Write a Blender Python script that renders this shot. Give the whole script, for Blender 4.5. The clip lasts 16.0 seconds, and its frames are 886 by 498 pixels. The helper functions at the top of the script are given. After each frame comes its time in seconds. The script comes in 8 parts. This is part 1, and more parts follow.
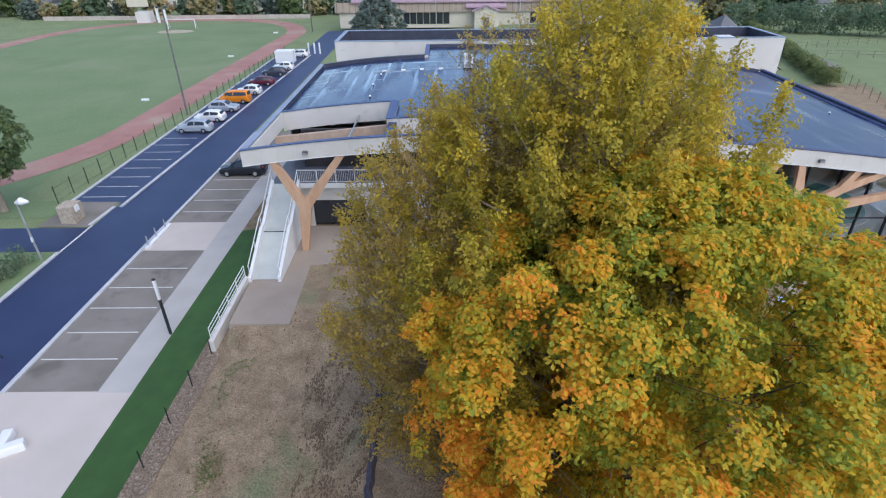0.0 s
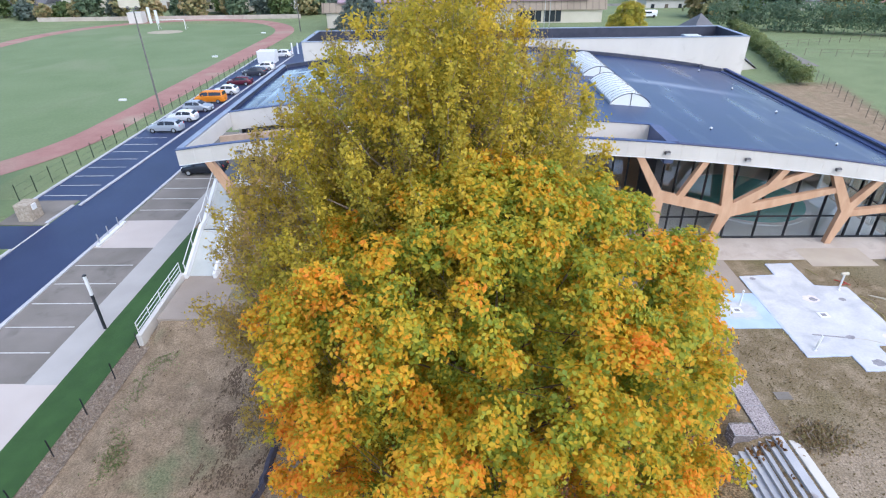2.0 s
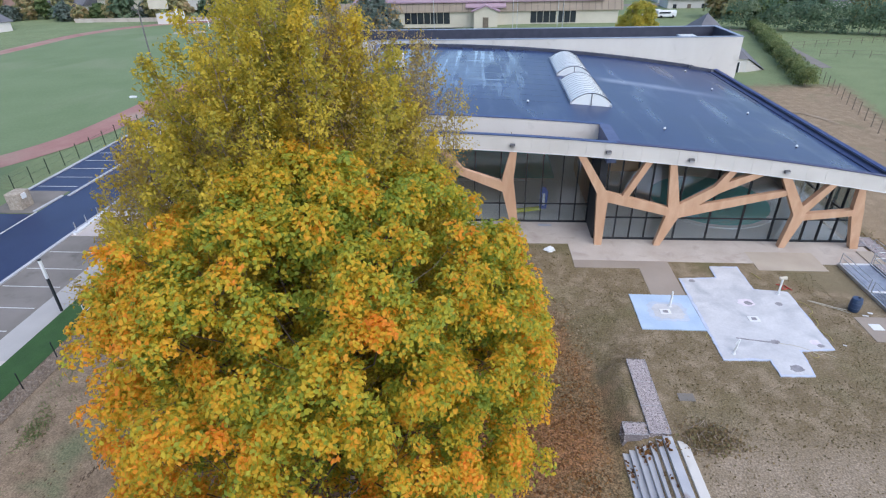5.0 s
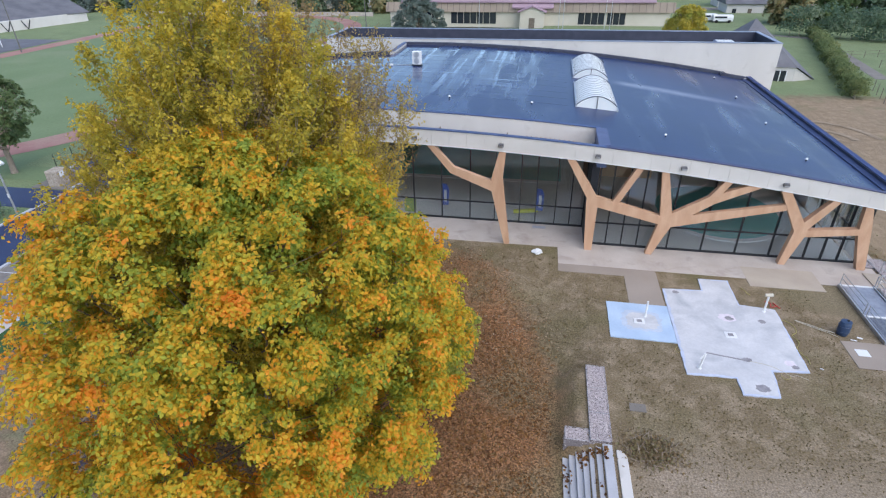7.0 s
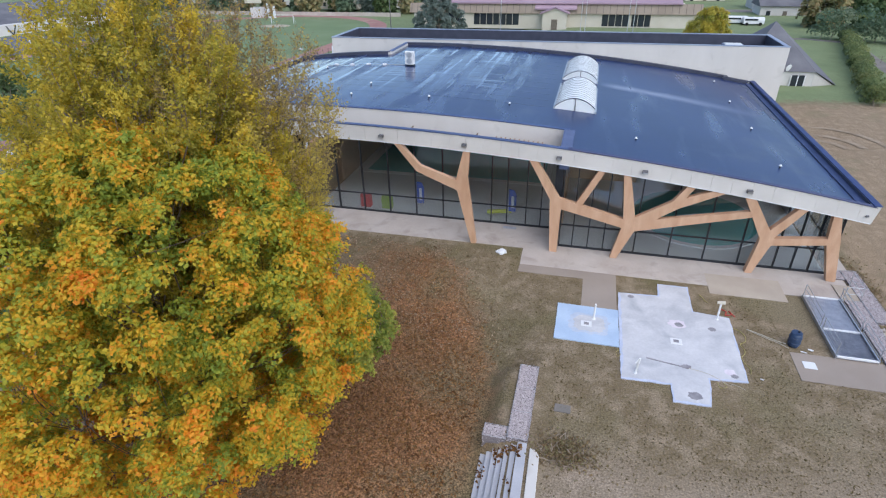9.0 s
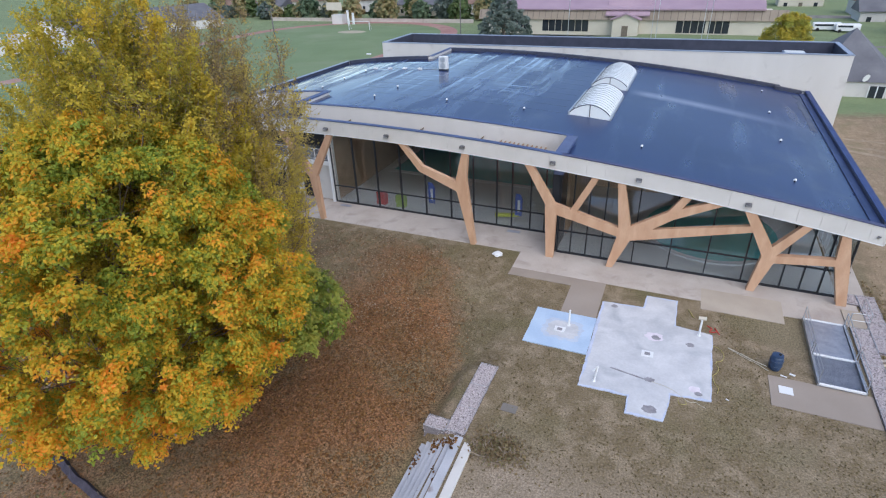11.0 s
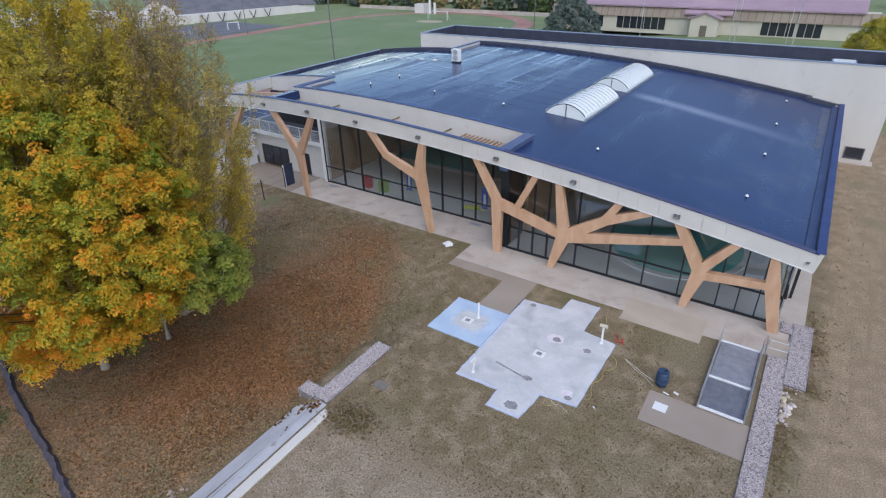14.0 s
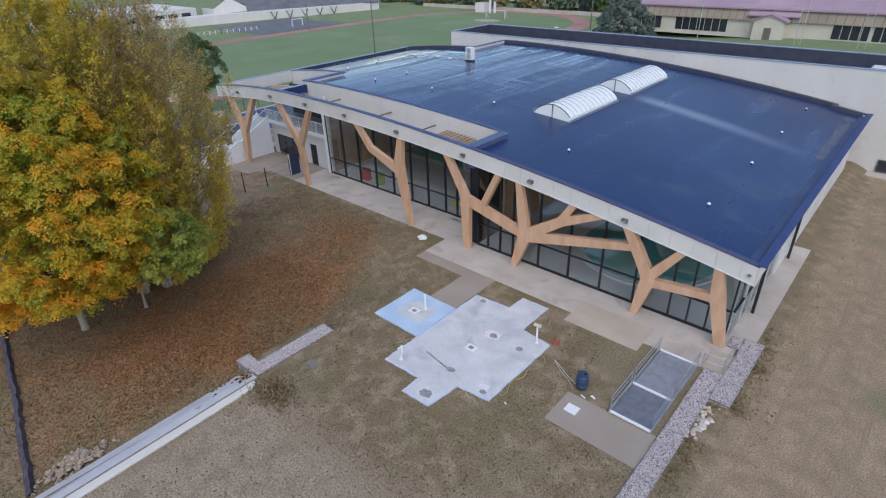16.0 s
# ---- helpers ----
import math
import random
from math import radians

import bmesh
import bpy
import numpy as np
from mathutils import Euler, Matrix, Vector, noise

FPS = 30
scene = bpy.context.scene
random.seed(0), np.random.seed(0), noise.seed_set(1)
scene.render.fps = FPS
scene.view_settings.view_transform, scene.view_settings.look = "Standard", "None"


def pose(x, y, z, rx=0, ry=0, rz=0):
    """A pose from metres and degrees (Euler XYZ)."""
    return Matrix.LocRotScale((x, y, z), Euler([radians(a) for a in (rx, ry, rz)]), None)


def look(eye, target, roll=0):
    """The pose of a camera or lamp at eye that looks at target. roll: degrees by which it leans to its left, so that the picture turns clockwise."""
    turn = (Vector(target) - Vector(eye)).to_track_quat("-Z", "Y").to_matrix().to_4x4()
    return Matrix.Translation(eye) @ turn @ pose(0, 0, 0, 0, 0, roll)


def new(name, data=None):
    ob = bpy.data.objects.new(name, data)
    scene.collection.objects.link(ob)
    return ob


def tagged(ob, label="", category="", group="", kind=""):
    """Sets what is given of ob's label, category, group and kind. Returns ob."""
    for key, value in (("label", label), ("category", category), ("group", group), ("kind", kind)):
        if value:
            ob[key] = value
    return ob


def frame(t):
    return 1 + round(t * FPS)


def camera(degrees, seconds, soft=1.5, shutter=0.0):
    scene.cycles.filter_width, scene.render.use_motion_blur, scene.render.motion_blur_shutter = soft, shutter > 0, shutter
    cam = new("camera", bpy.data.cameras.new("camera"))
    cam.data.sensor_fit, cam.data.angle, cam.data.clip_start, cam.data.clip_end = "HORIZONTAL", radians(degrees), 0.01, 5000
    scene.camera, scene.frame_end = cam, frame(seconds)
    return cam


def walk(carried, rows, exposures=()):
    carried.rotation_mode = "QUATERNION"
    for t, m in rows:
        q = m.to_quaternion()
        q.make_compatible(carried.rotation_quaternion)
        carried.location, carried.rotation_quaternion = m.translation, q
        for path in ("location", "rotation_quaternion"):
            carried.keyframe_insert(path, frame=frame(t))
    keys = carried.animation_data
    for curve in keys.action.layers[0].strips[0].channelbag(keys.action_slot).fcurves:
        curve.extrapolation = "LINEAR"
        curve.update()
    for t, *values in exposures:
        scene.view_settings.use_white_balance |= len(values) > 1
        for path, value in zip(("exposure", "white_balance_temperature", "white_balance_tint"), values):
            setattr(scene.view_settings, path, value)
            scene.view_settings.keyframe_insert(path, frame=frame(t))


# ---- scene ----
cam = camera(78.1, 16.0, soft=1.2)
PATH = [
    (0, (-0.293, -0.035, 19.228), (-0.301, 1.7, 18.234), -0.6),
    (0.5, (1.253, -0.269, 19.27), (1.238, 1.465, 18.273), -0.8),
    (1, (2.494, -0.395, 19.318), (2.474, 1.339, 18.322), -0.8),
    (1.5, (3.578, -0.525, 19.391), (3.553, 1.209, 18.394), -0.8),
    (2, (4.595, -0.648, 19.403), (4.566, 1.086, 18.406), -0.9),
    (2.5, (5.607, -0.732, 19.415), (5.575, 1.002, 18.418), -0.9),
    (3, (6.664, -0.817, 19.386), (6.627, 0.918, 18.391), -1.0),
    (3.5, (7.673, -0.907, 19.329), (7.635, 0.829, 18.337), -0.9),
    (4, (8.716, -1.002, 19.321), (8.671, 0.734, 18.328), -0.9),
    (4.2, (9.151, -1.04, 19.32), (9.088, 0.694, 18.326), -1.1),
    (6.3, (13.439, -1.147, 19.195), (13.167, 0.57, 18.207), -0.9),
    (6.5, (13.92, -1.136, 19.197), (13.631, 0.579, 18.207), -0.9),
    (7, (15.171, -1.089, 19.221), (14.841, 0.617, 18.231), -1.0),
    (7.5, (16.19, -0.952, 19.19), (15.824, 0.748, 18.202), -1.0),
    (8, (17.333, -0.821, 19.181), (16.943, 0.874, 18.193), -1.0),
    (8.5, (18.598, -0.688, 19.224), (18.187, 1.001, 18.235), -1.2),
    (9, (20.057, -0.587, 19.219), (19.603, 1.093, 18.233), -1.2),
    (11.3, (26.557, 0.494, 19.103), (25.805, 2.076, 18.138), -1.8),
    (11.5, (27.12, 0.679, 19.099), (26.353, 2.248, 18.125), -1.4),
    (12, (28.594, 1.22, 19.086), (27.796, 2.773, 18.111), -1.3),
    (12.5, (30.124, 1.819, 19.085), (29.277, 3.345, 18.11), -1.4),
    (13, (31.681, 2.342, 19.1), (30.782, 3.838, 18.124), -1.4),
    (13.5, (33.239, 2.987, 19.118), (32.3, 4.459, 18.142), -1.4),
    (14, (34.783, 3.693, 19.141), (33.792, 5.13, 18.165), -1.5),
    (14.5, (36.306, 4.462, 19.1), (35.266, 5.866, 18.125), -1.5),
    (15, (37.822, 5.338, 19.082), (36.73, 6.702, 18.108), -1.6),
    (15.5, (39.278, 6.177, 19.065), (38.14, 7.504, 18.093), -1.7),
    (16, (40.658, 7.061, 19.043), (39.48, 8.351, 18.07), -1.8),
]
EXPOSURE = [(0, 0.71, 6400, 10), (0.5, 0.89, 6400, 10), (1.5, 1.1, 6400, 10), (3.0, 1.02, 6400, 10), (4.2, 0.84, 6400, 10), (7, 0.74, 6400, 10), (9, 0.68, 6420, 10), (12.5, 0.58, 6430, 10), (16, 0.37, 6400, 10)]
walk(cam, [(t, look(eye, target, roll)) for t, eye, target, roll in PATH], EXPOSURE)

# ---- world, sun ----
SUN_EL, SUN_AZ = 50.0, 138.0
world = bpy.data.worlds.new("world")
scene.world = world
world.use_nodes = True
wn = world.node_tree.nodes
wl = world.node_tree.links
sky = wn.new("ShaderNodeTexSky")
sky.sky_type, sky.sun_disc = "NISHITA", False
sky.sun_elevation, sky.sun_rotation = radians(SUN_EL), radians(SUN_AZ)
sky.air_density, sky.dust_density, sky.ozone_density = 1.0, 1.2, 2.0
wl.new(sky.outputs[0], wn["Background"].inputs[0])
wn["Background"].inputs[1].default_value = 0.15
sun = new("sun", bpy.data.lights.new("sun", "SUN"))
sun.data.energy, sun.data.angle, sun.data.color = 1.5, radians(90), (1.0, 0.95, 0.88)
_d = Vector((math.sin(radians(SUN_AZ)) * math.cos(radians(SUN_EL)), math.cos(radians(SUN_AZ)) * math.cos(radians(SUN_EL)), math.sin(radians(SUN_EL))))
sun.matrix_world = look(_d * 100, (0, 0, 0))


# ---- materials ----
def material(name, a, b=None, rough=0.8, metal=0.0, scale=3.0, fine=40.0, bump=0.15, vary=0.12, spec=0.4, stain=None, detail=6.0, stretch=(1, 1, 1), wet=None):
    """Two colours mixed by broad noise, a fine grain, a little change from object to object, and a bump."""
    m = bpy.data.materials.new(name)
    m.use_nodes = True
    n, l = m.node_tree.nodes, m.node_tree.links
    p = n["Principled BSDF"]
    p.inputs["Roughness"].default_value, p.inputs["Metallic"].default_value = rough, metal
    p.inputs["Specular IOR Level"].default_value = spec
    geo = n.new("ShaderNodeNewGeometry")
    mp = n.new("ShaderNodeMapping")
    mp.inputs["Scale"].default_value = stretch
    l.new(geo.outputs["Position"], mp.inputs["Vector"])
    n1 = n.new("ShaderNodeTexNoise")
    n1.inputs["Scale"].default_value, n1.inputs["Detail"].default_value = 1.0 / scale, detail
    n2 = n.new("ShaderNodeTexNoise")
    n2.inputs["Scale"].default_value, n2.inputs["Detail"].default_value = fine, 3.0
    for q in (n1, n2):
        l.new(mp.outputs[0], q.inputs["Vector"])
    r1 = n.new("ShaderNodeMapRange")
    r1.inputs["From Min"].default_value, r1.inputs["From Max"].default_value = 0.32, 0.68
    l.new(n1.outputs["Fac"], r1.inputs["Value"])
    mix = n.new("ShaderNodeMix")
    mix.data_type = "RGBA"
    l.new(r1.outputs[0], mix.inputs["Factor"])
    mix.inputs["A"].default_value, mix.inputs["B"].default_value = (*a, 1), (*(b or a), 1)
    out = mix.outputs["Result"]
    if stain:
        n3 = n.new("ShaderNodeTexNoise")
        n3.inputs["Scale"].default_value, n3.inputs["Detail"].default_value, n3.inputs["Distortion"].default_value = stain[1], 7.0, 0.6
        l.new(geo.outputs["Position"], n3.inputs["Vector"])
        r3 = n.new("ShaderNodeMapRange")
        r3.inputs["From Min"].default_value, r3.inputs["From Max"].default_value = stain[2], stain[3]
        l.new(n3.outputs["Fac"], r3.inputs["Value"])
        mx = n.new("ShaderNodeMix")
        mx.data_type = "RGBA"
        l.new(r3.outputs[0], mx.inputs["Factor"])
        l.new(out, mx.inputs["A"])
        mx.inputs["B"].default_value = (*stain[0], 1)
        out = mx.outputs["Result"]
    if wet:
        mw = n.new("ShaderNodeMapping")
        mw.inputs["Scale"].default_value = wet[4]
        l.new(geo.outputs["Position"], mw.inputs["Vector"])
        n4 = n.new("ShaderNodeTexNoise")
        n4.inputs["Scale"].default_value, n4.inputs["Detail"].default_value = wet[1], 5.0
        l.new(mw.outputs[0], n4.inputs["Vector"])
        r4 = n.new("ShaderNodeMapRange")
        r4.inputs["From Min"].default_value, r4.inputs["From Max"].default_value = wet[2], wet[3]
        r4.inputs["To Min"].default_value, r4.inputs["To Max"].default_value = rough, wet[0]
        wetness = n4.outputs["Fac"]
        if len(wet) > 5:
            xyz, fade, times = n.new("ShaderNodeSeparateXYZ"), n.new("ShaderNodeMapRange"), n.new("ShaderNodeMath")
            l.new(geo.outputs["Position"], xyz.inputs[0])
            fade.inputs["From Min"].default_value, fade.inputs["From Max"].default_value = wet[5]
            fade.inputs["To Min"].default_value, fade.inputs["To Max"].default_value = 0.8, 1.25
            l.new(xyz.outputs[0], fade.inputs["Value"])
            times.operation = "MULTIPLY"
            l.new(wetness, times.inputs[0])
            l.new(fade.outputs[0], times.inputs[1])
            wetness = times.outputs[0]
        l.new(wetness, r4.inputs["Value"])
        l.new(r4.outputs[0], p.inputs["Roughness"])
    oi = n.new("ShaderNodeObjectInfo")
    add = n.new("ShaderNodeMath")
    add.operation = "MULTIPLY_ADD"
    l.new(oi.outputs["Random"], add.inputs[0])
    add.inputs[1].default_value = vary * 0.6
    l.new(n2.outputs["Fac"], add.inputs[2])
    r2 = n.new("ShaderNodeMapRange")
    r2.inputs["From Min"].default_value, r2.inputs["From Max"].default_value = 0.25, 0.75 + vary * 0.6
    r2.inputs["To Min"].default_value, r2.inputs["To Max"].default_value = 1 - vary, 1 + vary
    l.new(add.outputs[0], r2.inputs["Value"])
    sc = n.new("ShaderNodeVectorMath")
    sc.operation = "SCALE"
    l.new(out, sc.inputs[0])
    l.new(r2.outputs[0], sc.inputs["Scale"])
    l.new(sc.outputs[0], p.inputs["Base Color"])
    if bump:
        b_ = n.new("ShaderNodeBump")
        b_.inputs["Strength"].default_value, b_.inputs["Distance"].default_value = bump, 0.03
        l.new(n2.outputs["Fac"], b_.inputs["Height"])
        l.new(b_.outputs[0], p.inputs["Normal"])
    return m


def leaf_material(name, colours, spread=0.35, patch=1.6, rough=0.55, depth=0.5):
    """Leaves: the tint of the bough, a patchy noise and each leaf's own chance choose a colour along a ramp."""
    m = bpy.data.materials.new(name)
    m.use_nodes = True
    n, l = m.node_tree.nodes, m.node_tree.links
    p = n["Principled BSDF"]
    p.inputs["Roughness"].default_value, p.inputs["Specular IOR Level"].default_value = rough, 0.3
    geo = n.new("ShaderNodeNewGeometry")
    at = n.new("ShaderNodeAttribute")
    at.attribute_name = "tint"
    no = n.new("ShaderNodeTexNoise")
    no.inputs["Scale"].default_value, no.inputs["Detail"].default_value = 1.0 / patch, 3.0
    l.new(geo.outputs["Position"], no.inputs["Vector"])
    m1 = n.new("ShaderNodeMath")
    m1.operation = "MULTIPLY_ADD"
    l.new(geo.outputs["Random Per Island"], m1.inputs[0])
    m1.inputs[1].default_value = spread
    l.new(at.outputs["Fac"], m1.inputs[2])
    m2 = n.new("ShaderNodeMath")
    m2.operation = "MULTIPLY_ADD"
    l.new(no.outputs["Fac"], m2.inputs[0])
    m2.inputs[1].default_value = depth
    l.new(m1.outputs[0], m2.inputs[2])
    m3 = n.new("ShaderNodeMath")
    m3.operation = "SUBTRACT"
    l.new(m2.outputs[0], m3.inputs[0])
    m3.inputs[1].default_value = depth / 2 + spread / 2
    ramp = n.new("ShaderNodeValToRGB")
    e = ramp.color_ramp.elements
    e[0].position, e[0].color = 0.0, (*colours[0], 1)
    e[1].position, e[1].color = 1.0, (*colours[-1], 1)
    for i, c in enumerate(colours[1:-1], 1):
        q = e.new(i / (len(colours) - 1))
        q.color = (*c, 1)
    l.new(m3.outputs[0], ramp.inputs[0])
    l.new(ramp.outputs[0], p.inputs["Base Color"])
    tr = n.new("ShaderNodeBsdfTranslucent")
    l.new(ramp.outputs[0], tr.inputs["Color"])
    mx = n.new("ShaderNodeMixShader")
    mx.inputs[0].default_value = 0.55
    l.new(p.outputs[0], mx.inputs[1])
    l.new(tr.outputs[0], mx.inputs[2])
    l.new(mx.outputs[0], n["Material Output"].inputs["Surface"])
    return m


def glass_material(name, tint, clear=0.75, rough=0.02):
    m = bpy.data.materials.new(name)
    m.use_nodes = True
    n, l = m.node_tree.nodes, m.node_tree.links
    n.remove(n["Principled BSDF"])
    t = n.new("ShaderNodeBsdfTransparent")
    t.inputs[0].default_value = (*tint, 1)
    g = n.new("ShaderNodeBsdfGlossy")
    g.inputs["Roughness"].default_value = rough
    g.inputs[0].default_value = (0.85, 0.9, 0.95, 1)
    f = n.new("ShaderNodeLayerWeight")
    f.inputs["Blend"].default_value = 0.35
    pw = n.new("ShaderNodeMath")
    pw.operation = "POWER"
    l.new(f.outputs["Facing"], pw.inputs[0])
    pw.inputs[1].default_value = 3.0
    a = n.new("ShaderNodeMath")
    a.operation = "MULTIPLY_ADD"
    l.new(pw.outputs[0], a.inputs[0])
    a.inputs[1].default_value, a.inputs[2].default_value = 0.6, (1 - clear) * 0.34
    mx = n.new("ShaderNodeMixShader")
    l.new(a.outputs[0], mx.inputs[0])
    l.new(t.outputs[0], mx.inputs[1])
    l.new(g.outputs[0], mx.inputs[2])
    l.new(mx.outputs[0], n["Material Output"].inputs["Surface"])
    return m


M_RENDER = material("white_render", (0.54, 0.52, 0.5), (0.6, 0.58, 0.56), 0.75, scale=2.5, fine=30, bump=0.04, vary=0.03, stain=((0.43, 0.41, 0.39), 0.7, 0.6, 0.85), stretch=(1, 1, 0.3))
M_PANEL = material("fascia_panel", (0.53, 0.51, 0.49), (0.59, 0.57, 0.55), 0.6, scale=1.5, fine=25, bump=0.03, vary=0.05)
M_COPING = material("blue_grey_coping", (0.05, 0.08, 0.19), (0.08, 0.115, 0.24), 0.45, metal=0.3, scale=1.0, vary=0.06, bump=0.02)
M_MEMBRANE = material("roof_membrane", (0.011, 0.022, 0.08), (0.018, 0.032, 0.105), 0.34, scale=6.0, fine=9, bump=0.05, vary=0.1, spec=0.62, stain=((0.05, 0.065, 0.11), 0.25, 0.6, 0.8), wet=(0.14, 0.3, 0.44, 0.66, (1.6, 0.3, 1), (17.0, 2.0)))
M_MEMBRANE.node_tree.nodes["Principled BSDF"].inputs["Specular Tint"].default_value = (0.56, 0.78, 1.0, 1)


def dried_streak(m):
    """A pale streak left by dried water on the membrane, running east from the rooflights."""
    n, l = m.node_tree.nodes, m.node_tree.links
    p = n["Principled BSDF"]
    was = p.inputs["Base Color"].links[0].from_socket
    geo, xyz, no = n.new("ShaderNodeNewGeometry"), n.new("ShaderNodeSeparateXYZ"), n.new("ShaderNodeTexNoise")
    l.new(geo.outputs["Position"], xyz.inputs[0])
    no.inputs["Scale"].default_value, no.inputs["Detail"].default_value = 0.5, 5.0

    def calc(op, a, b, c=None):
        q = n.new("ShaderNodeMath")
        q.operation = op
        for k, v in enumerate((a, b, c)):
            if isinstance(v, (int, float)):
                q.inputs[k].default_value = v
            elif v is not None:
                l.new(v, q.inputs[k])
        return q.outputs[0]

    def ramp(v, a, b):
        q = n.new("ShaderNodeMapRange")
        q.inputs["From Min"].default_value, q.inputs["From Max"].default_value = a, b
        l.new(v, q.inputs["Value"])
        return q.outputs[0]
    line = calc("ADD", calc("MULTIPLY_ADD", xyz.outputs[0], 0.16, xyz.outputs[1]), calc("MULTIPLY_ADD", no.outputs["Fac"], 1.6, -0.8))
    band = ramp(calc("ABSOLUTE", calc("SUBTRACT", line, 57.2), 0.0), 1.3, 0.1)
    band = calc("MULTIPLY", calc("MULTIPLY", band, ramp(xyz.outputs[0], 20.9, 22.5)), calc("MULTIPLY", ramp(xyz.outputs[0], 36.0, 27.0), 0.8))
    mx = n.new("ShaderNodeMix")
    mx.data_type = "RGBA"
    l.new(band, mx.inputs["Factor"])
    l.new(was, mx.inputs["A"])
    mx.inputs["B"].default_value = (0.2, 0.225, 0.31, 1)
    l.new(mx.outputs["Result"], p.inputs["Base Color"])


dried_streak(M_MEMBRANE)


def standing_water(m):
    """Thin runs of standing water along the falls of the roof's north-west part: smooth where they lie."""
    n, l = m.node_tree.nodes, m.node_tree.links
    p = n["Principled BSDF"]
    was = p.inputs["Roughness"].links[0].from_socket
    geo, xyz = n.new("ShaderNodeNewGeometry"), n.new("ShaderNodeSeparateXYZ")
    l.new(geo.outputs["Position"], xyz.inputs[0])

    def runs(scale, low, high):
        mp, no, q = n.new("ShaderNodeMapping"), n.new("ShaderNodeTexNoise"), n.new("ShaderNodeMapRange")
        mp.inputs["Scale"].default_value = scale
        l.new(geo.outputs["Position"], mp.inputs["Vector"])
        no.inputs["Scale"].default_value, no.inputs["Detail"].default_value, no.inputs["Roughness"].default_value = 1.0, 6.0, 0.6
        l.new(mp.outputs[0], no.inputs["Vector"])
        q.inputs["From Min"].default_value, q.inputs["From Max"].default_value = low, high
        l.new(no.outputs["Fac"], q.inputs["Value"])
        return q.outputs[0]

    def span(v, a, b):
        q = n.new("ShaderNodeMapRange")
        q.inputs["From Min"].default_value, q.inputs["From Max"].default_value = a, b
        l.new(v, q.inputs["Value"])
        return q.outputs[0]

    def two(op, a, b):
        q = n.new("ShaderNodeMath")
        q.operation = op
        for k, v in enumerate((a, b)):
            if isinstance(v, float):
                q.inputs[k].default_value = v
            else:
                l.new(v, q.inputs[k])
        return q.outputs[0]

    wet = two("MAXIMUM", runs((1.5, 0.07, 0.0), 0.55, 0.64), runs((0.14, 1.3, 0.0), 0.6, 0.68))
    wet = two("MULTIPLY", wet, two("MULTIPLY", span(xyz.outputs[0], 17.0, 9.0), span(xyz.outputs[1], 43.0, 50.0)))
    mx = n.new("ShaderNodeMix")
    l.new(wet, mx.inputs[0])
    l.new(was, mx.inputs[2])
    mx.inputs[3].default_value = 0.03
    l.new(mx.outputs[0], p.inputs["Roughness"])
    p.inputs["Coat Roughness"].default_value = 0.02
    p.inputs["Coat IOR"].default_value = 1.45
    l.new(two("MULTIPLY", wet, 1.0), p.inputs["Coat Weight"])


standing_water(M_MEMBRANE)
M_TIMBER = material("larch_timber", (0.47, 0.28, 0.175), (0.56, 0.36, 0.24), 0.65, scale=0.4, fine=30, bump=0.05, vary=0.08, stretch=(1, 1, 0.25))
M_CEIL = material("timber_ceiling", (0.26, 0.17, 0.1), (0.34, 0.22, 0.14), 0.7, scale=0.6, fine=12, vary=0.1)
M_DARKMETAL = material("anthracite_metal", (0.025, 0.028, 0.035), (0.035, 0.04, 0.05), 0.45, metal=0.4, scale=1, bump=0.02, vary=0.05)
M_STEEL = material("galvanised_steel", (0.42, 0.44, 0.48), (0.55, 0.57, 0.6), 0.4, metal=0.75, scale=0.4, bump=0.03, vary=0.08)
M_WHITEMETAL = material("white_metal", (0.72, 0.73, 0.75), (0.66, 0.67, 0.69), 0.45, scale=1, bump=0.01, vary=0.04)
M_CONC = material("pale_concrete", (0.4, 0.345, 0.305), (0.49, 0.44, 0.4), 0.85, scale=2.2, fine=18, bump=0.06, vary=0.07, stain=((0.33, 0.28, 0.25), 0.8, 0.55, 0.75))
M_TANPALE = material("pale_tan_concrete", (0.36, 0.305, 0.25), (0.43, 0.37, 0.305), 0.85, scale=2, fine=30, bump=0.08, vary=0.1)
M_TAN = material("tan_resin_gravel", (0.265, 0.22, 0.185), (0.32, 0.27, 0.23), 0.85, scale=3, fine=45, bump=0.1, vary=0.08)
M_STEPS = material("grey_precast_concrete", (0.36, 0.37, 0.41), (0.45, 0.46, 0.5), 0.8, scale=1.2, fine=20, bump=0.06, vary=0.07, stain=((0.16, 0.1, 0.07), 1.1, 0.68, 0.76))
M_ASPHALT = material("new_asphalt", (0.019, 0.03, 0.083), (0.028, 0.042, 0.107), 0.5, scale=4, fine=60, bump=0.12, vary=0.12, spec=0.5)
M_BAY = material("gravel_parking", (0.17, 0.155, 0.14), (0.22, 0.2, 0.185), 0.9, scale=2.5, fine=35, bump=0.2, vary=0.12, stain=((0.12, 0.11, 0.1), 0.5, 0.55, 0.75))
M_WALK = material("pale_pavement", (0.36, 0.345, 0.335), (0.43, 0.415, 0.405), 0.85, scale=3, fine=30, bump=0.05, vary=0.06)
M_BEIGE = material("beige_pavement", (0.46, 0.41, 0.385), (0.51, 0.46, 0.435), 0.85, scale=3, fine=30, bump=0.05, vary=0.06)
M_LINE = material("white_line_paint", (0.6, 0.6, 0.6), (0.48, 0.48, 0.48), 0.7, scale=0.6, fine=20, bump=0.02, vary=0.08)
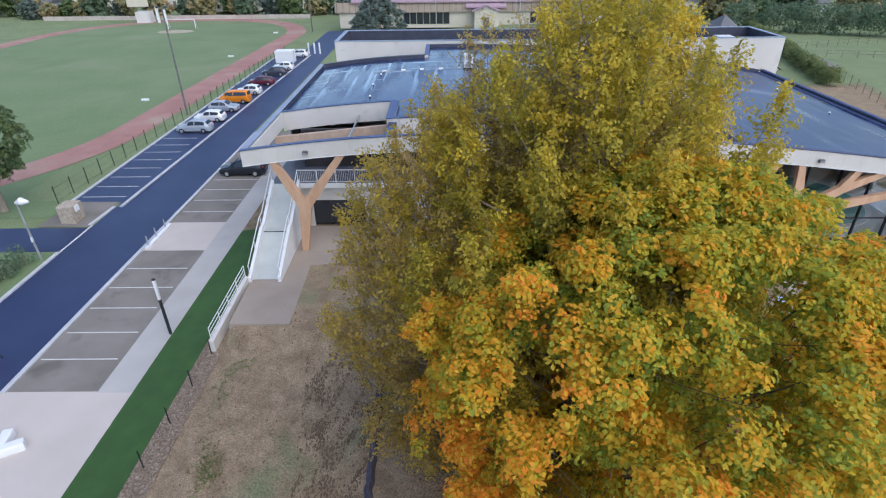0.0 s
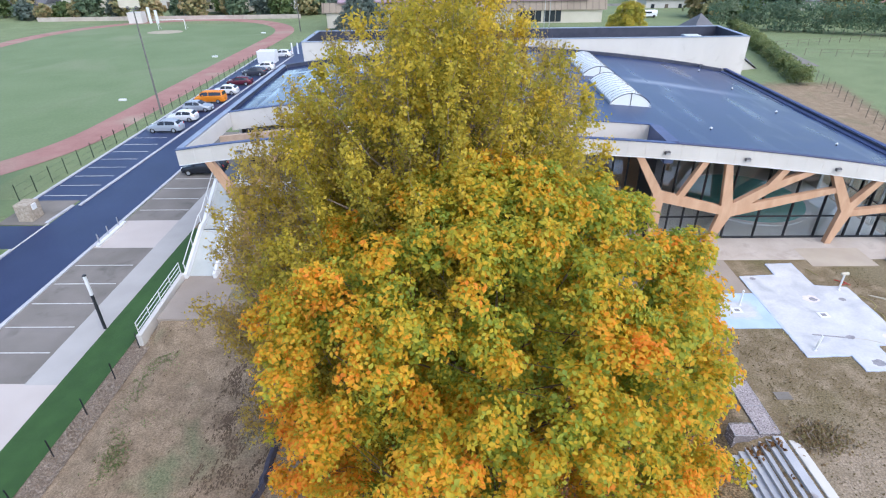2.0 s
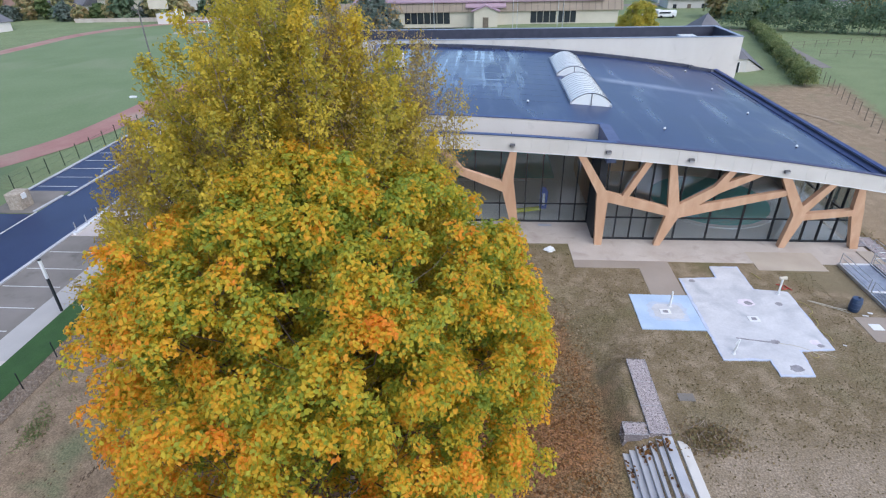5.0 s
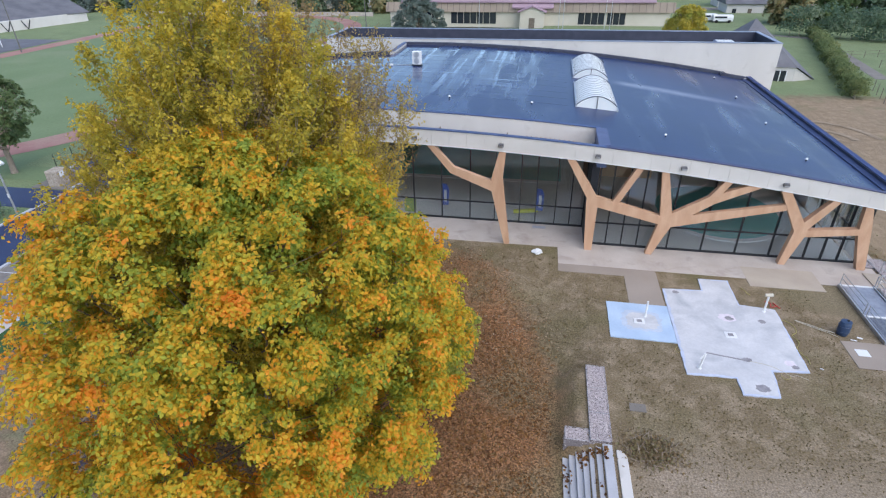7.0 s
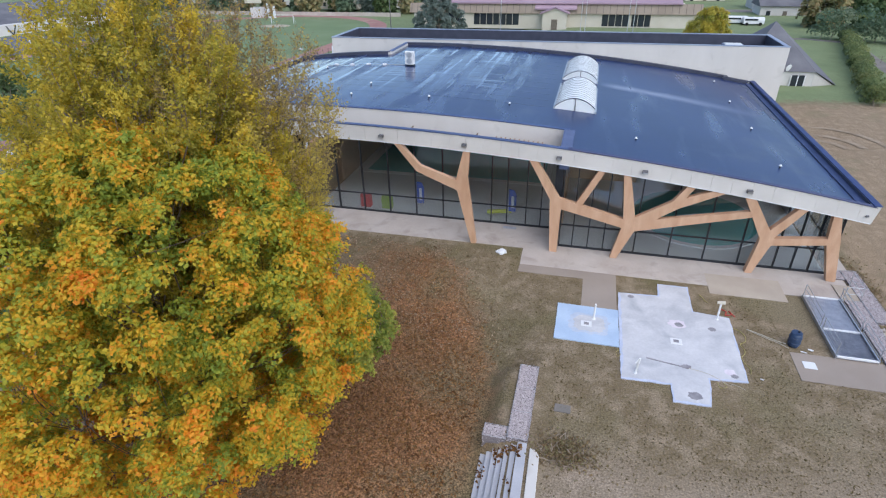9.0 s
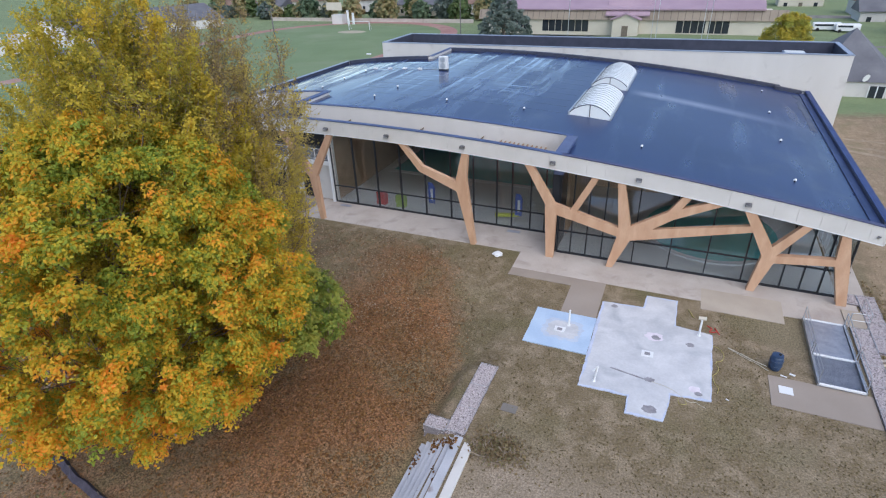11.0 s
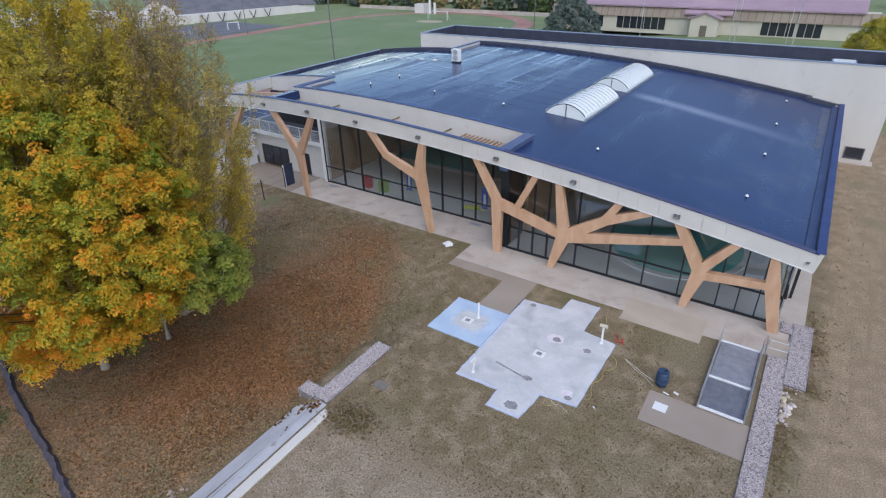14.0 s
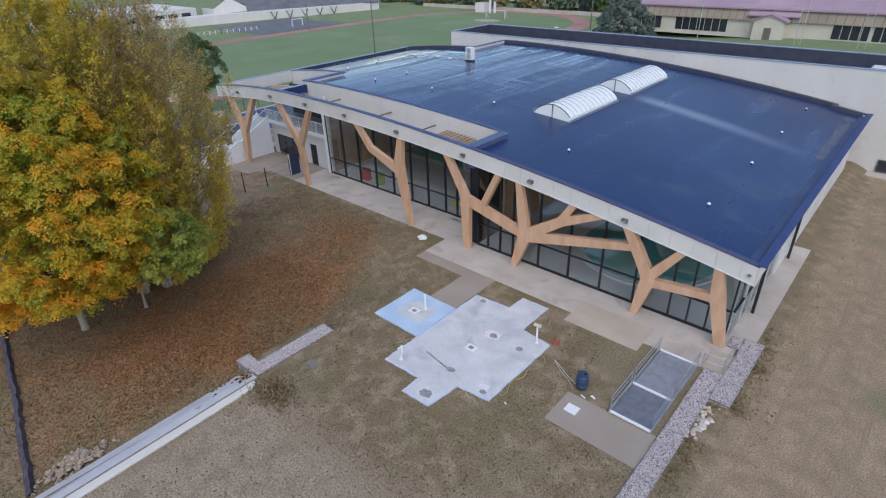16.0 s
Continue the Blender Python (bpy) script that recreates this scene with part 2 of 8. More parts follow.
M_KERB = material("grey_kerb", (0.4, 0.41, 0.45), (0.48, 0.49, 0.52), 0.8, scale=1, fine=20, bump=0.05, vary=0.08)
M_TURF = material("bright_turf", (0.028, 0.075, 0.018), (0.04, 0.1, 0.025), 0.9, scale=1.2, fine=50, bump=0.4, vary=0.25)
# turf colour has some blue added for the haze over the far field
M_FIELD = material("sports_turf", (0.13, 0.185, 0.085), (0.155, 0.21, 0.105), 0.9, scale=9, fine=3, bump=0.1, vary=0.1, stain=((0.19, 0.225, 0.13), 0.06, 0.5, 0.72))
M_TRACK = material("red_cinder_track", (0.29, 0.145, 0.13), (0.35, 0.195, 0.17), 0.95, scale=3, fine=5, bump=0.1, vary=0.1, stain=((0.34, 0.25, 0.2), 0.12, 0.5, 0.7))
M_STONES = material("crushed_stone", (0.42, 0.36, 0.37), (0.58, 0.52, 0.53), 0.9, scale=0.15, fine=14, bump=0.3, vary=0.35)
M_GRAVEL = material("brown_gravel", (0.2, 0.155, 0.12), (0.36, 0.29, 0.23), 0.95, scale=0.16, fine=11, bump=0.5, vary=0.5)
M_PADWHITE = material("white_primed_concrete", (0.47, 0.475, 0.5), (0.58, 0.58, 0.6), 0.75, scale=1.3, fine=9, bump=0.03, vary=0.07, stain=((0.4, 0.41, 0.44), 0.6, 0.5, 0.72))
M_PADBLUE = material("blue_primed_concrete", (0.36, 0.47, 0.63), (0.44, 0.55, 0.69), 0.75, scale=1.2, fine=12, bump=0.03, vary=0.05)
M_WATER = material("pool_water", (0.14, 0.5, 0.5), (0.2, 0.6, 0.58), 0.08, scale=1.5, fine=2, bump=0.05, vary=0.03)
M_TILE = material("pale_pool_tiles", (0.55, 0.55, 0.54), (0.64, 0.64, 0.63), 0.35, scale=2, fine=5, bump=0.01, vary=0.04)
M_GLASS = glass_material("window_glass", (0.82, 0.86, 0.88))
M_SHADEGLASS = material("recess_shade_glazing", (0.03, 0.03, 0.035), (0.045, 0.042, 0.045), 0.45, scale=1, bump=0, vary=0.05, spec=0.15)
M_DARKGLASS = material("dark_glass", (0.02, 0.025, 0.035), (0.03, 0.035, 0.045), 0.06, scale=1, bump=0, vary=0.02, spec=0.6)
M_SKYLIGHT = material("opal_polycarbonate", (0.8, 0.84, 0.85), (0.86, 0.89, 0.9), 0.3, scale=1, bump=0.01, vary=0.03, spec=0.5)
_t = M_SKYLIGHT.node_tree
_tr = _t.nodes.new("ShaderNodeBsdfTranslucent")
_tr.inputs[0].default_value = (0.8, 0.86, 0.88, 1)
_mx = _t.nodes.new("ShaderNodeMixShader")
_mx.inputs[0].default_value = 0.16
_t.links.new(_t.nodes["Principled BSDF"].outputs[0], _mx.inputs[1])
_t.links.new(_tr.outputs[0], _mx.inputs[2])
_t.links.new(_mx.outputs[0], _t.nodes["Material Output"].inputs["Surface"])
M_BARK = material("grey_bark", (0.22, 0.185, 0.15), (0.34, 0.29, 0.24), 0.95, scale=0.5, fine=16, bump=0.5, vary=0.2, stretch=(1, 1, 0.25))
M_DARKTWIG = material("dark_maple_twigs", (0.09, 0.07, 0.052), (0.13, 0.1, 0.075), 0.95, scale=0.6, fine=10, bump=0.1, vary=0.15)
M_BROWNTWIG = material("brown_hornbeam_twigs", (0.2, 0.155, 0.11), (0.28, 0.22, 0.16), 0.95, scale=0.6, fine=10, bump=0.1, vary=0.15)
M_TWIG = material("brown_twigs", (0.24, 0.19, 0.145), (0.34, 0.275, 0.215), 0.95, scale=0.6, fine=10, bump=0.1, vary=0.15)
M_TYRE = material("black_rubber", (0.015, 0.015, 0.016), None, 0.85, bump=0.05, vary=0.05)
M_RED = material("red_plastic", (0.5, 0.03, 0.03), None, 0.4, bump=0, vary=0.03)
M_BLUE = material("blue_fabric", (0.04, 0.09, 0.36), (0.05, 0.11, 0.42), 0.6, bump=0.02, vary=0.05)
M_CABLE = material("dull_yellow_cable", (0.4, 0.34, 0.12), None, 0.5, bump=0, vary=0.05)
M_GRATE = material("dark_steel_grating", (0.3, 0.32, 0.38), (0.4, 0.42, 0.48), 0.4, metal=0.5, scale=0.3, fine=25, bump=0.1, vary=0.15)
M_YELLOW = material("yellow_plastic", (0.6, 0.62, 0.05), None, 0.4, bump=0, vary=0.03)
M_FENCE = material("dark_green_wire", (0.03, 0.045, 0.03), None, 0.6, bump=0, vary=0.05)
M_MASTGREY = material("weathered_mast", (0.11, 0.11, 0.105), (0.16, 0.155, 0.145), 0.75, scale=0.5, fine=12, bump=0.05, vary=0.1)
M_WOOD = material("weathered_wood", (0.12, 0.1, 0.08), (0.18, 0.15, 0.12), 0.9, scale=0.4, fine=15, bump=0.2, vary=0.1)
M_STONE = material("rubble_stone", (0.3, 0.25, 0.2), (0.42, 0.37, 0.31), 0.9, scale=0.25, fine=8, bump=0.4, vary=0.2)
M_MAUVE = material("mauve_metal_roof", (0.29, 0.2, 0.25), (0.35, 0.25, 0.3), 0.6, scale=6, fine=4, bump=0.02, vary=0.05)
M_CREAM = material("cream_wall", (0.5, 0.46, 0.38), (0.58, 0.54, 0.46), 0.85, scale=4, fine=6, bump=0.03, vary=0.05)
M_OCHRE = material("brown_cladding", (0.24, 0.195, 0.155), (0.3, 0.25, 0.2), 0.8, scale=4, fine=6, bump=0.03, vary=0.08)
M_SLATE = material("grey_slate", (0.1, 0.1, 0.115), (0.15, 0.15, 0.165), 0.7, scale=3, fine=6, bump=0.15, vary=0.1)
M_ROOFTILE = material("brown_roof_tiles", (0.17, 0.11, 0.085), (0.23, 0.15, 0.12), 0.85, scale=3, fine=6, bump=0.15, vary=0.15)
M_SOIL = material("dark_soil", (0.1, 0.07, 0.045), (0.15, 0.105, 0.07), 0.95, scale=0.5, fine=14, bump=0.5, vary=0.2)


# ---- shapes ----
class Shape:
    """Collects boxes, bars and prisms into one mesh."""

    def __init__(self):
        self.v, self.f = [], []

    def add(self, verts, faces):
        k = len(self.v)
        self.v += [tuple(p) for p in verts]
        self.f += [tuple(i + k for i in f) for f in faces]
        return self

    def box(self, x0, x1, y0, y1, z0, z1):
        return self.add([(x0, y0, z0), (x1, y0, z0), (x1, y1, z0), (x0, y1, z0), (x0, y0, z1), (x1, y0, z1), (x1, y1, z1), (x0, y1, z1)],
                        [(3, 2, 1, 0), (4, 5, 6, 7), (0, 1, 5, 4), (1, 2, 6, 5), (2, 3, 7, 6), (3, 0, 4, 7)])

    def bar(self, p, q, w, h=None, w2=None, h2=None, up=(0, 0, 1)):
        """A bar of width w and height h from p to q; w2, h2 at its far end."""
        p, q = Vector(p), Vector(q)
        d = (q - p).normalized()
        u = Vector(up)
        s = d.cross(u)
        if s.length < 1e-4:
            s = d.cross(Vector((0, 1, 0)))
        s.normalize()
        t = s.cross(d)
        h, w2 = h or w, w2 or w
        h2 = h2 or (h if w2 == w else h * w2 / w)
        vs = [c + s * (a * ww / 2) + t * (b * hh / 2) for c, ww, hh in ((p, w, h), (q, w2, h2)) for a, b in ((-1, -1), (1, -1), (1, 1), (-1, 1))]
        return self.add(vs, [(3, 2, 1, 0), (4, 5, 6, 7), (0, 1, 5, 4), (1, 2, 6, 5), (2, 3, 7, 6), (3, 0, 4, 7)])

    def tube(self, pts, radii, sides=6, cap=True):
        pts = [Vector(p) for p in pts]
        rings = []
        for i, p in enumerate(pts):
            d = (pts[min(i + 1, len(pts) - 1)] - pts[max(i - 1, 0)]).normalized()
            s = d.cross(Vector((0.13, 0.21, 1)))
            if s.length < 1e-3:
                s = d.cross(Vector((1, 0, 0)))
            s.normalize()
            t = s.cross(d)
            rings.append([p + (s * math.cos(2 * math.pi * k / sides) + t * math.sin(2 * math.pi * k / sides)) * radii[i] for k in range(sides)])
        vs = [q for r in rings for q in r]
        fs = [(i * sides + k, i * sides + (k + 1) % sides, (i + 1) * sides + (k + 1) % sides, (i + 1) * sides + k) for i in range(len(pts) - 1) for k in range(sides)]
        if cap:
            fs += [tuple(range(sides))[::-1], tuple((len(pts) - 1) * sides + k for k in range(sides))]
        return self.add(vs, fs)

    def cyl(self, x, y, z0, z1, r, r2=None, sides=12):
        return self.tube([(x, y, z0), (x, y, z1)], [r, r if r2 is None else r2], sides)

    def prism(self, poly, z0, z1):
        """A flat polygon (x, y), counter-clockwise, raised from z0 to z1."""
        n = len(poly)
        return self.add([(x, y, z0) for x, y in poly] + [(x, y, z1) for x, y in poly],
                        [tuple(range(n))[::-1], tuple(range(n, 2 * n))] + [(i, (i + 1) % n, n + (i + 1) % n, n + i) for i in range(n)])

    def wallprism(self, poly, y0, y1):
        """A polygon in (x, z) between two planes of y."""
        n = len(poly)
        return self.add([(x, y0, z) for x, z in poly] + [(x, y1, z) for x, z in poly],
                        [tuple(range(n)), tuple(range(n, 2 * n))[::-1]] + [((i + 1) % n, i, n + i, n + (i + 1) % n) for i in range(n)])

    def sideprism(self, poly, x0, x1):
        """A polygon in (y, z) between two planes of x."""
        n = len(poly)
        return self.add([(x0, y, z) for y, z in poly] + [(x1, y, z) for y, z in poly],
                        [tuple(range(n))[::-1], tuple(range(n, 2 * n))] + [(i, (i + 1) % n, n + (i + 1) % n, n + i) for i in range(n)])

    def mesh(self, name, mat, bevel=0.0, smooth=False):
        me = bpy.data.meshes.new(name)
        me.from_pydata(self.v, [], self.f)
        if bevel:
            bm = bmesh.new()
            bm.from_mesh(me)
            bmesh.ops.recalc_face_normals(bm, faces=bm.faces)
            bmesh.ops.bevel(bm, geom=[e for e in bm.edges if e.is_manifold and e.calc_face_angle(0) > 0.5], offset=bevel, segments=2, affect="EDGES", profile=0.6, clamp_overlap=True)
            bm.to_mesh(me)
            bm.free()
        me.materials.append(mat)
        if smooth:
            me.polygons.foreach_set("use_smooth", [True] * len(me.polygons))
        me.update()
        return me


def part(name, shape, mat, parent=None, label="", bevel=0.0, smooth=False):
    ob = new(name, shape.mesh(name, mat, bevel, smooth) if isinstance(shape, Shape) else shape)
    if parent is not None:
        ob.parent = parent
        ob.matrix_parent_inverse = parent.matrix_basis.inverted()
    return tagged(ob, label)


def thing(name, at, label, category, group="", kind=""):
    ob = new(name)
    ob.empty_display_size = 0.2
    ob.location = at
    ob.matrix_basis = Matrix.Translation(at)
    return tagged(ob, label, category, group, kind)


def smooth01(x, a, b):
    t = min(1.0, max(0.0, (x - a) / (b - a)))
    return t * t * (3 - 2 * t)


# ---- the ground ----
LOW = -1.75


def ground_z(x, y):
    """Height of the ground: the pool terrace at 0, a lower lawn round the trees, the car park and sports field at LOW."""
    edge = smooth01(y, 22.5, 25.0)
    west = smooth01(-x, 8.0 + 4.6 * edge, 13.2 + 0.2 * edge) * 1.35 + smooth01(-x, 14.2, 17.0) * 0.4
    e = smooth01(x, 0, 6)
    bowl = smooth01(-y, -(26 + 5 * e), -(20.5 + 2 * e))
    if y < 21.2:
        bowl *= smooth01(-x, -17.6, -16.9) if y > 16.4 else smooth01(-x, -18.95, -17.15)
    else:
        bowl *= smooth01(-x, -(19.5), -(14.5 + 2.0 * smooth01(-y, -25, -21.2)))
    z = -max(west, 1.05 * bowl) - 0.7 * smooth01(y, 54, 67) * smooth01(x, 36.6, 38.5) * (1 - smooth01(x, 43, 50))
    if y > 72:
        z = z * (1 - smooth01(y, 72, 90)) + LOW * smooth01(-x, -20, 15) * smooth01(y, 72, 90)
    return z


def spread(a, b, step):
    n = max(1, round((b - a) / step))
    return [a + (b - a) * i / n for i in range(n + 1)]


def draped(name, xs, ys, lift, mat, inside=None, zf=ground_z):
    me = bpy.data.meshes.new(name)
    vs = [(x, y, zf(x, y) + lift) for y in ys for x in xs]
    w = len(xs)
    fs = []
    for j in range(len(ys) - 1):
        for i in range(w - 1):
            if inside is None or inside((xs[i] + xs[i + 1]) / 2, (ys[j] + ys[j + 1]) / 2):
                fs.append((j * w + i, j * w + i + 1, (j + 1) * w + i + 1, (j + 1) * w + i))
    me.from_pydata(vs, [], fs)
    me.materials.append(mat)
    me.polygons.foreach_set("use_smooth", [True] * len(fs))
    return me


def ground_material():
    """Worn lawn, leaf litter, churned earth and meadow, blended by where they lie, with ragged borders."""
    m = bpy.data.materials.new("worn_lawn_and_earth")
    m.use_nodes = True
    n, l = m.node_tree.nodes, m.node_tree.links
    p = n["Principled BSDF"]
    p.inputs["Roughness"].default_value, p.inputs["Specular IOR Level"].default_value = 0.95, 0.2
    geo = n.new("ShaderNodeNewGeometry")

    def noise_at(scale, detail, distortion=0.0):
        q = n.new("ShaderNodeTexNoise")
        q.inputs["Scale"].default_value, q.inputs["Detail"].default_value, q.inputs["Distortion"].default_value = scale, detail, distortion
        l.new(geo.outputs["Position"], q.inputs["Vector"])
        return q.outputs["Fac"]

    def ranged(value, a, b):
        r = n.new("ShaderNodeMapRange")
        r.inputs["From Min"].default_value, r.inputs["From Max"].default_value = a, b
        l.new(value, r.inputs["Value"])
        return r.outputs[0]

    def blend(fac, a, b):
        q = n.new("ShaderNodeMix")
        q.data_type = "RGBA"
        l.new(fac, q.inputs["Factor"])
        for key, v in (("A", a), ("B", b)):
            if isinstance(v, tuple):
                q.inputs[key].default_value = (*v, 1)
            else:
                l.new(v, q.inputs[key])
        return q.outputs["Result"]

    def zone(channel, ragged):
        at = n.new("ShaderNodeAttribute")
        at.attribute_name = channel
        a = n.new("ShaderNodeMath")
        a.operation = "MULTIPLY_ADD"
        l.new(ragged, a.inputs[0])
        a.inputs[1].default_value = 0.9
        l.new(at.outputs["Fac"], a.inputs[2])
        return ranged(a.outputs[0], 0.62, 1.2)

    broad, mid, fine, tuft = noise_at(0.22, 6, 0.4), noise_at(1.1, 6, 0.3), noise_at(9, 4), noise_at(13, 5)
    dirt = blend(ranged(mid, 0.3, 0.7), (0.176, 0.136, 0.09), (0.268, 0.212, 0.145))
    grass = blend(ranged(fine, 0.3, 0.7), (0.107, 0.08, 0.043), (0.19, 0.146, 0.083))
    lawn = blend(ranged(fine, 0.4, 0.56), dirt, grass)
    lawn = blend(ranged(mid, 0.46, 0.62), lawn, dirt)
    lawn = blend(ranged(broad, 0.48, 0.7), lawn, blend(ranged(tuft, 0.35, 0.65), (0.1, 0.086, 0.043), (0.18, 0.155, 0.08)))
    litter = blend(ranged(tuft, 0.35, 0.65), (0.12, 0.064, 0.034), (0.32, 0.163, 0.078))
    litter = blend(ranged(broad, 0.5, 0.68), litter, blend(ranged(tuft, 0.35, 0.65), (0.1, 0.072, 0.042), (0.24, 0.165, 0.09)))
    mud = blend(ranged(mid, 0.35, 0.65), (0.195, 0.142, 0.094), (0.29, 0.218, 0.15))
    mud = blend(ranged(broad, 0.53, 0.68), mud, (0.17, 0.175, 0.1))
    mp = n.new("ShaderNodeMapping")
    mp.inputs["Scale"].default_value = (2.6, 0.16, 1)
    l.new(geo.outputs["Position"], mp.inputs["Vector"])
    rut = n.new("ShaderNodeTexNoise")
    rut.inputs["Scale"].default_value, rut.inputs["Detail"].default_value = 1.0, 4.0
    l.new(mp.outputs[0], rut.inputs["Vector"])
    earth = blend(ranged(mid, 0.3, 0.7), (0.22, 0.163, 0.106), (0.318, 0.242, 0.166))
    earth = blend(ranged(rut.outputs["Fac"], 0.48, 0.64), earth, (0.245, 0.185, 0.125))
    earth = blend(ranged(broad, 0.58, 0.74), earth, (0.19, 0.17, 0.1))
    meadow = blend(ranged(broad, 0.3, 0.7), (0.145, 0.2, 0.1), (0.195, 0.25, 0.13))
    meadow = blend(ranged(fine, 0.45, 0.8), meadow, (0.19, 0.185, 0.1))
    bare = blend(ranged(fine, 0.36, 0.6), (0.235, 0.185, 0.135), (0.315, 0.255, 0.192))
    bare = blend(ranged(mid, 0.44, 0.74), bare, (0.2, 0.158, 0.108))
    out = blend(zone("bare", broad), lawn, bare)
    out = blend(zone("mud", mid), out, mud)
    out = blend(zone("earth", mid), out, earth)
    out = blend(zone("meadow", mid), out, meadow)
    out = blend(zone("litter", mid), out, litter)
    r = ranged(tuft, 0.34, 0.66)
    k = n.new("ShaderNodeMath")
    k.operation = "MULTIPLY_ADD"
    l.new(r, k.inputs[0])
    k.inputs[1].default_value, k.inputs[2].default_value = 0.6, 0.7
    s = n.new("ShaderNodeVectorMath")
    s.operation = "SCALE"
    l.new(out, s.inputs[0])
    l.new(k.outputs[0], s.inputs["Scale"])
    l.new(s.outputs[0], p.inputs["Base Color"])
    b = n.new("ShaderNodeBump")
    b.inputs["Strength"].default_value, b.inputs["Distance"].default_value = 0.5, 0.06
    high = n.new("ShaderNodeMath")
    high.operation = "MULTIPLY_ADD"
    l.new(rut.outputs["Fac"], high.inputs[0])
    high.inputs[1].default_value = 0.8
    l.new(fine, high.inputs[2])
    l.new(high.outputs[0], b.inputs["Height"])
    l.new(b.outputs[0], p.inputs["Normal"])
    return m


def litter_at(x, y):
    """Share of leaf litter: thick in a crescent east of the trunks, thinning raggedly up the bank."""
    rim = float(np.interp(y, [4, 12.5, 19.6, 25.2, 27.2, 30.5, 33], [17.5, 17.3, 16.9, 15.6, 14.9, 13.0, 10.0]))
    thick = 0.38 + 0.66 * smooth01(y, 9, 17) * smooth01(x, 5, 10)
    return 1.25 * smooth01(rim - x, -1.6, 2.6) * smooth01(x, -5.5, 2.5) * (1 - 0.5 * smooth01(y, 22, 28)) * (1 - smooth01(y, 30.5, 33.8)) * smooth01(y, 3, 9) * thick


def build_ground():
    xs = [-3000, -1200, -500, -260] + spread(-180, -64, 12) + spread(-60, -20, 2.5)[1:] + spread(-19, 44, 0.5) + spread(46, 80, 2)[0:] + spread(90, 200, 22) + [400, 1000, 3000]
    ys = [-1500, -300, -80] + spread(-40, -12, 4) + spread(-10, 52, 0.5) + spread(54, 90, 2) + spread(96, 200, 8) + [260, 400, 900, 3000]
    me = draped("ground", xs, ys, 0.0, ground_material())
    zones = {"litter": litter_at,
             "bare": lambda x, y: smooth01(x, 18.5, 21) * (0.95 * smooth01(-y, -19.5, -13) + 0.25 * smooth01(x, 28, 33)),
             "mud": lambda x, y: smooth01(-x, -3.5, 2) * smooth01(y, -20, 0) * (1 - smooth01(y, 30, 34)) * (1 - smooth01(-x, 14, 16)),
             "earth": lambda x, y: smooth01(x, 37.4, 39.4) * (1 - smooth01(x, 50 + (y - 50) * 0.27, 53 + (y - 50) * 0.27)) * (1 - smooth01(y, 76, 82)),
             "meadow": lambda x, y: max(smooth01(x, 51.5 + (y - 50) * 0.27, 54 + (y - 50) * 0.27), smooth01(y, 78, 84), smooth01(-x, 17, 19))}
    co = [v.co for v in me.vertices]
    for key, f in zones.items():
        at = me.attributes.new(key, "FLOAT", "POINT")
        at.data.foreach_set("value", [f(c.x, c.y) for c in co])
    tagged(new("ground", me), "worn khaki lawn and bare earth with leaf litter", "ground", kind="structure")


build_ground()


def sheet(name, x0, x1, y0, y1, lift, mat, label, step=2.0, inside=None, z=None):
    me = draped(name, spread(x0, x1, step), spread(y0, y1, step), lift, mat, inside, (lambda x, y: z) if z is not None else ground_z)
    return tagged(new(name, me), label, name.split("_")[-1], kind="structure")


def slab(name, poly, z0, z1, mat, label, category, bevel=0.0, kind="structure"):
    return tagged(part(name, Shape().prism(poly, z0, z1), mat, bevel=bevel), label, category, kind=kind)


def rect(x0, x1, y0, y1):
    return [(x0, y0), (x1, y0), (x1, y1), (x0, y1)]


# sports field, its track and the far verge
sheet("sports_field", -102, -40.5, 20, 166, 0.02, M_FIELD, "mown green sports field turf", 8, z=LOW)


def track_ring():
    s = Shape()
    cx, half, y0, y1 = -70.5, 30.6, 68.0, 143.0
    pts = []
    for k in range(33):
        a = math.pi * k / 32
        pts.append((math.cos(a), math.sin(a), y1))
    for k in range(33):
        a = math.pi + math.pi * k / 32
        pts.append((math.cos(a), math.sin(a), y0))
    n = len(pts)
    for k in range(n):
        (c0, s0, b0), (c1, s1, b1) = pts[k], pts[(k + 1) % n]
        q = [(cx + c * r + 0.03 * (b + sn * r - 105), b + sn * r * (1.0 if b == y1 else 0.95), LOW + 0.05) for c, sn, b, r in ((c0, s0, b0, half - 1.2), (c0, s0, b0, half + 3.6), (c1, s1, b1, half + 3.6), (c1, s1, b1, half - 1.2))]
        s.add(q, [(0, 1, 2, 3)])
    return s


tagged(part("running_track", track_ring(), M_TRACK), "reddish cinder running track round the field", "track", kind="structure")

# road, parking bays, pavements
sheet("road", -30.0, -24.0, -20, 150, 0.02, M_ASPHALT, "dark blue-black new asphalt road", 5, z=LOW)
sheet("side_road", -60.0, -30.0, 36.6, 40.6, 0.02, M_ASPHALT, "dark asphalt side road", 5, z=LOW)
sheet("parking", -34.6, -30.0, 45.7, 122, 0.02, M_ASPHALT, "asphalt parking bays beside the road", 5, z=LOW)
sheet("parking_bays", -23.8, -18.9, 21.5, 36.6, 0.03, M_BAY, "grey-brown gravel parking bays", 2, z=LOW)
sheet("parking_bays", -23.6, -18.7, 41.4, 66, 0.03, M_BAY, "grey-brown gravel parking bays", 2, z=LOW)
sheet("pavement", -23.8, -18.9, 36.6, 41.4, 0.05, M_BEIGE, "beige concrete crossing pavement", 2, z=LOW)
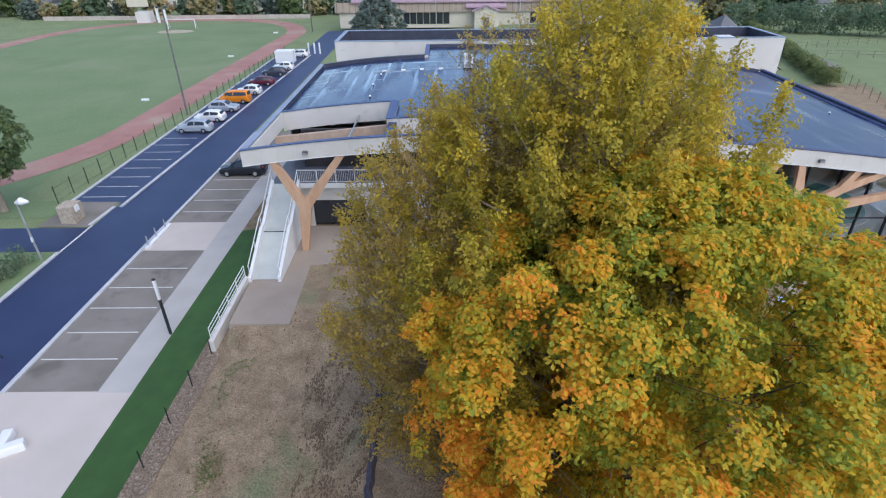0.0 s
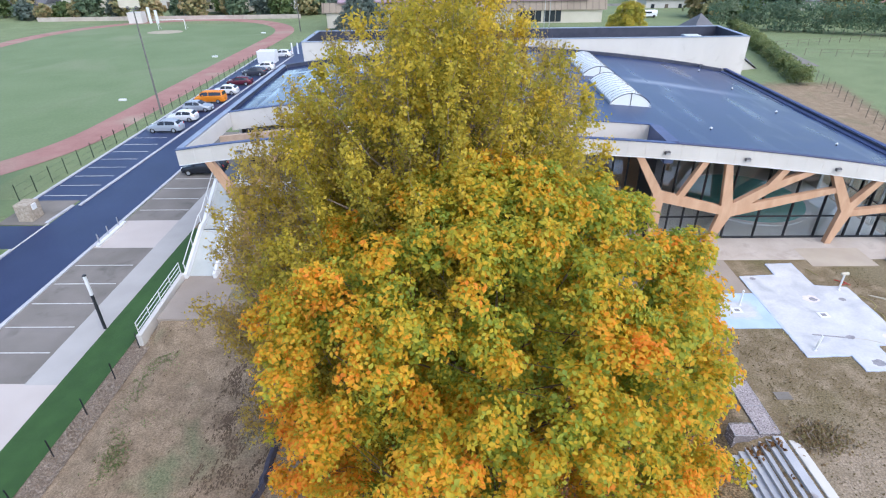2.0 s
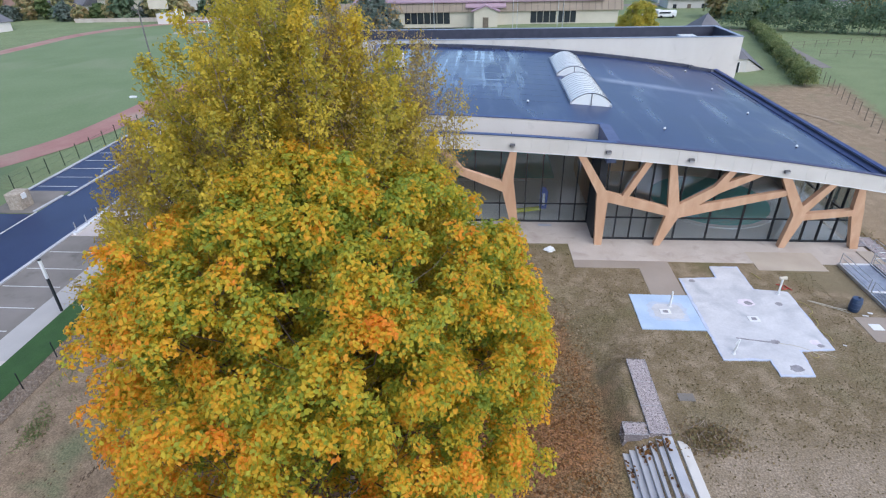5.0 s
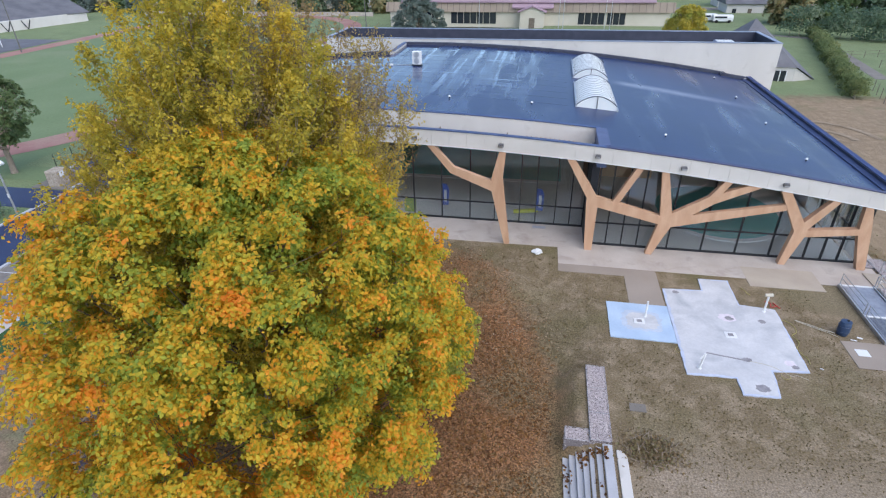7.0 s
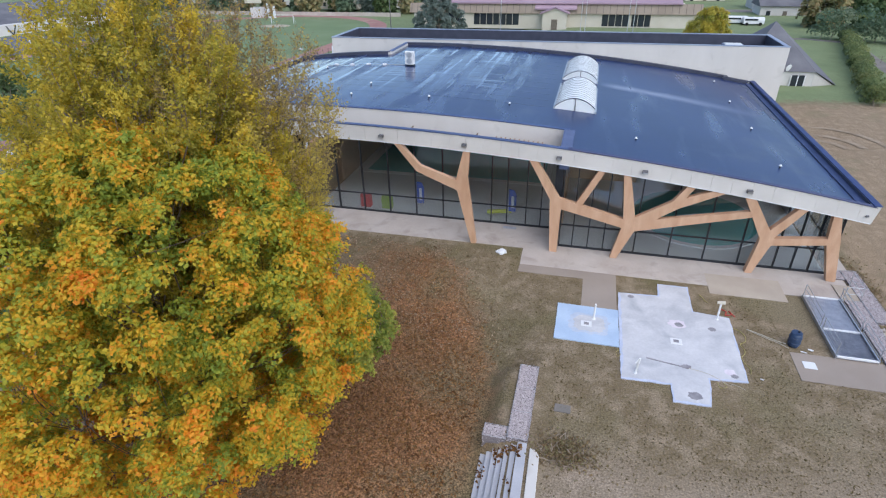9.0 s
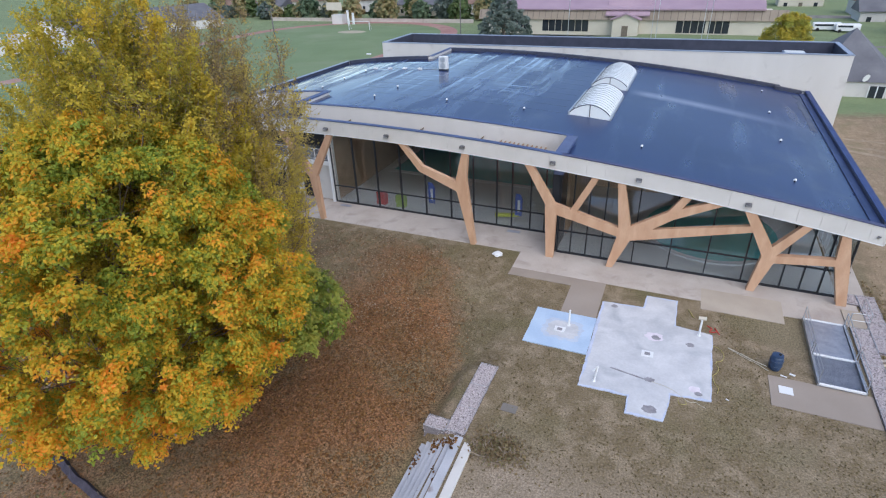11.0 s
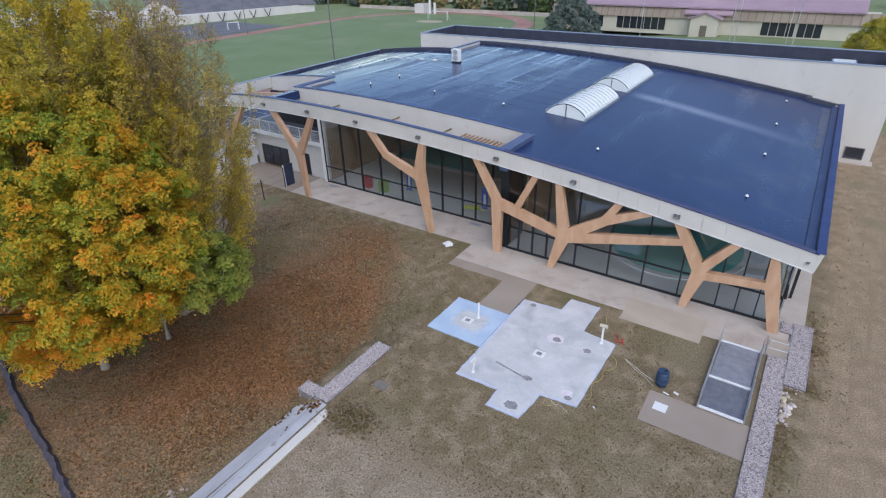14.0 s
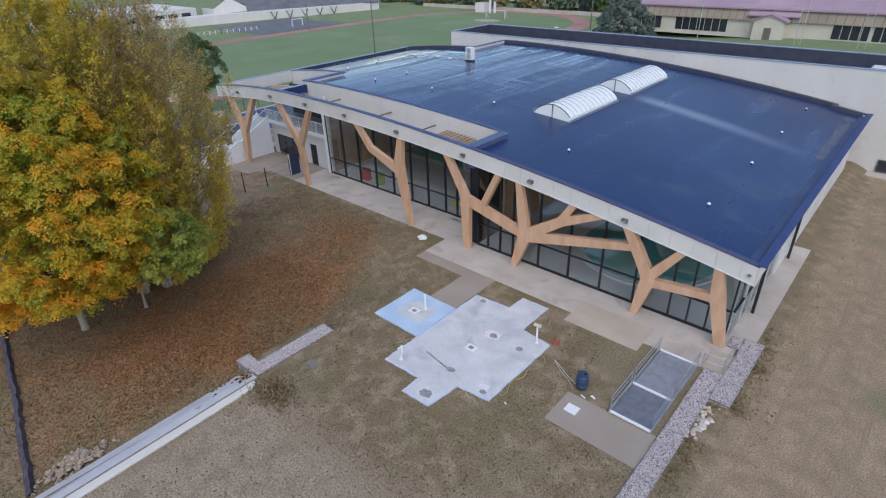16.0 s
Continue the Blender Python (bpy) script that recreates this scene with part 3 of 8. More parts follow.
sheet("pavement", -18.9, -17.0, 21.4, 70, 0.05, M_WALK, "pale grey concrete footpath", 2, z=LOW)
sheet("pavement", -25.6, -17.0, -15, 21.5, 0.045, M_BEIGE, "beige concrete forecourt", 2, z=LOW)
sheet("grass_strip", -17.0, -14.3, -15, 39.8, 0.06, M_TURF, "bright green turf strip beside footpath", 0.6)
sheet("gravel_strip", -14.3, -13.1, -15, 24.6, 0.04, M_GRAVEL, "brown gravel strip along the fence", 0.4)


def pebbles(x0, x1, y0, y1, count, size, mat, label, seed):
    """Loose stones lying on the ground of a strip, in one mesh."""
    rng_ = random.Random(seed)
    s_ = Shape()
    for _ in range(count):
        px, py, r_ = rng_.uniform(x0, x1), rng_.uniform(y0, y1), size * rng_.uniform(0.5, 1.3)
        pz = ground_z(px, py) + 0.045
        a_ = rng_.uniform(0, 6.28)
        ring_ = [(px + math.cos(a_ + 1.2566 * q) * r_ * rng_.uniform(0.7, 1.2), py + math.sin(a_ + 1.2566 * q) * r_ * rng_.uniform(0.7, 1.2)) for q in range(5)]
        s_.add([(u, v, pz - 0.02) for u, v in ring_] + [(px, py, pz + r_ * 0.7)], [(q, (q + 1) % 5, 5) for q in range(5)])
    tagged(part("pebbles", s_, mat), label, "gravel", kind="stuff")


M_PEBBLE = leaf_material("brown_pebbles", [(0.27, 0.21, 0.165), (0.38, 0.31, 0.25), (0.5, 0.42, 0.35), (0.6, 0.53, 0.46)], 0.9, 0.6, 0.85)
pebbles(-14.3, -13.1, 2, 24.6, 9000, 0.042, M_PEBBLE, "brown loose pebbles along the fence", 61)


def kerb(x0, y0, x1, y1, w=0.28, h=0.13):
    return tagged(part("kerb", Shape().bar((x0, y0, LOW + h / 2), (x1, y1, LOW + h / 2), w, h), M_KERB, bevel=0.02), "grey concrete kerb along the road", "kerb", "kerbs", "structure")


kerb(-23.95, 21.4, -23.7, 66)
kerb(-30.0, -20, -30.15, 36.4)
kerb(-29.5, 44.6, -27.6, 117)
kerb(-30.3, 41.0, -30.1, 44.6)
kerb(-34.7, 46, -34.3, 120)


tagged(part("edge_line", Shape().box(-30.2, -30.05, 36.4, 41.0, LOW, LOW + 0.04), M_LINE), "white painted road edge line", "road line", kind="structure")


def parking_lines(name, x0, x1, ys, z):
    for y in ys:
        tagged(part(name, Shape().box(x0, x1, y - 0.035, y + 0.035, z - 0.01, z + 0.012), M_LINE), "white painted parking line", "parking line", "parking lines", "structure")


parking_lines("parking_line", -23.6, -19.2, [24.1, 26.55, 29.1, 31.5, 34.0], LOW + 0.035)
parking_lines("parking_line", -23.4, -19.0, [43.5 + 2.43 * i for i in range(0, 4)], LOW + 0.035)
parking_lines("parking_line", -34.3, -30.2, [46.9 + 2.45 * i for i in range(0, 8)], LOW + 0.03)

# terrace, paths and slabs in front of the pool hall
slab("terrace", [(-2.2, 33.45), (16.75, 33.55), (16.8, 31.3), (36.9, 31.25), (36.9, 34.95), (37.55, 35.0), (37.5, 48), (36.2, 48), (36.2, 37.2), (-2.2, 37.2)], -0.6, 0.03, M_CONC, "pale concrete terrace along the glazed front", "terrace")
slab("path", rect(16.8, 21.0, 30.35, 31.3), -0.3, 0.025, M_TAN, "tan resin-bound terrace patch", "path")
slab("path", rect(21.0, 23.05, 27.3, 31.3), -0.3, 0.022, M_TAN, "tan resin-bound path to the splash pad", "path")
slab("path", rect(28.6, 32.95, 30.4, 32.75), -0.3, 0.034, M_TANPALE, "tan resin-bound terrace patch", "path")
slab("landing_slab", rect(31.75, 36.1, 23.3, 25.5), -0.3, 0.03, M_TAN, "tan concrete landing at the ramp foot", "slab")
slab("landing_slab", [(-12.75, 25.0), (-9.25, 25.0), (-9.4, 31.4), (-7.4, 31.7), (-6.2, 33.5), (-2.2, 33.45), (-2.2, 37.2), (-12.9, 37.2), (-12.9, 30)], -0.6, 0.02, M_TAN, "greyish tan concrete slab below the canopy", "slab")
slab("white_square", rect(32.15, 32.75, 24.3, 24.85), 0.03, 0.045, M_WHITEMETAL, "white square marker on the landing slab", "marker", kind="")
for x, y in ((0.35, 36.4), (15.35, 36.4)):
    mat_ = tagged(part("drain_grate", Shape().box(x - 0.5, x + 0.5, y - 0.18, y + 0.18, 0.02, 0.042), M_GRATE, bevel=0.006), "grey steel drain grate in the terrace", "drain", "terrace drains")
pad = thing("splash_pad", (26, 25, 0), "unfinished white-primed concrete splash pad with stains", "splash pad")
rng_pad = random.Random(17)


def rough_outline(poly, step, wobble, inset=0.0):
    """A polygon cut into short lengths with a ragged edge, drawn in by up to inset."""
    line, turn = [], []
    for (x0, y0), (x1, y1) in zip(poly, poly[1:] + poly[:1]):
        run = math.hypot(x1 - x0, y1 - y0)
        turn.append(((y0 - y1) / run, (x1 - x0) / run))
    for i, ((x0, y0), (x1, y1)) in enumerate(zip(poly, poly[1:] + poly[:1])):
        (ax, ay), (nx, ny) = turn[i - 1], turn[i]
        k = max(1, round(math.hypot(x1 - x0, y1 - y0) / step))
        deep = inset * 0.5
        corner = deep + rng_pad.uniform(-wobble, wobble)
        line.append((x0 + (nx + ax * (1 - nx * ax - ny * ay)) * corner, y0 + (ny + ay * (1 - nx * ax - ny * ay)) * corner))
        for q in range(1, k):
            f = (q + rng_pad.uniform(-0.25, 0.25)) / k
            deep = min(inset, max(inset * 0.15, deep + inset * rng_pad.uniform(-0.3, 0.3)))
            o = deep + rng_pad.uniform(-wobble, wobble)
            line.append((x0 + (x1 - x0) * f + nx * o, y0 + (y1 - y0) * f + ny * o))
    return line


M_PADFILM = material("pale_blue_film_on_concrete", (0.42, 0.47, 0.6), (0.51, 0.55, 0.67), 0.65, scale=0.6, fine=12, bump=0.05, vary=0.08)
M_PADHALF = material("blue_white_primer", (0.41, 0.47, 0.58), (0.48, 0.54, 0.64), 0.75, scale=0.5, fine=12, bump=0.03, vary=0.05)
PAD = [(23.15, 21.4), (25.5, 21.5), (25.5, 20.32), (27.2, 20.4), (27.36, 21.58), (27.4, 22.3), (29.2, 22.5), (29.25, 27.9), (27.35, 28.1), (27.35, 30.75), (25.55, 30.7), (25.5, 29.35), (23.15, 29.2)]
part("slab", Shape().prism(rough_outline(PAD, 0.3, 0.022), -0.2, 0.056), M_PADFILM, pad, "pale blue film at the slab's ragged edge")
part("white_coat", Shape().prism(rough_outline(PAD, 0.22, 0.02, 0.17), 0.054, 0.06), M_PADWHITE, pad, "white primer coat")
pad2 = thing("splash_pad", (21.4, 25.5, 0), "square pale blue concrete splash pad", "splash pad")
part("slab", Shape().prism(rough_outline(rect(19.65, 23.13, 23.85, 27.25), 0.4, 0.015), -0.2, 0.06), M_PADBLUE, pad2)
for name, mat, a, b, z, label in (("thin_coat", M_PADHALF, 1.12, 0.95, 0.0625, "thin white coat over blue"), ("white_centre", M_PADWHITE, 0.86, 0.72, 0.0655, "white unpainted centre")):
    ring = [2 * math.pi * k / 44 for k in range(44)]
    q = [rng_pad.uniform(0.9, 1.08) / (abs(math.cos(w)) ** 4 + abs(math.sin(w)) ** 4) ** 0.25 for w in ring]
    part(name, Shape().prism([(21.5 + a * r * math.cos(w), 25.55 + b * r * math.sin(w)) for w, r in zip(ring, q)], 0.058, z), mat, pad2, label)


# ---- the pool hall ----
ROOF_TOP, FASCIA_H, SOUTH, EAST, WEST, NORTH = 8.4, 1.05, 33.4, 36.9, -13.4, 66.7


def roof_z(x):
    """Top of the coping along the arched roof."""
    return ROOF_TOP - (0.00228 if x > 0 else 0.0053) * x * x


pool_hall = thing("pool_hall", (12, 45, 0), "white swimming pool hall with arched dark roof and timber tree columns", "building")


def in_hole(x, y):
    return (-12.9 < x < -4.2 and 33.72 < y < 42.2) or (-3.6 < x < 18.8 and 33.72 < y < 37.6) or (17.6 < x < 20.7 and (44.0 < y < 50.8 or 54.3 < y < 61.4))


def roof_slab():
    xs = sorted(set([WEST, -12.9, -4.2, -3.6, -2.2, 17.6, 18.8, 20.7, EAST] + spread(-12.5, 36.5, 1.4)))
    ys = [SOUTH + 0.25, 33.72, 37.6, 42.2, 44.0, 50.8, 54.3, 60.5, 61.4, NORTH]
    s = Shape()

    def full(i, j):
        if not (0 <= i < len(xs) - 1 and 0 <= j < len(ys) - 1):
            return False
        x, y = (xs[i] + xs[i + 1]) / 2, (ys[j] + ys[j + 1]) / 2
        return not in_hole(x, y) and not (x < -2.2 and y > 60.5)

    for j in range(len(ys) - 1):
        for i in range(len(xs) - 1):
            if not full(i, j):
                continue
            a, b, c, d = xs[i], xs[i + 1], ys[j], ys[j + 1]
            t0, t1, u0, u1 = roof_z(a) - 0.32, roof_z(b) - 0.32, roof_z(a) - FASCIA_H + 0.02, roof_z(b) - FASCIA_H + 0.02
            s.add([(a, c, t0), (b, c, t1), (b, d, t1), (a, d, t0)], [(0, 1, 2, 3)])
            s.add([(a, c, u0), (b, c, u1), (b, d, u1), (a, d, u0)], [(3, 2, 1, 0)])
            for di, dj, e in ((-1, 0, ((a, d), (a, c))), (1, 0, ((b, c), (b, d))), (0, -1, ((a, c), (b, c))), (0, 1, ((b, d), (a, d)))):
                if not full(i + di, j + dj):
                    (x0, y0), (x1, y1) = e
                    s.add([(x0, y0, roof_z(x0) - FASCIA_H + 0.02), (x1, y1, roof_z(x1) - FASCIA_H + 0.02), (x1, y1, roof_z(x1) - 0.32), (x0, y0, roof_z(x0) - 0.32)], [(0, 1, 2, 3)])
    return s


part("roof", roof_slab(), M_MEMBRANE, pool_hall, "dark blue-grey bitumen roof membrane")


def arch_strip(x0, x1, y0, y1, top, bottom, step=1.2):
    """A wall strip along x that follows the arch, between two offsets from the coping line."""
    s = Shape()
    xs = spread(x0, x1, step)
    n = len(xs)
    vs = []
    for y in (y0, y1):
        for x in xs:
            vs += [(x, y, roof_z(x) + bottom), (x, y, roof_z(x) + top)]
    m = 2 * n
    fs = []
    for i in range(n - 1):
        a, b = 2 * i, 2 * i + 2
        fs += [(a, b, b + 1, a + 1), (m + b, m + a, m + a + 1, m + b + 1), (a + 1, b + 1, m + b + 1, m + a + 1), (b, a, m + a, m + b)]
    fs += [(1, m + 1, m, 0), (m - 2, m + m - 2, m + m - 1, m - 1)]
    return s.add(vs, fs)


def side_strip(x, w, y0, y1, top, bottom):
    z = roof_z(x)
    return Shape().box(x - w / 2, x + w / 2, y0, y1, z + bottom, z + top)


def edge_x(x0, x1, y, inner=0.34, mat=None):
    """Upstand and coping along x at y."""
    part("parapet", arch_strip(x0, x1, y, y + inner, -0.05, -FASCIA_H + 0.01), M_RENDER, pool_hall)
    part("coping", arch_strip(x0 - 0.03, x1 + 0.03, y - 0.05, y + inner + 0.05, 0.0, -0.05), mat or M_COPING, pool_hall, "blue-grey metal coping")


def edge_y(x, y0, y1, w=0.34, mat=None):
    part("parapet", side_strip(x, w, y0, y1, -0.05, -FASCIA_H + 0.01), M_RENDER, pool_hall)
    part("coping", side_strip(x, w + 0.1, y0, y1, 0.0, -0.05), mat or M_COPING, pool_hall, "blue-grey metal coping")


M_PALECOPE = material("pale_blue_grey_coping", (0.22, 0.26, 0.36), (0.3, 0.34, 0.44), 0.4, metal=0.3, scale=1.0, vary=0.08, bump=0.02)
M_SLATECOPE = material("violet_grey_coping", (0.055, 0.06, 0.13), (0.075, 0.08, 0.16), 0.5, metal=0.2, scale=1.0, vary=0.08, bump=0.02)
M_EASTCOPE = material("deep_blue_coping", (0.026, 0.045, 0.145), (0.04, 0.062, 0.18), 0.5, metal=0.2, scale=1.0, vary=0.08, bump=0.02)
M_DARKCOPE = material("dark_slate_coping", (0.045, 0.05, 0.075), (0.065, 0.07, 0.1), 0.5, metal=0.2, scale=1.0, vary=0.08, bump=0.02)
# south fascia: white panels with open joints before the upstand
part("parapet", arch_strip(WEST, EAST, SOUTH + 0.075, SOUTH + 0.28, -0.05, -FASCIA_H + 0.01), M_RENDER, pool_hall)
x = WEST
while x < EAST - 0.05:
    x2 = min(x + 1.18, EAST)
    if EAST - x2 < 0.3:
        x2 = EAST
    part("panel", arch_strip(x + 0.006, x2 - 0.006, SOUTH, SOUTH + 0.07, -0.04, -FASCIA_H - 0.02, 0.6), M_PANEL, pool_hall)
    x = x2
part("coping", arch_strip(WEST - 0.05, 19.2, SOUTH - 0.05, SOUTH + 0.31, 0.0, -0.05), M_COPING, pool_hall, "blue-grey metal coping")
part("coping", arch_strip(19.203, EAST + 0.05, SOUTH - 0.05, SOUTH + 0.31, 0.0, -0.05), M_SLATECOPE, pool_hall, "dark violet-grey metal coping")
part("drip_edge", arch_strip(WEST, EAST, SOUTH - 0.03, SOUTH + 0.05, -FASCIA_H - 0.022, -FASCIA_H - 0.06), M_WHITEMETAL, pool_hall, "white drip trim")
# pale metal here puts the wet sheen of the west coping into its colour
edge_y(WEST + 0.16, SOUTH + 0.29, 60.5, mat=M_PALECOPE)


def east_parapet(name, xs, z0, z1, mat, label="", y0=SOUTH + 0.072, y1=66.0):
    """A strip along the east edge that leans out: xs are the inner and outer x at the south top, south foot, north top and north foot."""
    a, b, c, d, e, f, g, h = xs
    part(name, Shape().add([(c, y0, z0), (d, y0, z0), (h, y1, z0), (g, y1, z0), (a, y0, z1), (b, y0, z1), (f, y1, z1), (e, y1, z1)],
                           [(3, 2, 1, 0), (4, 5, 6, 7), (0, 1, 5, 4), (1, 2, 6, 5), (2, 3, 7, 6), (3, 0, 4, 7)]), mat, pool_hall, label)


Z_EAST = roof_z(EAST)
east_parapet("parapet", (EAST - 0.06, EAST + 0.25, EAST - 0.3, EAST + 0.02, EAST - 0.06, EAST + 0.25, EAST - 0.3, EAST + 0.02), Z_EAST - FASCIA_H - 0.02, Z_EAST + 0.03, M_RENDER)
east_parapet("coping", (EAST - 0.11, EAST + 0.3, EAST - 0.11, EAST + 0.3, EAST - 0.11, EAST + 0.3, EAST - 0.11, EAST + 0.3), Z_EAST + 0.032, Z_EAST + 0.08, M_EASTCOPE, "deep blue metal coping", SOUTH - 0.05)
part("panel", Shape().wallprism([(EAST + 0.006, Z_EAST - FASCIA_H - 0.06), (EAST + 0.06, Z_EAST - FASCIA_H - 0.06), (EAST + 0.27, Z_EAST + 0.03), (EAST + 0.006, Z_EAST + 0.03)], SOUTH, SOUTH + 0.07), M_PANEL, pool_hall)

M_LINER = material("gutter_liner", (0.025, 0.042, 0.11), (0.04, 0.06, 0.15), 0.5, scale=1.5, fine=8, bump=0.05, vary=0.15)
# lined gutter behind the east parapet
part("gutter_lining", Shape().box(EAST - 0.15, EAST - 0.11, SOUTH + 0.6, 65.6, roof_z(36.5) - 0.5, roof_z(36.5) - 0.06), M_DARKCOPE, pool_hall)
part("gutter_lining", Shape().box(EAST - 0.62, EAST - 0.15, SOUTH + 0.6, 65.6, roof_z(36) - 0.38, roof_z(36) - 0.3), M_LINER, pool_hall, "deep blue lined gutter")
part("gutter_upstand", side_strip(EAST - 0.65, 0.03, SOUTH + 0.6, 65.6, -0.31, -0.5), M_DARKCOPE, pool_hall, "dark gutter upstand")
edge_x(WEST, -2.2, 60.2, mat=M_DARKCOPE)
edge_y(-2.1, 60.5, NORTH)
edge_x(-2.2, 34.3, NORTH - 0.33, mat=M_DARKCOPE)
edge_y(34.3, 65.7, NORTH, mat=M_DARKCOPE)
edge_x(34.3, EAST, 65.7, mat=M_DARKCOPE)
part("membrane_upstand", arch_strip(34.0, EAST - 0.4, 65.64, 65.69, -0.05, -0.5), M_DARKCOPE, pool_hall)
part("membrane_upstand", arch_strip(-1.9, 34.1, NORTH - 0.385, NORTH - 0.345, -0.05, -0.5), M_DARKCOPE, pool_hall)
part("membrane_upstand", arch_strip(WEST + 0.4, -2.3, 60.155, 60.195, -0.05, -0.5), M_DARKCOPE, pool_hall)
part("membrane_upstand", side_strip(WEST + 0.36, 0.04, 42.6, 60.1, -0.05, -0.5), M_DARKCOPE, pool_hall)
M_UPSTAND = material("slate_blue_membrane", (0.07, 0.095, 0.19), (0.1, 0.125, 0.23), 0.5, scale=0.8, fine=9, bump=0.05, vary=0.1)
# roof openings over the terrace: deep white bulkheads
part("bulkhead", arch_strip(-12.9, -4.2, 42.0, 42.3, -0.05, -1.5), M_RENDER, pool_hall)
part("coping", arch_strip(-12.9, -4.2, 41.95, 42.35, 0.0, -0.05), M_COPING, pool_hall)
part("bulkhead", Shape().box(-4.3, -3.8, 37.5, 42.0, 6.7, roof_z(-4) - 0.05), M_RENDER, pool_hall)
part("coping", Shape().box(-4.35, -3.75, 37.45, 42.3, roof_z(-4) - 0.1, roof_z(-4) - 0.02), M_COPING, pool_hall)
part("bulkhead", arch_strip(-3.9, 19.0, 37.4, 37.7, -0.05, -2.05), M_RENDER, pool_hall)
part("coping", arch_strip(-3.9, 19.05, 37.35, 37.75, 0.0, -0.05), M_COPING, pool_hall)
part("bulkhead", side_strip(19.05, 0.6, SOUTH + 0.29, 37.4, -0.05, -1.5), M_UPSTAND, pool_hall)
part("coping", side_strip(19.08, 0.74, SOUTH + 0.32, 37.34, 0.01, -0.05), M_UPSTAND, pool_hall, "slate-blue membrane over the upstand")
part("lining", Shape().box(-12.88, -12.8, 34.0, 41.95, 6.4, roof_z(-12.9) - 0.06), M_RENDER, pool_hall, "white inner face of the roof opening")
part("lining", arch_strip(-12.8, 18.7, SOUTH + 0.281, SOUTH + 0.34, -0.06, -1.02), M_RENDER, pool_hall, "white inner face of the roof opening")
M_BEAM = material("pale_beam_timber", (0.42, 0.31, 0.24), (0.5, 0.38, 0.3), 0.7, scale=0.4, fine=25, bump=0.05, vary=0.08)
M_SLATWOOD = material("brown_slat_timber", (0.3, 0.19, 0.12), (0.38, 0.25, 0.16), 0.7, scale=0.4, fine=25, bump=0.05, vary=0.1)
M_DARKBEAM = material("dark_brown_beam", (0.16, 0.115, 0.08), (0.22, 0.16, 0.11), 0.7, scale=0.4, fine=25, bump=0.05, vary=0.08)
for y in (36.2, 39.2):
    part("beam", Shape().bar((-12.8, y, 6.1), (-4.3, y, 6.95), 0.3, 0.7), M_BEAM, pool_hall, "pale glued timber beam across the roof opening")
for x in (-6.9,):
    part("beam", Shape().bar((x, 34.0, roof_z(x) - 1.0), (x, 42.0, roof_z(x) - 1.0), 0.1, 0.16), M_STEEL, pool_hall, "grey steel strut across the roof opening")
for x in (1.2, 7.7, 12.6):
    part("beam", Shape().bar((x, 33.9, roof_z(x) - 1.1), (x, 37.4, roof_z(x) - 1.1), 0.06, 0.1), M_DARKBEAM, pool_hall)
for x in spread(14.0, 17.3, 0.34):
    part("slat", Shape().bar((x, 34.2, roof_z(x) - 1.16), (x, 37.3, roof_z(x) - 1.16), 0.08, 0.1), M_SLATWOOD, pool_hall)


def roof_strip(name, x0, x1, y0, y1, mat, lift=0.006):
    """A thin sheet that lies on the arched roof."""
    s = Shape()
    xs = spread(x0, x1, 1.0)
    for a, b in zip(xs, xs[1:]):
        s.add([(a, y0, roof_z(a) - 0.32 + lift), (b, y0, roof_z(b) - 0.32 + lift), (b, y1, roof_z(b) - 0.32 + lift), (a, y1, roof_z(a) - 0.32 + lift)], [(0, 1, 2, 3)])
    return part(name, s, mat, pool_hall)


M_LAP = material("membrane_lap", (0.022, 0.038, 0.095), (0.032, 0.05, 0.12), 0.22, scale=3, fine=9, bump=0.05, vary=0.2)
for y in spread(43.5, 65.5, 2.0):
    roof_strip("membrane_lap", -2.0, 16.9, y, y + 0.07, M_LAP)

M_SILT = material("pale_silt", (0.055, 0.075, 0.13), (0.11, 0.125, 0.16), 0.8, scale=0.8, fine=9, bump=0.05, vary=0.2)
# silt dried along the low edge of the roof
s_ = Shape()
rngs = random.Random(23)
rows = [(y, 35.6 + 0.35 * noise.noise(Vector((y * 0.6, 3, 0))) + rngs.uniform(-0.06, 0.06), 36.15 + rngs.uniform(-0.05, 0.05)) for y in spread(51.5, 64.6, 0.35)]
rows[0] = (rows[0][0], 35.95, 36.0)
for (y0, a0, b0), (y1, a1, b1) in zip(rows, rows[1:]):
    s_.add([(x, y, roof_z(x) - 0.309) for x, y in ((a0, y0), (b0, y0), (b1, y1), (a1, y1))], [(0, 1, 2, 3)])
part("silt", s_, M_SILT, pool_hall, "pale silt dried on the membrane")

# soffit under the eaves and ceiling inside
for x0, x1, y0, y1 in ((-0.9, 17.6, 37.75, NORTH - 0.5), (20.7, EAST - 0.6, 37.75, NORTH - 0.5), (17.6, 20.7, 37.75, 44.0), (17.6, 20.7, 50.8, 54.3), (17.6, 20.7, 61.4, NORTH - 0.5)):
    tagged(part("ceiling", arch_strip(x0, x1, y0, y1, -FASCIA_H - 0.01, -FASCIA_H - 0.08), M_CEIL), "timber ceiling of the pool hall", "ceiling", kind="structure")
tagged(part("ceiling", arch_strip(19.4, EAST - 0.4, SOUTH + 0.29, 37.74, -FASCIA_H - 0.01, -FASCIA_H - 0.08), M_CEIL), "dark timber soffit under the eaves", "ceiling", kind="structure")


def top(x):
    return roof_z(x) - FASCIA_H + 0.03


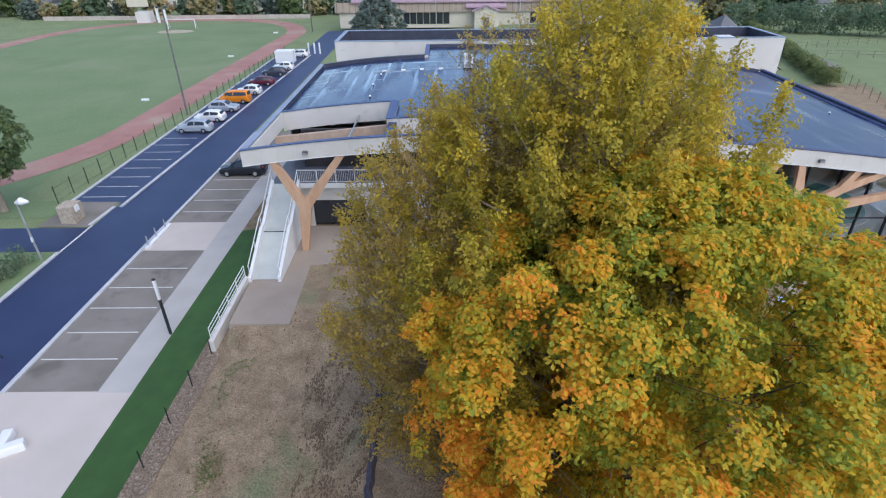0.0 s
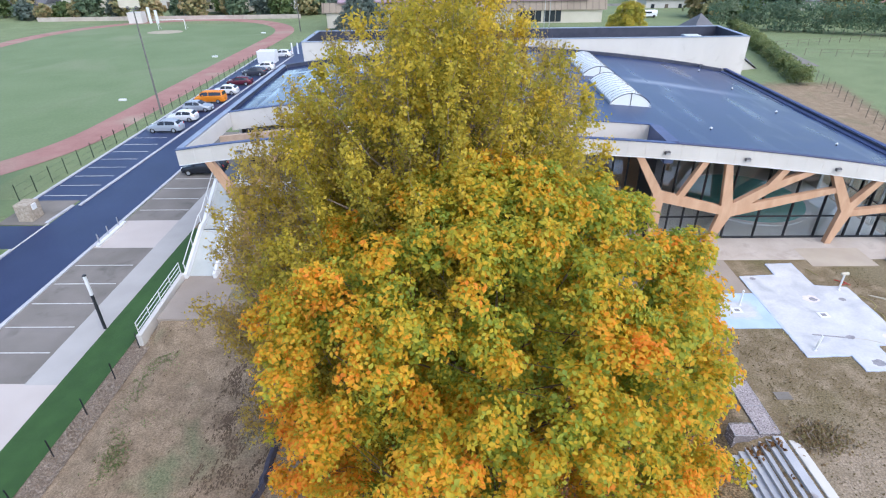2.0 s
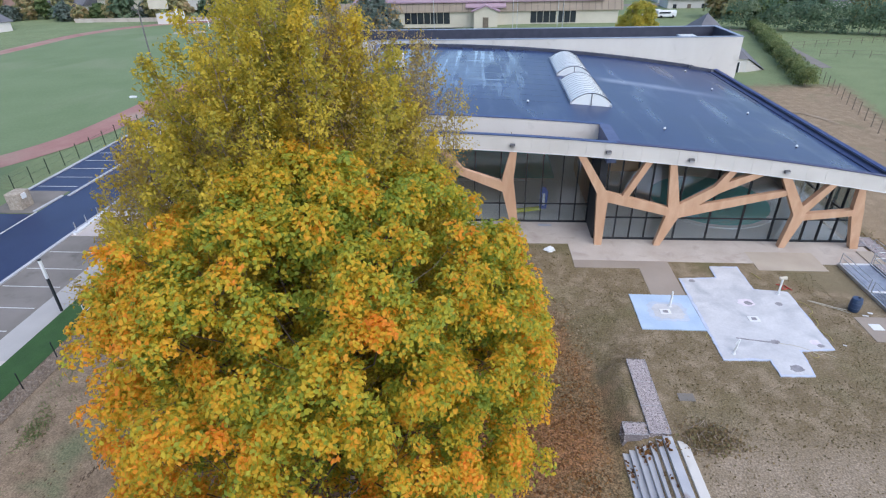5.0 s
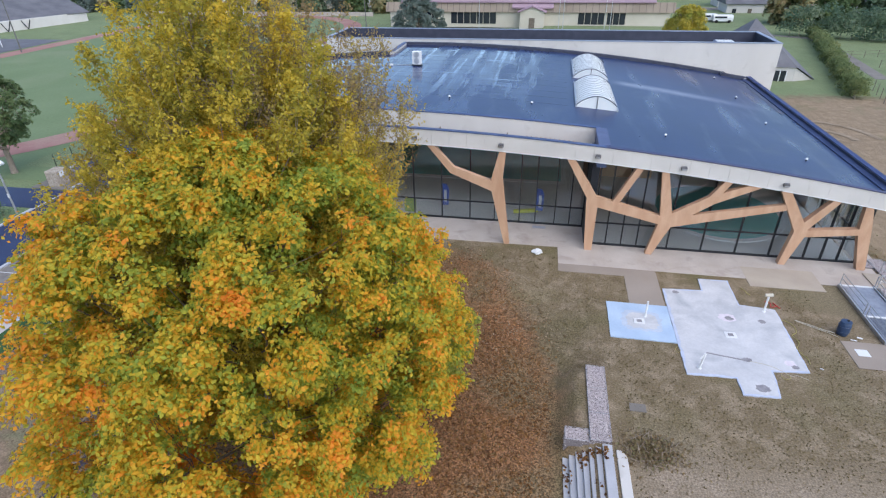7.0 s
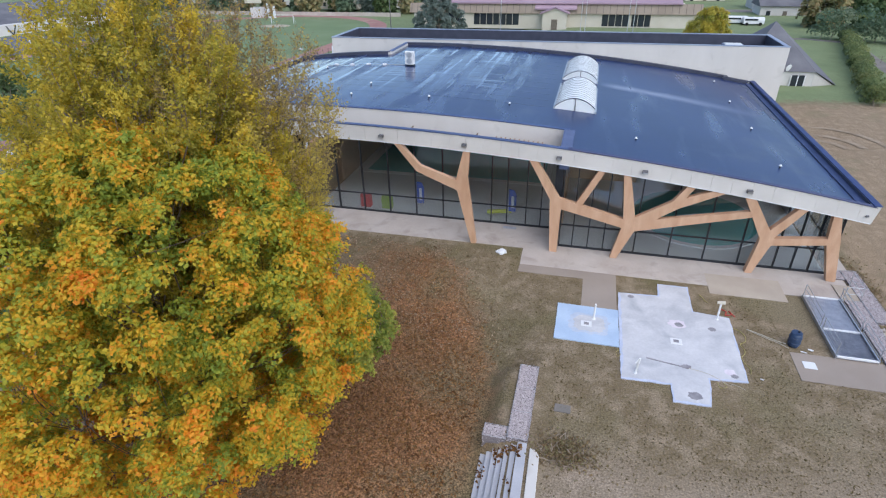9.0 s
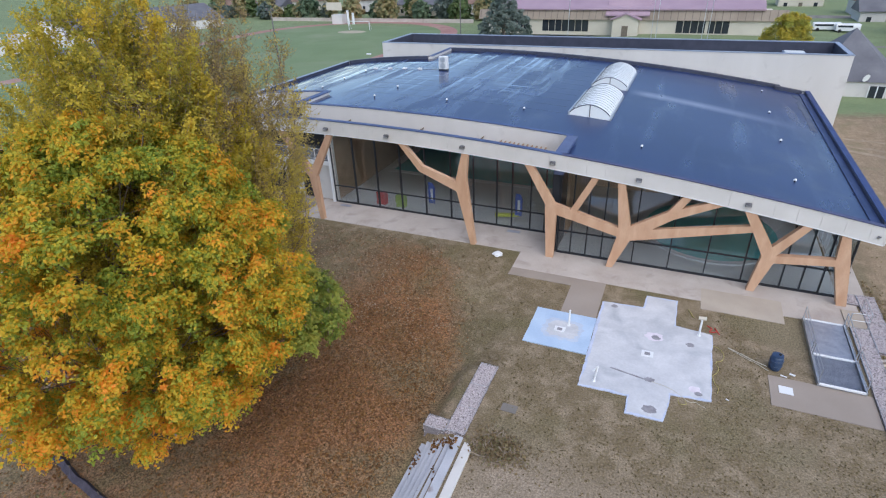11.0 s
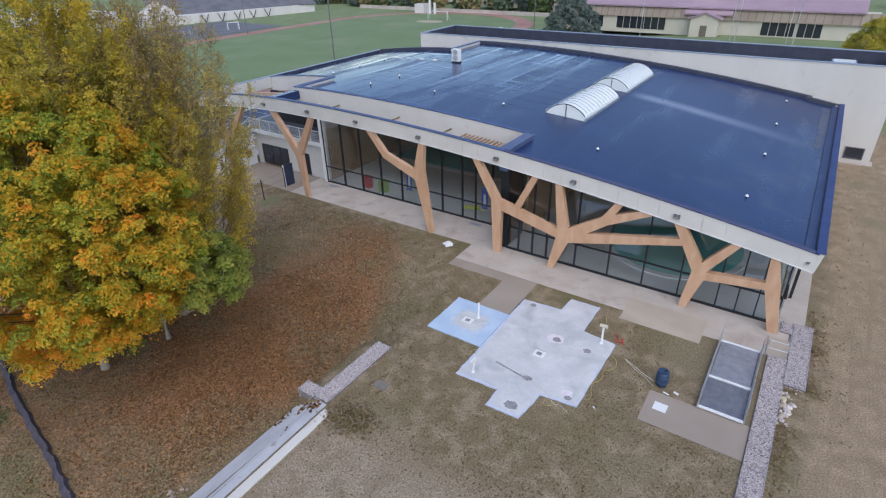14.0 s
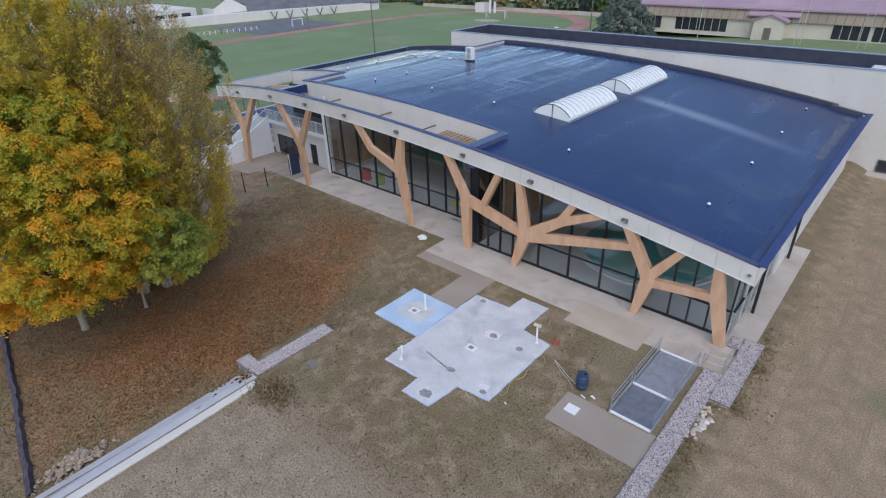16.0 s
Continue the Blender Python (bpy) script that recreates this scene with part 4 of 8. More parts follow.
def tree_column(label, members, y=33.62, thick=0.34):
    """A branching timber column: tapered members (x, z, width) in the plane of the front."""
    s = Shape()
    off = 0.016 * (round(members[0][0][0] * 7) % 5)
    for k, pts in enumerate(members):
        t = thick - 0.007 * (k % 4) + off
        left, right = [], []
        for i, (x, z, w) in enumerate(pts):
            a, b = pts[max(0, i - 1)], pts[min(len(pts) - 1, i + 1)]
            d = Vector((b[0] - a[0], 0, b[1] - a[1])).normalized()
            left.append((x - d.z * w / 2, z + d.x * w / 2))
            right.append((x + d.z * w / 2, z - d.x * w / 2))
        s.wallprism(right + left[::-1], y - t / 2, y + t / 2)
        for x, z, w in pts[:1] if k else []:
            s.wallprism([(x + w * 0.47 * math.cos(a), z + w * 0.47 * math.sin(a)) for a in [6.28318 * q / 16 for q in range(16)]], y - t / 2 + 0.002, y + t / 2 - 0.002)
    part("tree_column", s, M_TIMBER, pool_hall, label)


Y_LABEL = "branching pale larch timber column"
tree_column(Y_LABEL, [[(-10.15, 0, 0.42), (-9.75, 3.4, 0.85), (-9.72, 3.7, 0.5)], [(-9.75, 3.3, 0.72), (-11.5, top(-11.5), 0.42)], [(-9.8, 3.3, 0.72), (-6.9, top(-6.9), 0.4)]])
tree_column(Y_LABEL, [[(-0.05, 0, 0.36), (-0.35, 3.8, 0.75), (-0.3, 4.1, 0.5)], [(-0.35, 3.7, 0.68), (-3.05, top(-3), 0.4)], [(-0.4, 3.7, 0.68), (1.75, top(1.75), 0.42)]])
tree_column(Y_LABEL, [[(13.15, 0, 0.36), (12.35, 4.2, 0.85), (12.3, 5.0, 0.75), (12.62, top(12.6), 0.42)], [(12.4, 4.25, 0.7), (9.2, 5.45, 0.5), (7.65, top(7.6), 0.34)]])
tree_column(Y_LABEL, [[(18.82, 0, 0.5), (18.72, 3.7, 0.78), (18.6, 4.1, 0.6), (17.0, top(17), 0.42)], [(18.7, 3.8, 0.72), (23.5, 2.6, 0.6)], [(20.1, 3.5, 0.42), (21.5, top(21.5), 0.4)]])
tree_column(Y_LABEL, [[(22.85, 0, 0.4), (23.55, 2.3, 0.85), (23.6, 2.7, 0.8), (23.0, top(23), 0.42)], [(23.5, 2.5, 0.8), (26.2, 4.35, 0.6), (28.75, top(28.7), 0.38)], [(26.1, 4.35, 0.5), (26.95, top(26.9), 0.42)], [(23.6, 2.5, 0.75), (30.75, 4.15, 0.4)]])
tree_column(Y_LABEL, [[(31.3, 0, 0.4), (31.78, 2.2, 0.75), (31.75, 2.7, 0.7), (30.25, top(30.2), 0.5)], [(31.7, 2.5, 0.6), (33.4, top(33.4), 0.4)], [(31.8, 2.35, 0.5), (35.3, 2.75, 0.42)]])
tree_column(Y_LABEL, [[(36.1, 0, 0.5), (35.45, 2.8, 0.72), (35.2, top(35.2), 0.42)]])

# spot lamps on the fascia
M_LAMPGREY = material("grey_lamp_casing", (0.1, 0.1, 0.11), (0.14, 0.14, 0.15), 0.5, metal=0.3, scale=0.3, bump=0.02, vary=0.1)
for x in (-9.2, -3.6, 1.6, 6.7, 12.5, 18.7, 24.0, 30.1, 36.6):
    z = roof_z(x) - 0.62
    k = 0.5 if x > 36 else 1.0
    lamp_ = part("spot_lamp", Shape().bar((x, SOUTH - 0.02, z), (x, SOUTH - 0.22 * k, z - 0.05), 0.34 * k, 0.2 * k), M_LAMPGREY, pool_hall, "small dark spot lamp on the fascia", bevel=0.03)
    part("lens", Shape().bar((x, SOUTH - 0.2 * k, z - 0.06), (x, SOUTH - 0.2 * k - 0.035, z - 0.07), 0.26 * k, 0.13 * k), M_STEEL, lamp_)


# glazed fronts
def glazing(posts, y, base, transom, drop=0.0):
    for x0, x1 in zip(posts, posts[1:]):
        top0, top1 = top(x0) - 0.08 - drop, top(x1) - 0.08 - drop
        for za0, za1, zb0, zb1 in ((base + 0.1, base + 0.1, transom - 0.03, transom - 0.03), (transom + 0.03, transom + 0.03, top0, top1)):
            pane = part("pane", Shape().add([(x0 + 0.03, y, za0), (x1 - 0.03, y, za1), (x1 - 0.03, y, zb1), (x0 + 0.03, y, zb0), (x0 + 0.03, y + 0.024, za0), (x1 - 0.03, y + 0.024, za1), (x1 - 0.03, y + 0.024, zb1), (x0 + 0.03, y + 0.024, zb0)],
                                          [(0, 1, 2, 3), (7, 6, 5, 4), (0, 3, 7, 4), (1, 5, 6, 2), (3, 2, 6, 7), (0, 4, 5, 1)]), M_GLASS, pool_hall, "clear window pane")
            pane.visible_shadow = False
        part("transom", Shape().bar((x0, y, transom), (x1, y, transom), 0.12, 0.07), M_DARKMETAL, pool_hall)
        part("sill", Shape().bar((x0, y, base + 0.05), (x1, y, base + 0.05), 0.16, 0.1), M_DARKMETAL, pool_hall)
        part("head", Shape().bar((x0, y, top0), (x1, y, top1), 0.12, 0.12), M_DARKMETAL, pool_hall)
    for x in posts:
        part("mullion", Shape().box(x - 0.035, x + 0.035, y - 0.09, y + 0.11, base, top(x) - drop), M_DARKMETAL, pool_hall)


glazing([-0.9, 1.25, 3.4, 5.6, 7.8, 10.0, 11.9, 13.8, 15.0, 16.45, 17.55, 18.5], 37.0, 0.03, 1.55, 0.85)
part("bulkhead_soffit", arch_strip(-0.95, 18.6, 36.9, 37.42, -1.86, -1.98), M_RENDER, pool_hall)
glazing([19.15, 20.05, 21.1, 22.15, 24.2, 26.45, 28.65, 30.8, 32.95, 34.0, 35.0, 36.1], 34.4, 0.03, 1.75)
part("return_wall", Shape().box(18.55, 19.05, 34.4, 37.1, 0.0, top(18.8)), M_DARKMETAL, pool_hall)
M_PALEFRAME = material("pale_grey_window_frame", (0.4, 0.4, 0.41), (0.5, 0.5, 0.5), 0.5, metal=0.2, scale=0.5, bump=0.02, vary=0.08)
# east side: glazing, posts and white wall
for y0, y1 in zip(spread(34.5, 43.0, 1.7), spread(34.5, 43.0, 1.7)[1:]):
    pane = part("pane", Shape().box(36.2, 36.225, y0 + 0.03, y1 - 0.03, 0.12, top(36.2) - 0.1), M_GLASS, pool_hall, "clear window pane")
    pane.visible_shadow = False
    part("mullion", Shape().box(36.13, 36.3, y1 - 0.035, y1 + 0.035, 0.0, top(36.2)), M_PALEFRAME, pool_hall)
    part("transom", Shape().box(36.15, 36.28, y0, y1, 1.7, 1.77), M_DARKMETAL, pool_hall)
for y in (37.7, 45.75):
    part("post", Shape().box(36.5, 36.66, y, y + 0.16, 0.0, top(36.7)), M_DARKMETAL, pool_hall, "dark square steel post")
part("wall", Shape().box(36.1, 36.4, 43.05, NORTH, -0.95, top(36.3)), M_RENDER, pool_hall)
part("wall", Shape().box(-1.9, 34.4, NORTH - 0.3, NORTH - 0.02, -0.3, 4.6), M_RENDER, pool_hall)
part("wall", Shape().box(WEST + 0.05, WEST + 0.3, 44.5, 60.2, LOW, top(WEST)), M_RENDER, pool_hall)
part("wall", Shape().box(WEST + 0.3, -2.2, 60.2, 60.5, LOW, 6.3), M_RENDER, pool_hall)
part("wall", Shape().box(-2.2, -1.9, 60.5, NORTH, LOW, 7.2), M_RENDER, pool_hall)

M_DECKTOP = material("dark_deck_coating", (0.05, 0.06, 0.085), (0.08, 0.09, 0.12), 0.45, scale=2, fine=15, bump=0.05, vary=0.1)
M_BLUEDOOR = material("dark_blue_door", (0.02, 0.028, 0.06), (0.03, 0.04, 0.085), 0.45, scale=0.6, bump=0.02, vary=0.08)
# west end: raised deck over a low block, stair wall and rails
part("block_wall", Shape().box(-10.9, -1.0, 37.3, 37.6, 2.15, 3.6), M_RENDER, pool_hall, "white rendered band under the deck")
part("block_wall", Shape().box(-10.9, -10.2, 37.3, 37.6, -0.3, 2.15), M_RENDER, pool_hall)
part("block_wall", Shape().box(-6.3, -4.5, 37.3, 37.6, -0.3, 2.15), M_RENDER, pool_hall)
part("block_wall", Shape().box(-3.4, -1.0, 37.3, 37.6, -0.3, 2.15), M_RENDER, pool_hall)
part("block_window", Shape().box(-10.2, -6.3, 37.4, 37.46, 0.2, 2.15), M_DARKGLASS, pool_hall, "dark window under the deck")
for x in (-10.15, -8.9, -7.6, -6.35):
    part("window_bar", Shape().box(x - 0.04, x + 0.04, 37.36, 37.5, 0.1, 2.15), M_DARKMETAL, pool_hall)
part("door", Shape().box(-4.5, -3.4, 37.38, 37.46, 0.03, 2.15), M_DARKMETAL, pool_hall, "dark metal service door")
part("deck", Shape().box(-13.0, -1.0, 37.0, 48.0, 3.4, 3.62), M_DECKTOP, pool_hall, "dark slate-blue deck surface")
part("deck_edge", Shape().box(-10.95, -1.0, 36.9, 36.995, 3.3, 3.66), M_WHITEMETAL, pool_hall, "white metal edge trim of the deck")
# near-black matte sheet carries the shade of the roofed recess behind the deck
part("deck_wall", Shape().box(-11.2, -1.3, 40.4, 40.7, 3.62, 6.6), M_SHADEGLASS, pool_hall, "glazed entrance wall behind the deck, recess shade in its colour")
part("deck_wall", Shape().box(-1.3, -0.95, 37.3, 48.0, -0.2, 7.2), M_RENDER, pool_hall)
part("post", Shape().box(-1.15, -0.75, 37.0, 37.3, 0.0, 7.25), M_RENDER, pool_hall, "white square post")
part("edge_trim", Shape().box(-1.16, -0.95, 36.78, 36.995, 0.02, 6.6), M_WHITEMETAL, pool_hall, "white metal trim at the glass edge")


def railing(p, q, h, name, label, gap=0.13, mat=None, posts=1.4, parent=None):
    """Posts, handrail and thin uprights between p and q."""
    p, q = Vector(p), Vector(q)
    r = parent or thing(name, p, label, "railing")
    mat = mat or M_WHITEMETAL
    n = max(1, round((q - p).length / posts))
    for i in range(n + 1):
        c = p.lerp(q, i / n)
        part("post", Shape().bar(c, c + Vector((0, 0, h)), 0.05), mat, r)
    part("handrail", Shape().bar(p + Vector((0, 0, h)), q + Vector((0, 0, h)), 0.06, 0.05), mat, r)
    if gap:
        s = Shape()
        k = round((q - p).length / gap)
        for i in range(k + 1):
            c = p.lerp(q, i / k)
            s.bar(c + Vector((0, 0, 0.1)), c + Vector((0, 0, h)), 0.018)
        s.bar(p + Vector((0, 0, 0.1)), q + Vector((0, 0, 0.1)), 0.03)
        tagged(part("infill_bars", s, mat, r), kind="stuff")
    else:
        for f in (0.35, 0.65):
            part("rail", Shape().bar(p + Vector((0, 0, h * f)), q + Vector((0, 0, h * f)), 0.035), mat, r)
    return r


railing((-11.0, 37.1, 3.62), (-1.3, 37.1, 3.62), 1.0, "deck_railing", "light grey metal railing along the raised deck")
M_FLIGHT = material("pale_grey_ramp", (0.36, 0.385, 0.38), (0.44, 0.465, 0.46), 0.75, scale=1.5, fine=20, bump=0.04, vary=0.06, stain=((0.38, 0.4, 0.4), 0.8, 0.52, 0.75))
# the ramp stair that climbs to the deck
stair = thing("ramp_stair", (-12, 33, 0), "pale concrete ramp stair climbing to the deck", "stair")
part("flight", Shape().sideprism([(29.7, -0.4), (29.7, 0.05), (33.0, 1.75), (33.6, 1.8), (37.0, 3.62), (37.0, -0.4)], -12.75, -11.05), M_FLIGHT, stair)
part("side_wall", Shape().sideprism([(29.4, -0.3), (29.4, 0.35), (33.0, 2.1), (33.6, 2.15), (37.0, 3.95), (37.0, -0.3)], -11.05, -10.85), M_WHITEMETAL, stair, "white sloping side wall")
part("side_wall", Shape().sideprism([(29.4, -1.4), (29.4, 0.35), (33.0, 2.1), (33.6, 2.15), (37.0, 3.95), (37.0, -1.4)], -12.95, -12.75), M_WHITEMETAL, stair, "white sloping side wall")
part("landing_line", Shape().box(-12.7, -11.1, 33.0, 33.06, 1.75, 1.79), M_DARKMETAL, stair)
for x in (-12.85, -10.95):
    part("handrail", Shape().tube([(x, 29.5, 1.1), (x, 33.0, 2.85), (x, 33.6, 2.9), (x, 37.0, 4.7)], [0.03] * 4, 6), M_WHITEMETAL, stair)
    for y, z in ((29.6, 0.35), (31.3, 1.2), (33.2, 2.1), (35.0, 2.9), (36.9, 3.9)):
        part("post", Shape().bar((x, y, z), (x, y, z + 0.8), 0.04), M_WHITEMETAL, stair)
low_wall = thing("low_wall", (-13.2, 27, -1.3), "low white wall with metal rails beside the slab", "wall", kind="structure")
part("body", Shape().add([(-13.75, 24.2, -1.5), (-13.45, 24.2, -1.5), (-12.95, 29.5, -1.5), (-13.2, 29.5, -1.5), (-13.75, 24.2, -0.55), (-13.45, 24.2, -0.55), (-12.95, 29.5, 0.4), (-13.2, 29.5, 0.4)],
                         [(3, 2, 1, 0), (4, 5, 6, 7), (0, 1, 5, 4), (1, 2, 6, 5), (2, 3, 7, 6), (3, 0, 4, 7)]), M_RENDER, low_wall)
for f in (0.3, 0.58, 0.85):
    part("rail", Shape().bar((-13.6, 24.3, -0.55 + f), (-13.08, 29.4, 0.4 + f), 0.035), M_WHITEMETAL, low_wall)
for k in range(5):
    f = k / 4
    part("post", Shape().bar((-13.6 + 0.52 * f, 24.3 + 5.1 * f, -0.6 + 0.95 * f), (-13.6 + 0.52 * f, 24.3 + 5.1 * f, 0.32 + 0.95 * f), 0.04), M_WHITEMETAL, low_wall)

# inside: floor, pool, inner walls
tagged(part("floor", Shape().prism([(-0.9, 37.1), (19.1, 37.1), (19.1, 34.5), (36.05, 34.5), (36.05, 65.6), (-0.9, 65.6)], -0.25, 0.04), M_TILE), "pale grey tiled pool hall floor", "floor", kind="structure")
pool = thing("swimming_pool", (28.5, 41.5, 0), "round indoor pool with turquoise water and pale rim", "pool")


def disc(cx, cy, rx, ry, z0, z1, n=40):
    return Shape().prism([(cx + rx * math.cos(2 * math.pi * k / n), cy + ry * math.sin(2 * math.pi * k / n)) for k in range(n)], z0, z1)


part("rim", disc(29.0, 41.3, 4.9, 5.2, 0.0, 0.14), M_WHITEMETAL, pool)
part("water", disc(29.0, 41.3, 4.5, 4.8, 0.0, 0.15), M_WATER, pool, "turquoise pool water")
pool2 = thing("swimming_pool", (8, 52, 0), "rectangular lap pool with turquoise water", "pool")
part("rim", Shape().box(-0.2, 17.5, 45, 58, -0.01, 0.1), M_WHITEMETAL, pool2)
part("water", Shape().box(0.3, 17.0, 45.5, 57.5, 0.0, 0.115), M_WATER, pool2, "turquoise pool water")
# brown lining added over the white wall so the interior reads darker
part("lining", Shape().box(-0.93, -0.86, 37.2, 65.6, 0.05, 5.6), M_CEIL, pool_hall, "timber lining added to darken the inner wall face")
tagged(part("wall_inner", Shape().box(19.0, 25.0, 47.5, 47.8, 0, 4.5), M_TIMBER), "timber-clad inner wall", "wall", kind="structure")
tagged(part("wall_inner", Shape().box(19.0, 19.2, 37.5, 47.5, 0, 5.5), M_TIMBER), "timber-clad inner wall", "wall", kind="structure")

# skylights
for y0, y1 in ((43.5, 51.2), (53.9, 61.8)):
    sk = thing("skylight", (19.1, (y0 + y1) / 2, roof_z(19) - 0.3), "barrel-vaulted opal rooflight with grey ribs", "skylight", "rooflights")
    s = Shape()
    arc = [(17.6 + 3.1 * k / 14, roof_z(19) - 0.08 - 0.11 * (k / 14 - 0.5) + 0.72 * math.sin(math.pi * k / 14) ** 0.8) for k in range(15)]
    base_z = [roof_z(17.6) - 0.4, roof_z(20.7) - 0.4]
    vs = [(x, y, z) for y in (y0, y1) for x, z in arc] + [(arc[0][0], y0, base_z[0]), (arc[-1][0], y0, base_z[1]), (arc[0][0], y1, base_z[0]), (arc[-1][0], y1, base_z[1])]
    s.add(vs, [(k, k + 1, 15 + k + 1, 15 + k) for k in range(14)] + [tuple([30] + list(range(14, -1, -1)) + [])[:0] or (30, 31) + tuple(range(14, -1, -1)), (33, 32) + tuple(range(15, 30)), (30, 0, 15, 32), (31, 33, 29, 14)])
    part("vault", s, M_SKYLIGHT, sk)
    part("kerb_frame", Shape().box(17.48, 17.6, y0 - 0.1, y1 + 0.1, roof_z(17.5) - 0.4, roof_z(17.5) - 0.06).box(20.7, 20.82, y0 - 0.1, y1 + 0.1, roof_z(21) - 0.45, roof_z(21) - 0.12), M_STEEL, sk)
    for y in spread(y0, y1, 0.62):
        end_ = y in (y0, y1)
        part("end_frame" if end_ else "rib", Shape().tube([(x, y, z + 0.012) for x, z in arc], [0.035 if end_ else 0.013] * 15, 5), M_DARKCOPE if end_ else M_LAMPGREY, sk)
    for yy in (y0 - 0.02, y1 + 0.02):
        part("end_bar", Shape().bar((19.15, yy, roof_z(19) - 0.3), (19.15, yy, roof_z(19) + 0.62), 0.06), M_LAMPGREY, sk)

# roof vents and a plant box
for x, y in ((1.2, 45.8), (0.95, 41.9), (-6.5, 48.8), (-6.2, 52.6), (7.46, 42.65), (14.05, 42.9), (23.6, 38.4), (32.9, 38.1), (32.85, 46.5), (32.7, 54.7), (32.65, 62.95), (-6.3, 44.6)):
    z = roof_z(x) - 0.33
    v = thing("roof_vent", (x, y, z), "small white roof vent pipe with cap", "roof vent", "roof vents")
    part("pipe", Shape().cyl(x, y, z, z + 0.16, 0.05, sides=8), M_DARKMETAL, v)
    part("cap", Shape().cyl(x, y, z + 0.15, z + 0.25, 0.11, 0.04, 8), M_WHITEMETAL, v)
hp = thing("heat_pump", (2.1, 54.6, roof_z(2) - 0.32), "white air-conditioning unit standing on the roof", "heat pump")
part("case", Shape().box(1.65, 2.55, 54.3, 54.8, roof_z(1) - 0.2, roof_z(1) + 1.05), M_WHITEMETAL, hp, bevel=0.03)
part("fan_grille", Shape().tube([(2.1, 54.3, roof_z(1) + 0.75), (2.1, 54.27, roof_z(1) + 0.75)], [0.28, 0.28], 16), M_STEEL, hp, "grey round fan grille")
part("fan_grille", Shape().tube([(2.1, 54.3, roof_z(1) + 0.15), (2.1, 54.27, roof_z(1) + 0.15)], [0.28, 0.28], 16), M_STEEL, hp, "grey round fan grille")
part("foot", Shape().box(1.6, 2.6, 54.35, 54.75, roof_z(1) - 0.33, roof_z(1) - 0.2), M_DARKMETAL, hp)
part("duct", Shape().bar((1.6, 54.6, roof_z(1) - 0.26), (-7.0, 54.2, roof_z(-7) - 0.26), 0.06, 0.06), M_STEEL, hp)

for x in (-6.0, -4.2, -2.4, -0.6):
    part("pipe_block", Shape().box(x - 0.2, x + 0.2, 54.25, 54.55, roof_z(x) - 0.33, roof_z(x) - 0.2), M_WHITEMETAL, hp, "white support block")

# ---- the taller back block ----
hall = thing("back_block", (13.5, 74, 0), "long white flat-roofed block with deep dark parapet", "building")
BT = 8.35
part("wall", Shape().box(-13.4, 40.8, 69.4, 69.75, LOW, BT - 0.05), M_RENDER, hall)
part("wall", Shape().box(-13.4, 40.8, 78.0, 78.35, LOW, BT - 0.05), M_RENDER, hall)
part("wall", Shape().box(40.45, 40.8, 69.75, 78.0, LOW, BT - 0.05), M_RENDER, hall)
part("wall", Shape().box(-13.4, -13.05, 69.75, 78.0, LOW, BT - 0.05), M_RENDER, hall)
part("roof", Shape().box(-13.05, 40.45, 69.75, 78.0, BT - 1.6, BT - 1.3), M_DARKCOPE, hall)
for a in ((-13.05, 40.45, 69.75, 69.8), (-13.05, 40.45, 77.95, 78.0), (40.4, 40.45, 69.8, 77.95), (-13.05, -13.0, 69.8, 77.95)):
    part("upstand", Shape().box(*a, BT - 1.3, BT - 0.06), M_DARKCOPE, hall)
for a in ((-13.45, 40.85, 69.35, 69.82), (-13.45, 40.85, 77.9, 78.4), (40.38, 40.85, 69.82, 77.9), (-13.45, -12.98, 69.82, 77.9)):
    part("coping", Shape().box(*a, BT - 0.05, BT + 0.02), M_PALECOPE, hall)
part("link", Shape().box(-2.0, 34.2, NORTH, 69.4, LOW, 4.4), M_RENDER, hall)
part("plinth", Shape().box(36.5, 41.0, 68.0, 69.4, -1.2, -0.58), M_CONC, hall, "pale concrete plinth")
win_ = part("window", Shape().box(38.6, 40.05, 69.36, 69.42, -0.45, 0.55), M_DARKGLASS, hall, "small dark wide window")
part("window_frame", Shape().box(38.5, 40.15, 69.33, 69.395, -0.55, -0.45).box(38.5, 40.15, 69.33, 69.395, 0.55, 0.63).box(38.5, 38.6, 69.33, 69.395, -0.45, 0.55).box(40.05, 40.15, 69.33, 69.395, -0.45, 0.55), M_LAMPGREY, win_)
hatch = part("roof_hatch", Shape().box(35.2, 37.4, 74.6, 76.4, BT - 1.3, BT - 0.75), M_PALECOPE, hall, bevel=0.04)
part("hatch_lid", Shape().box(35.35, 37.25, 74.75, 76.25, BT - 0.75, BT - 0.7), M_SKYLIGHT, hatch)


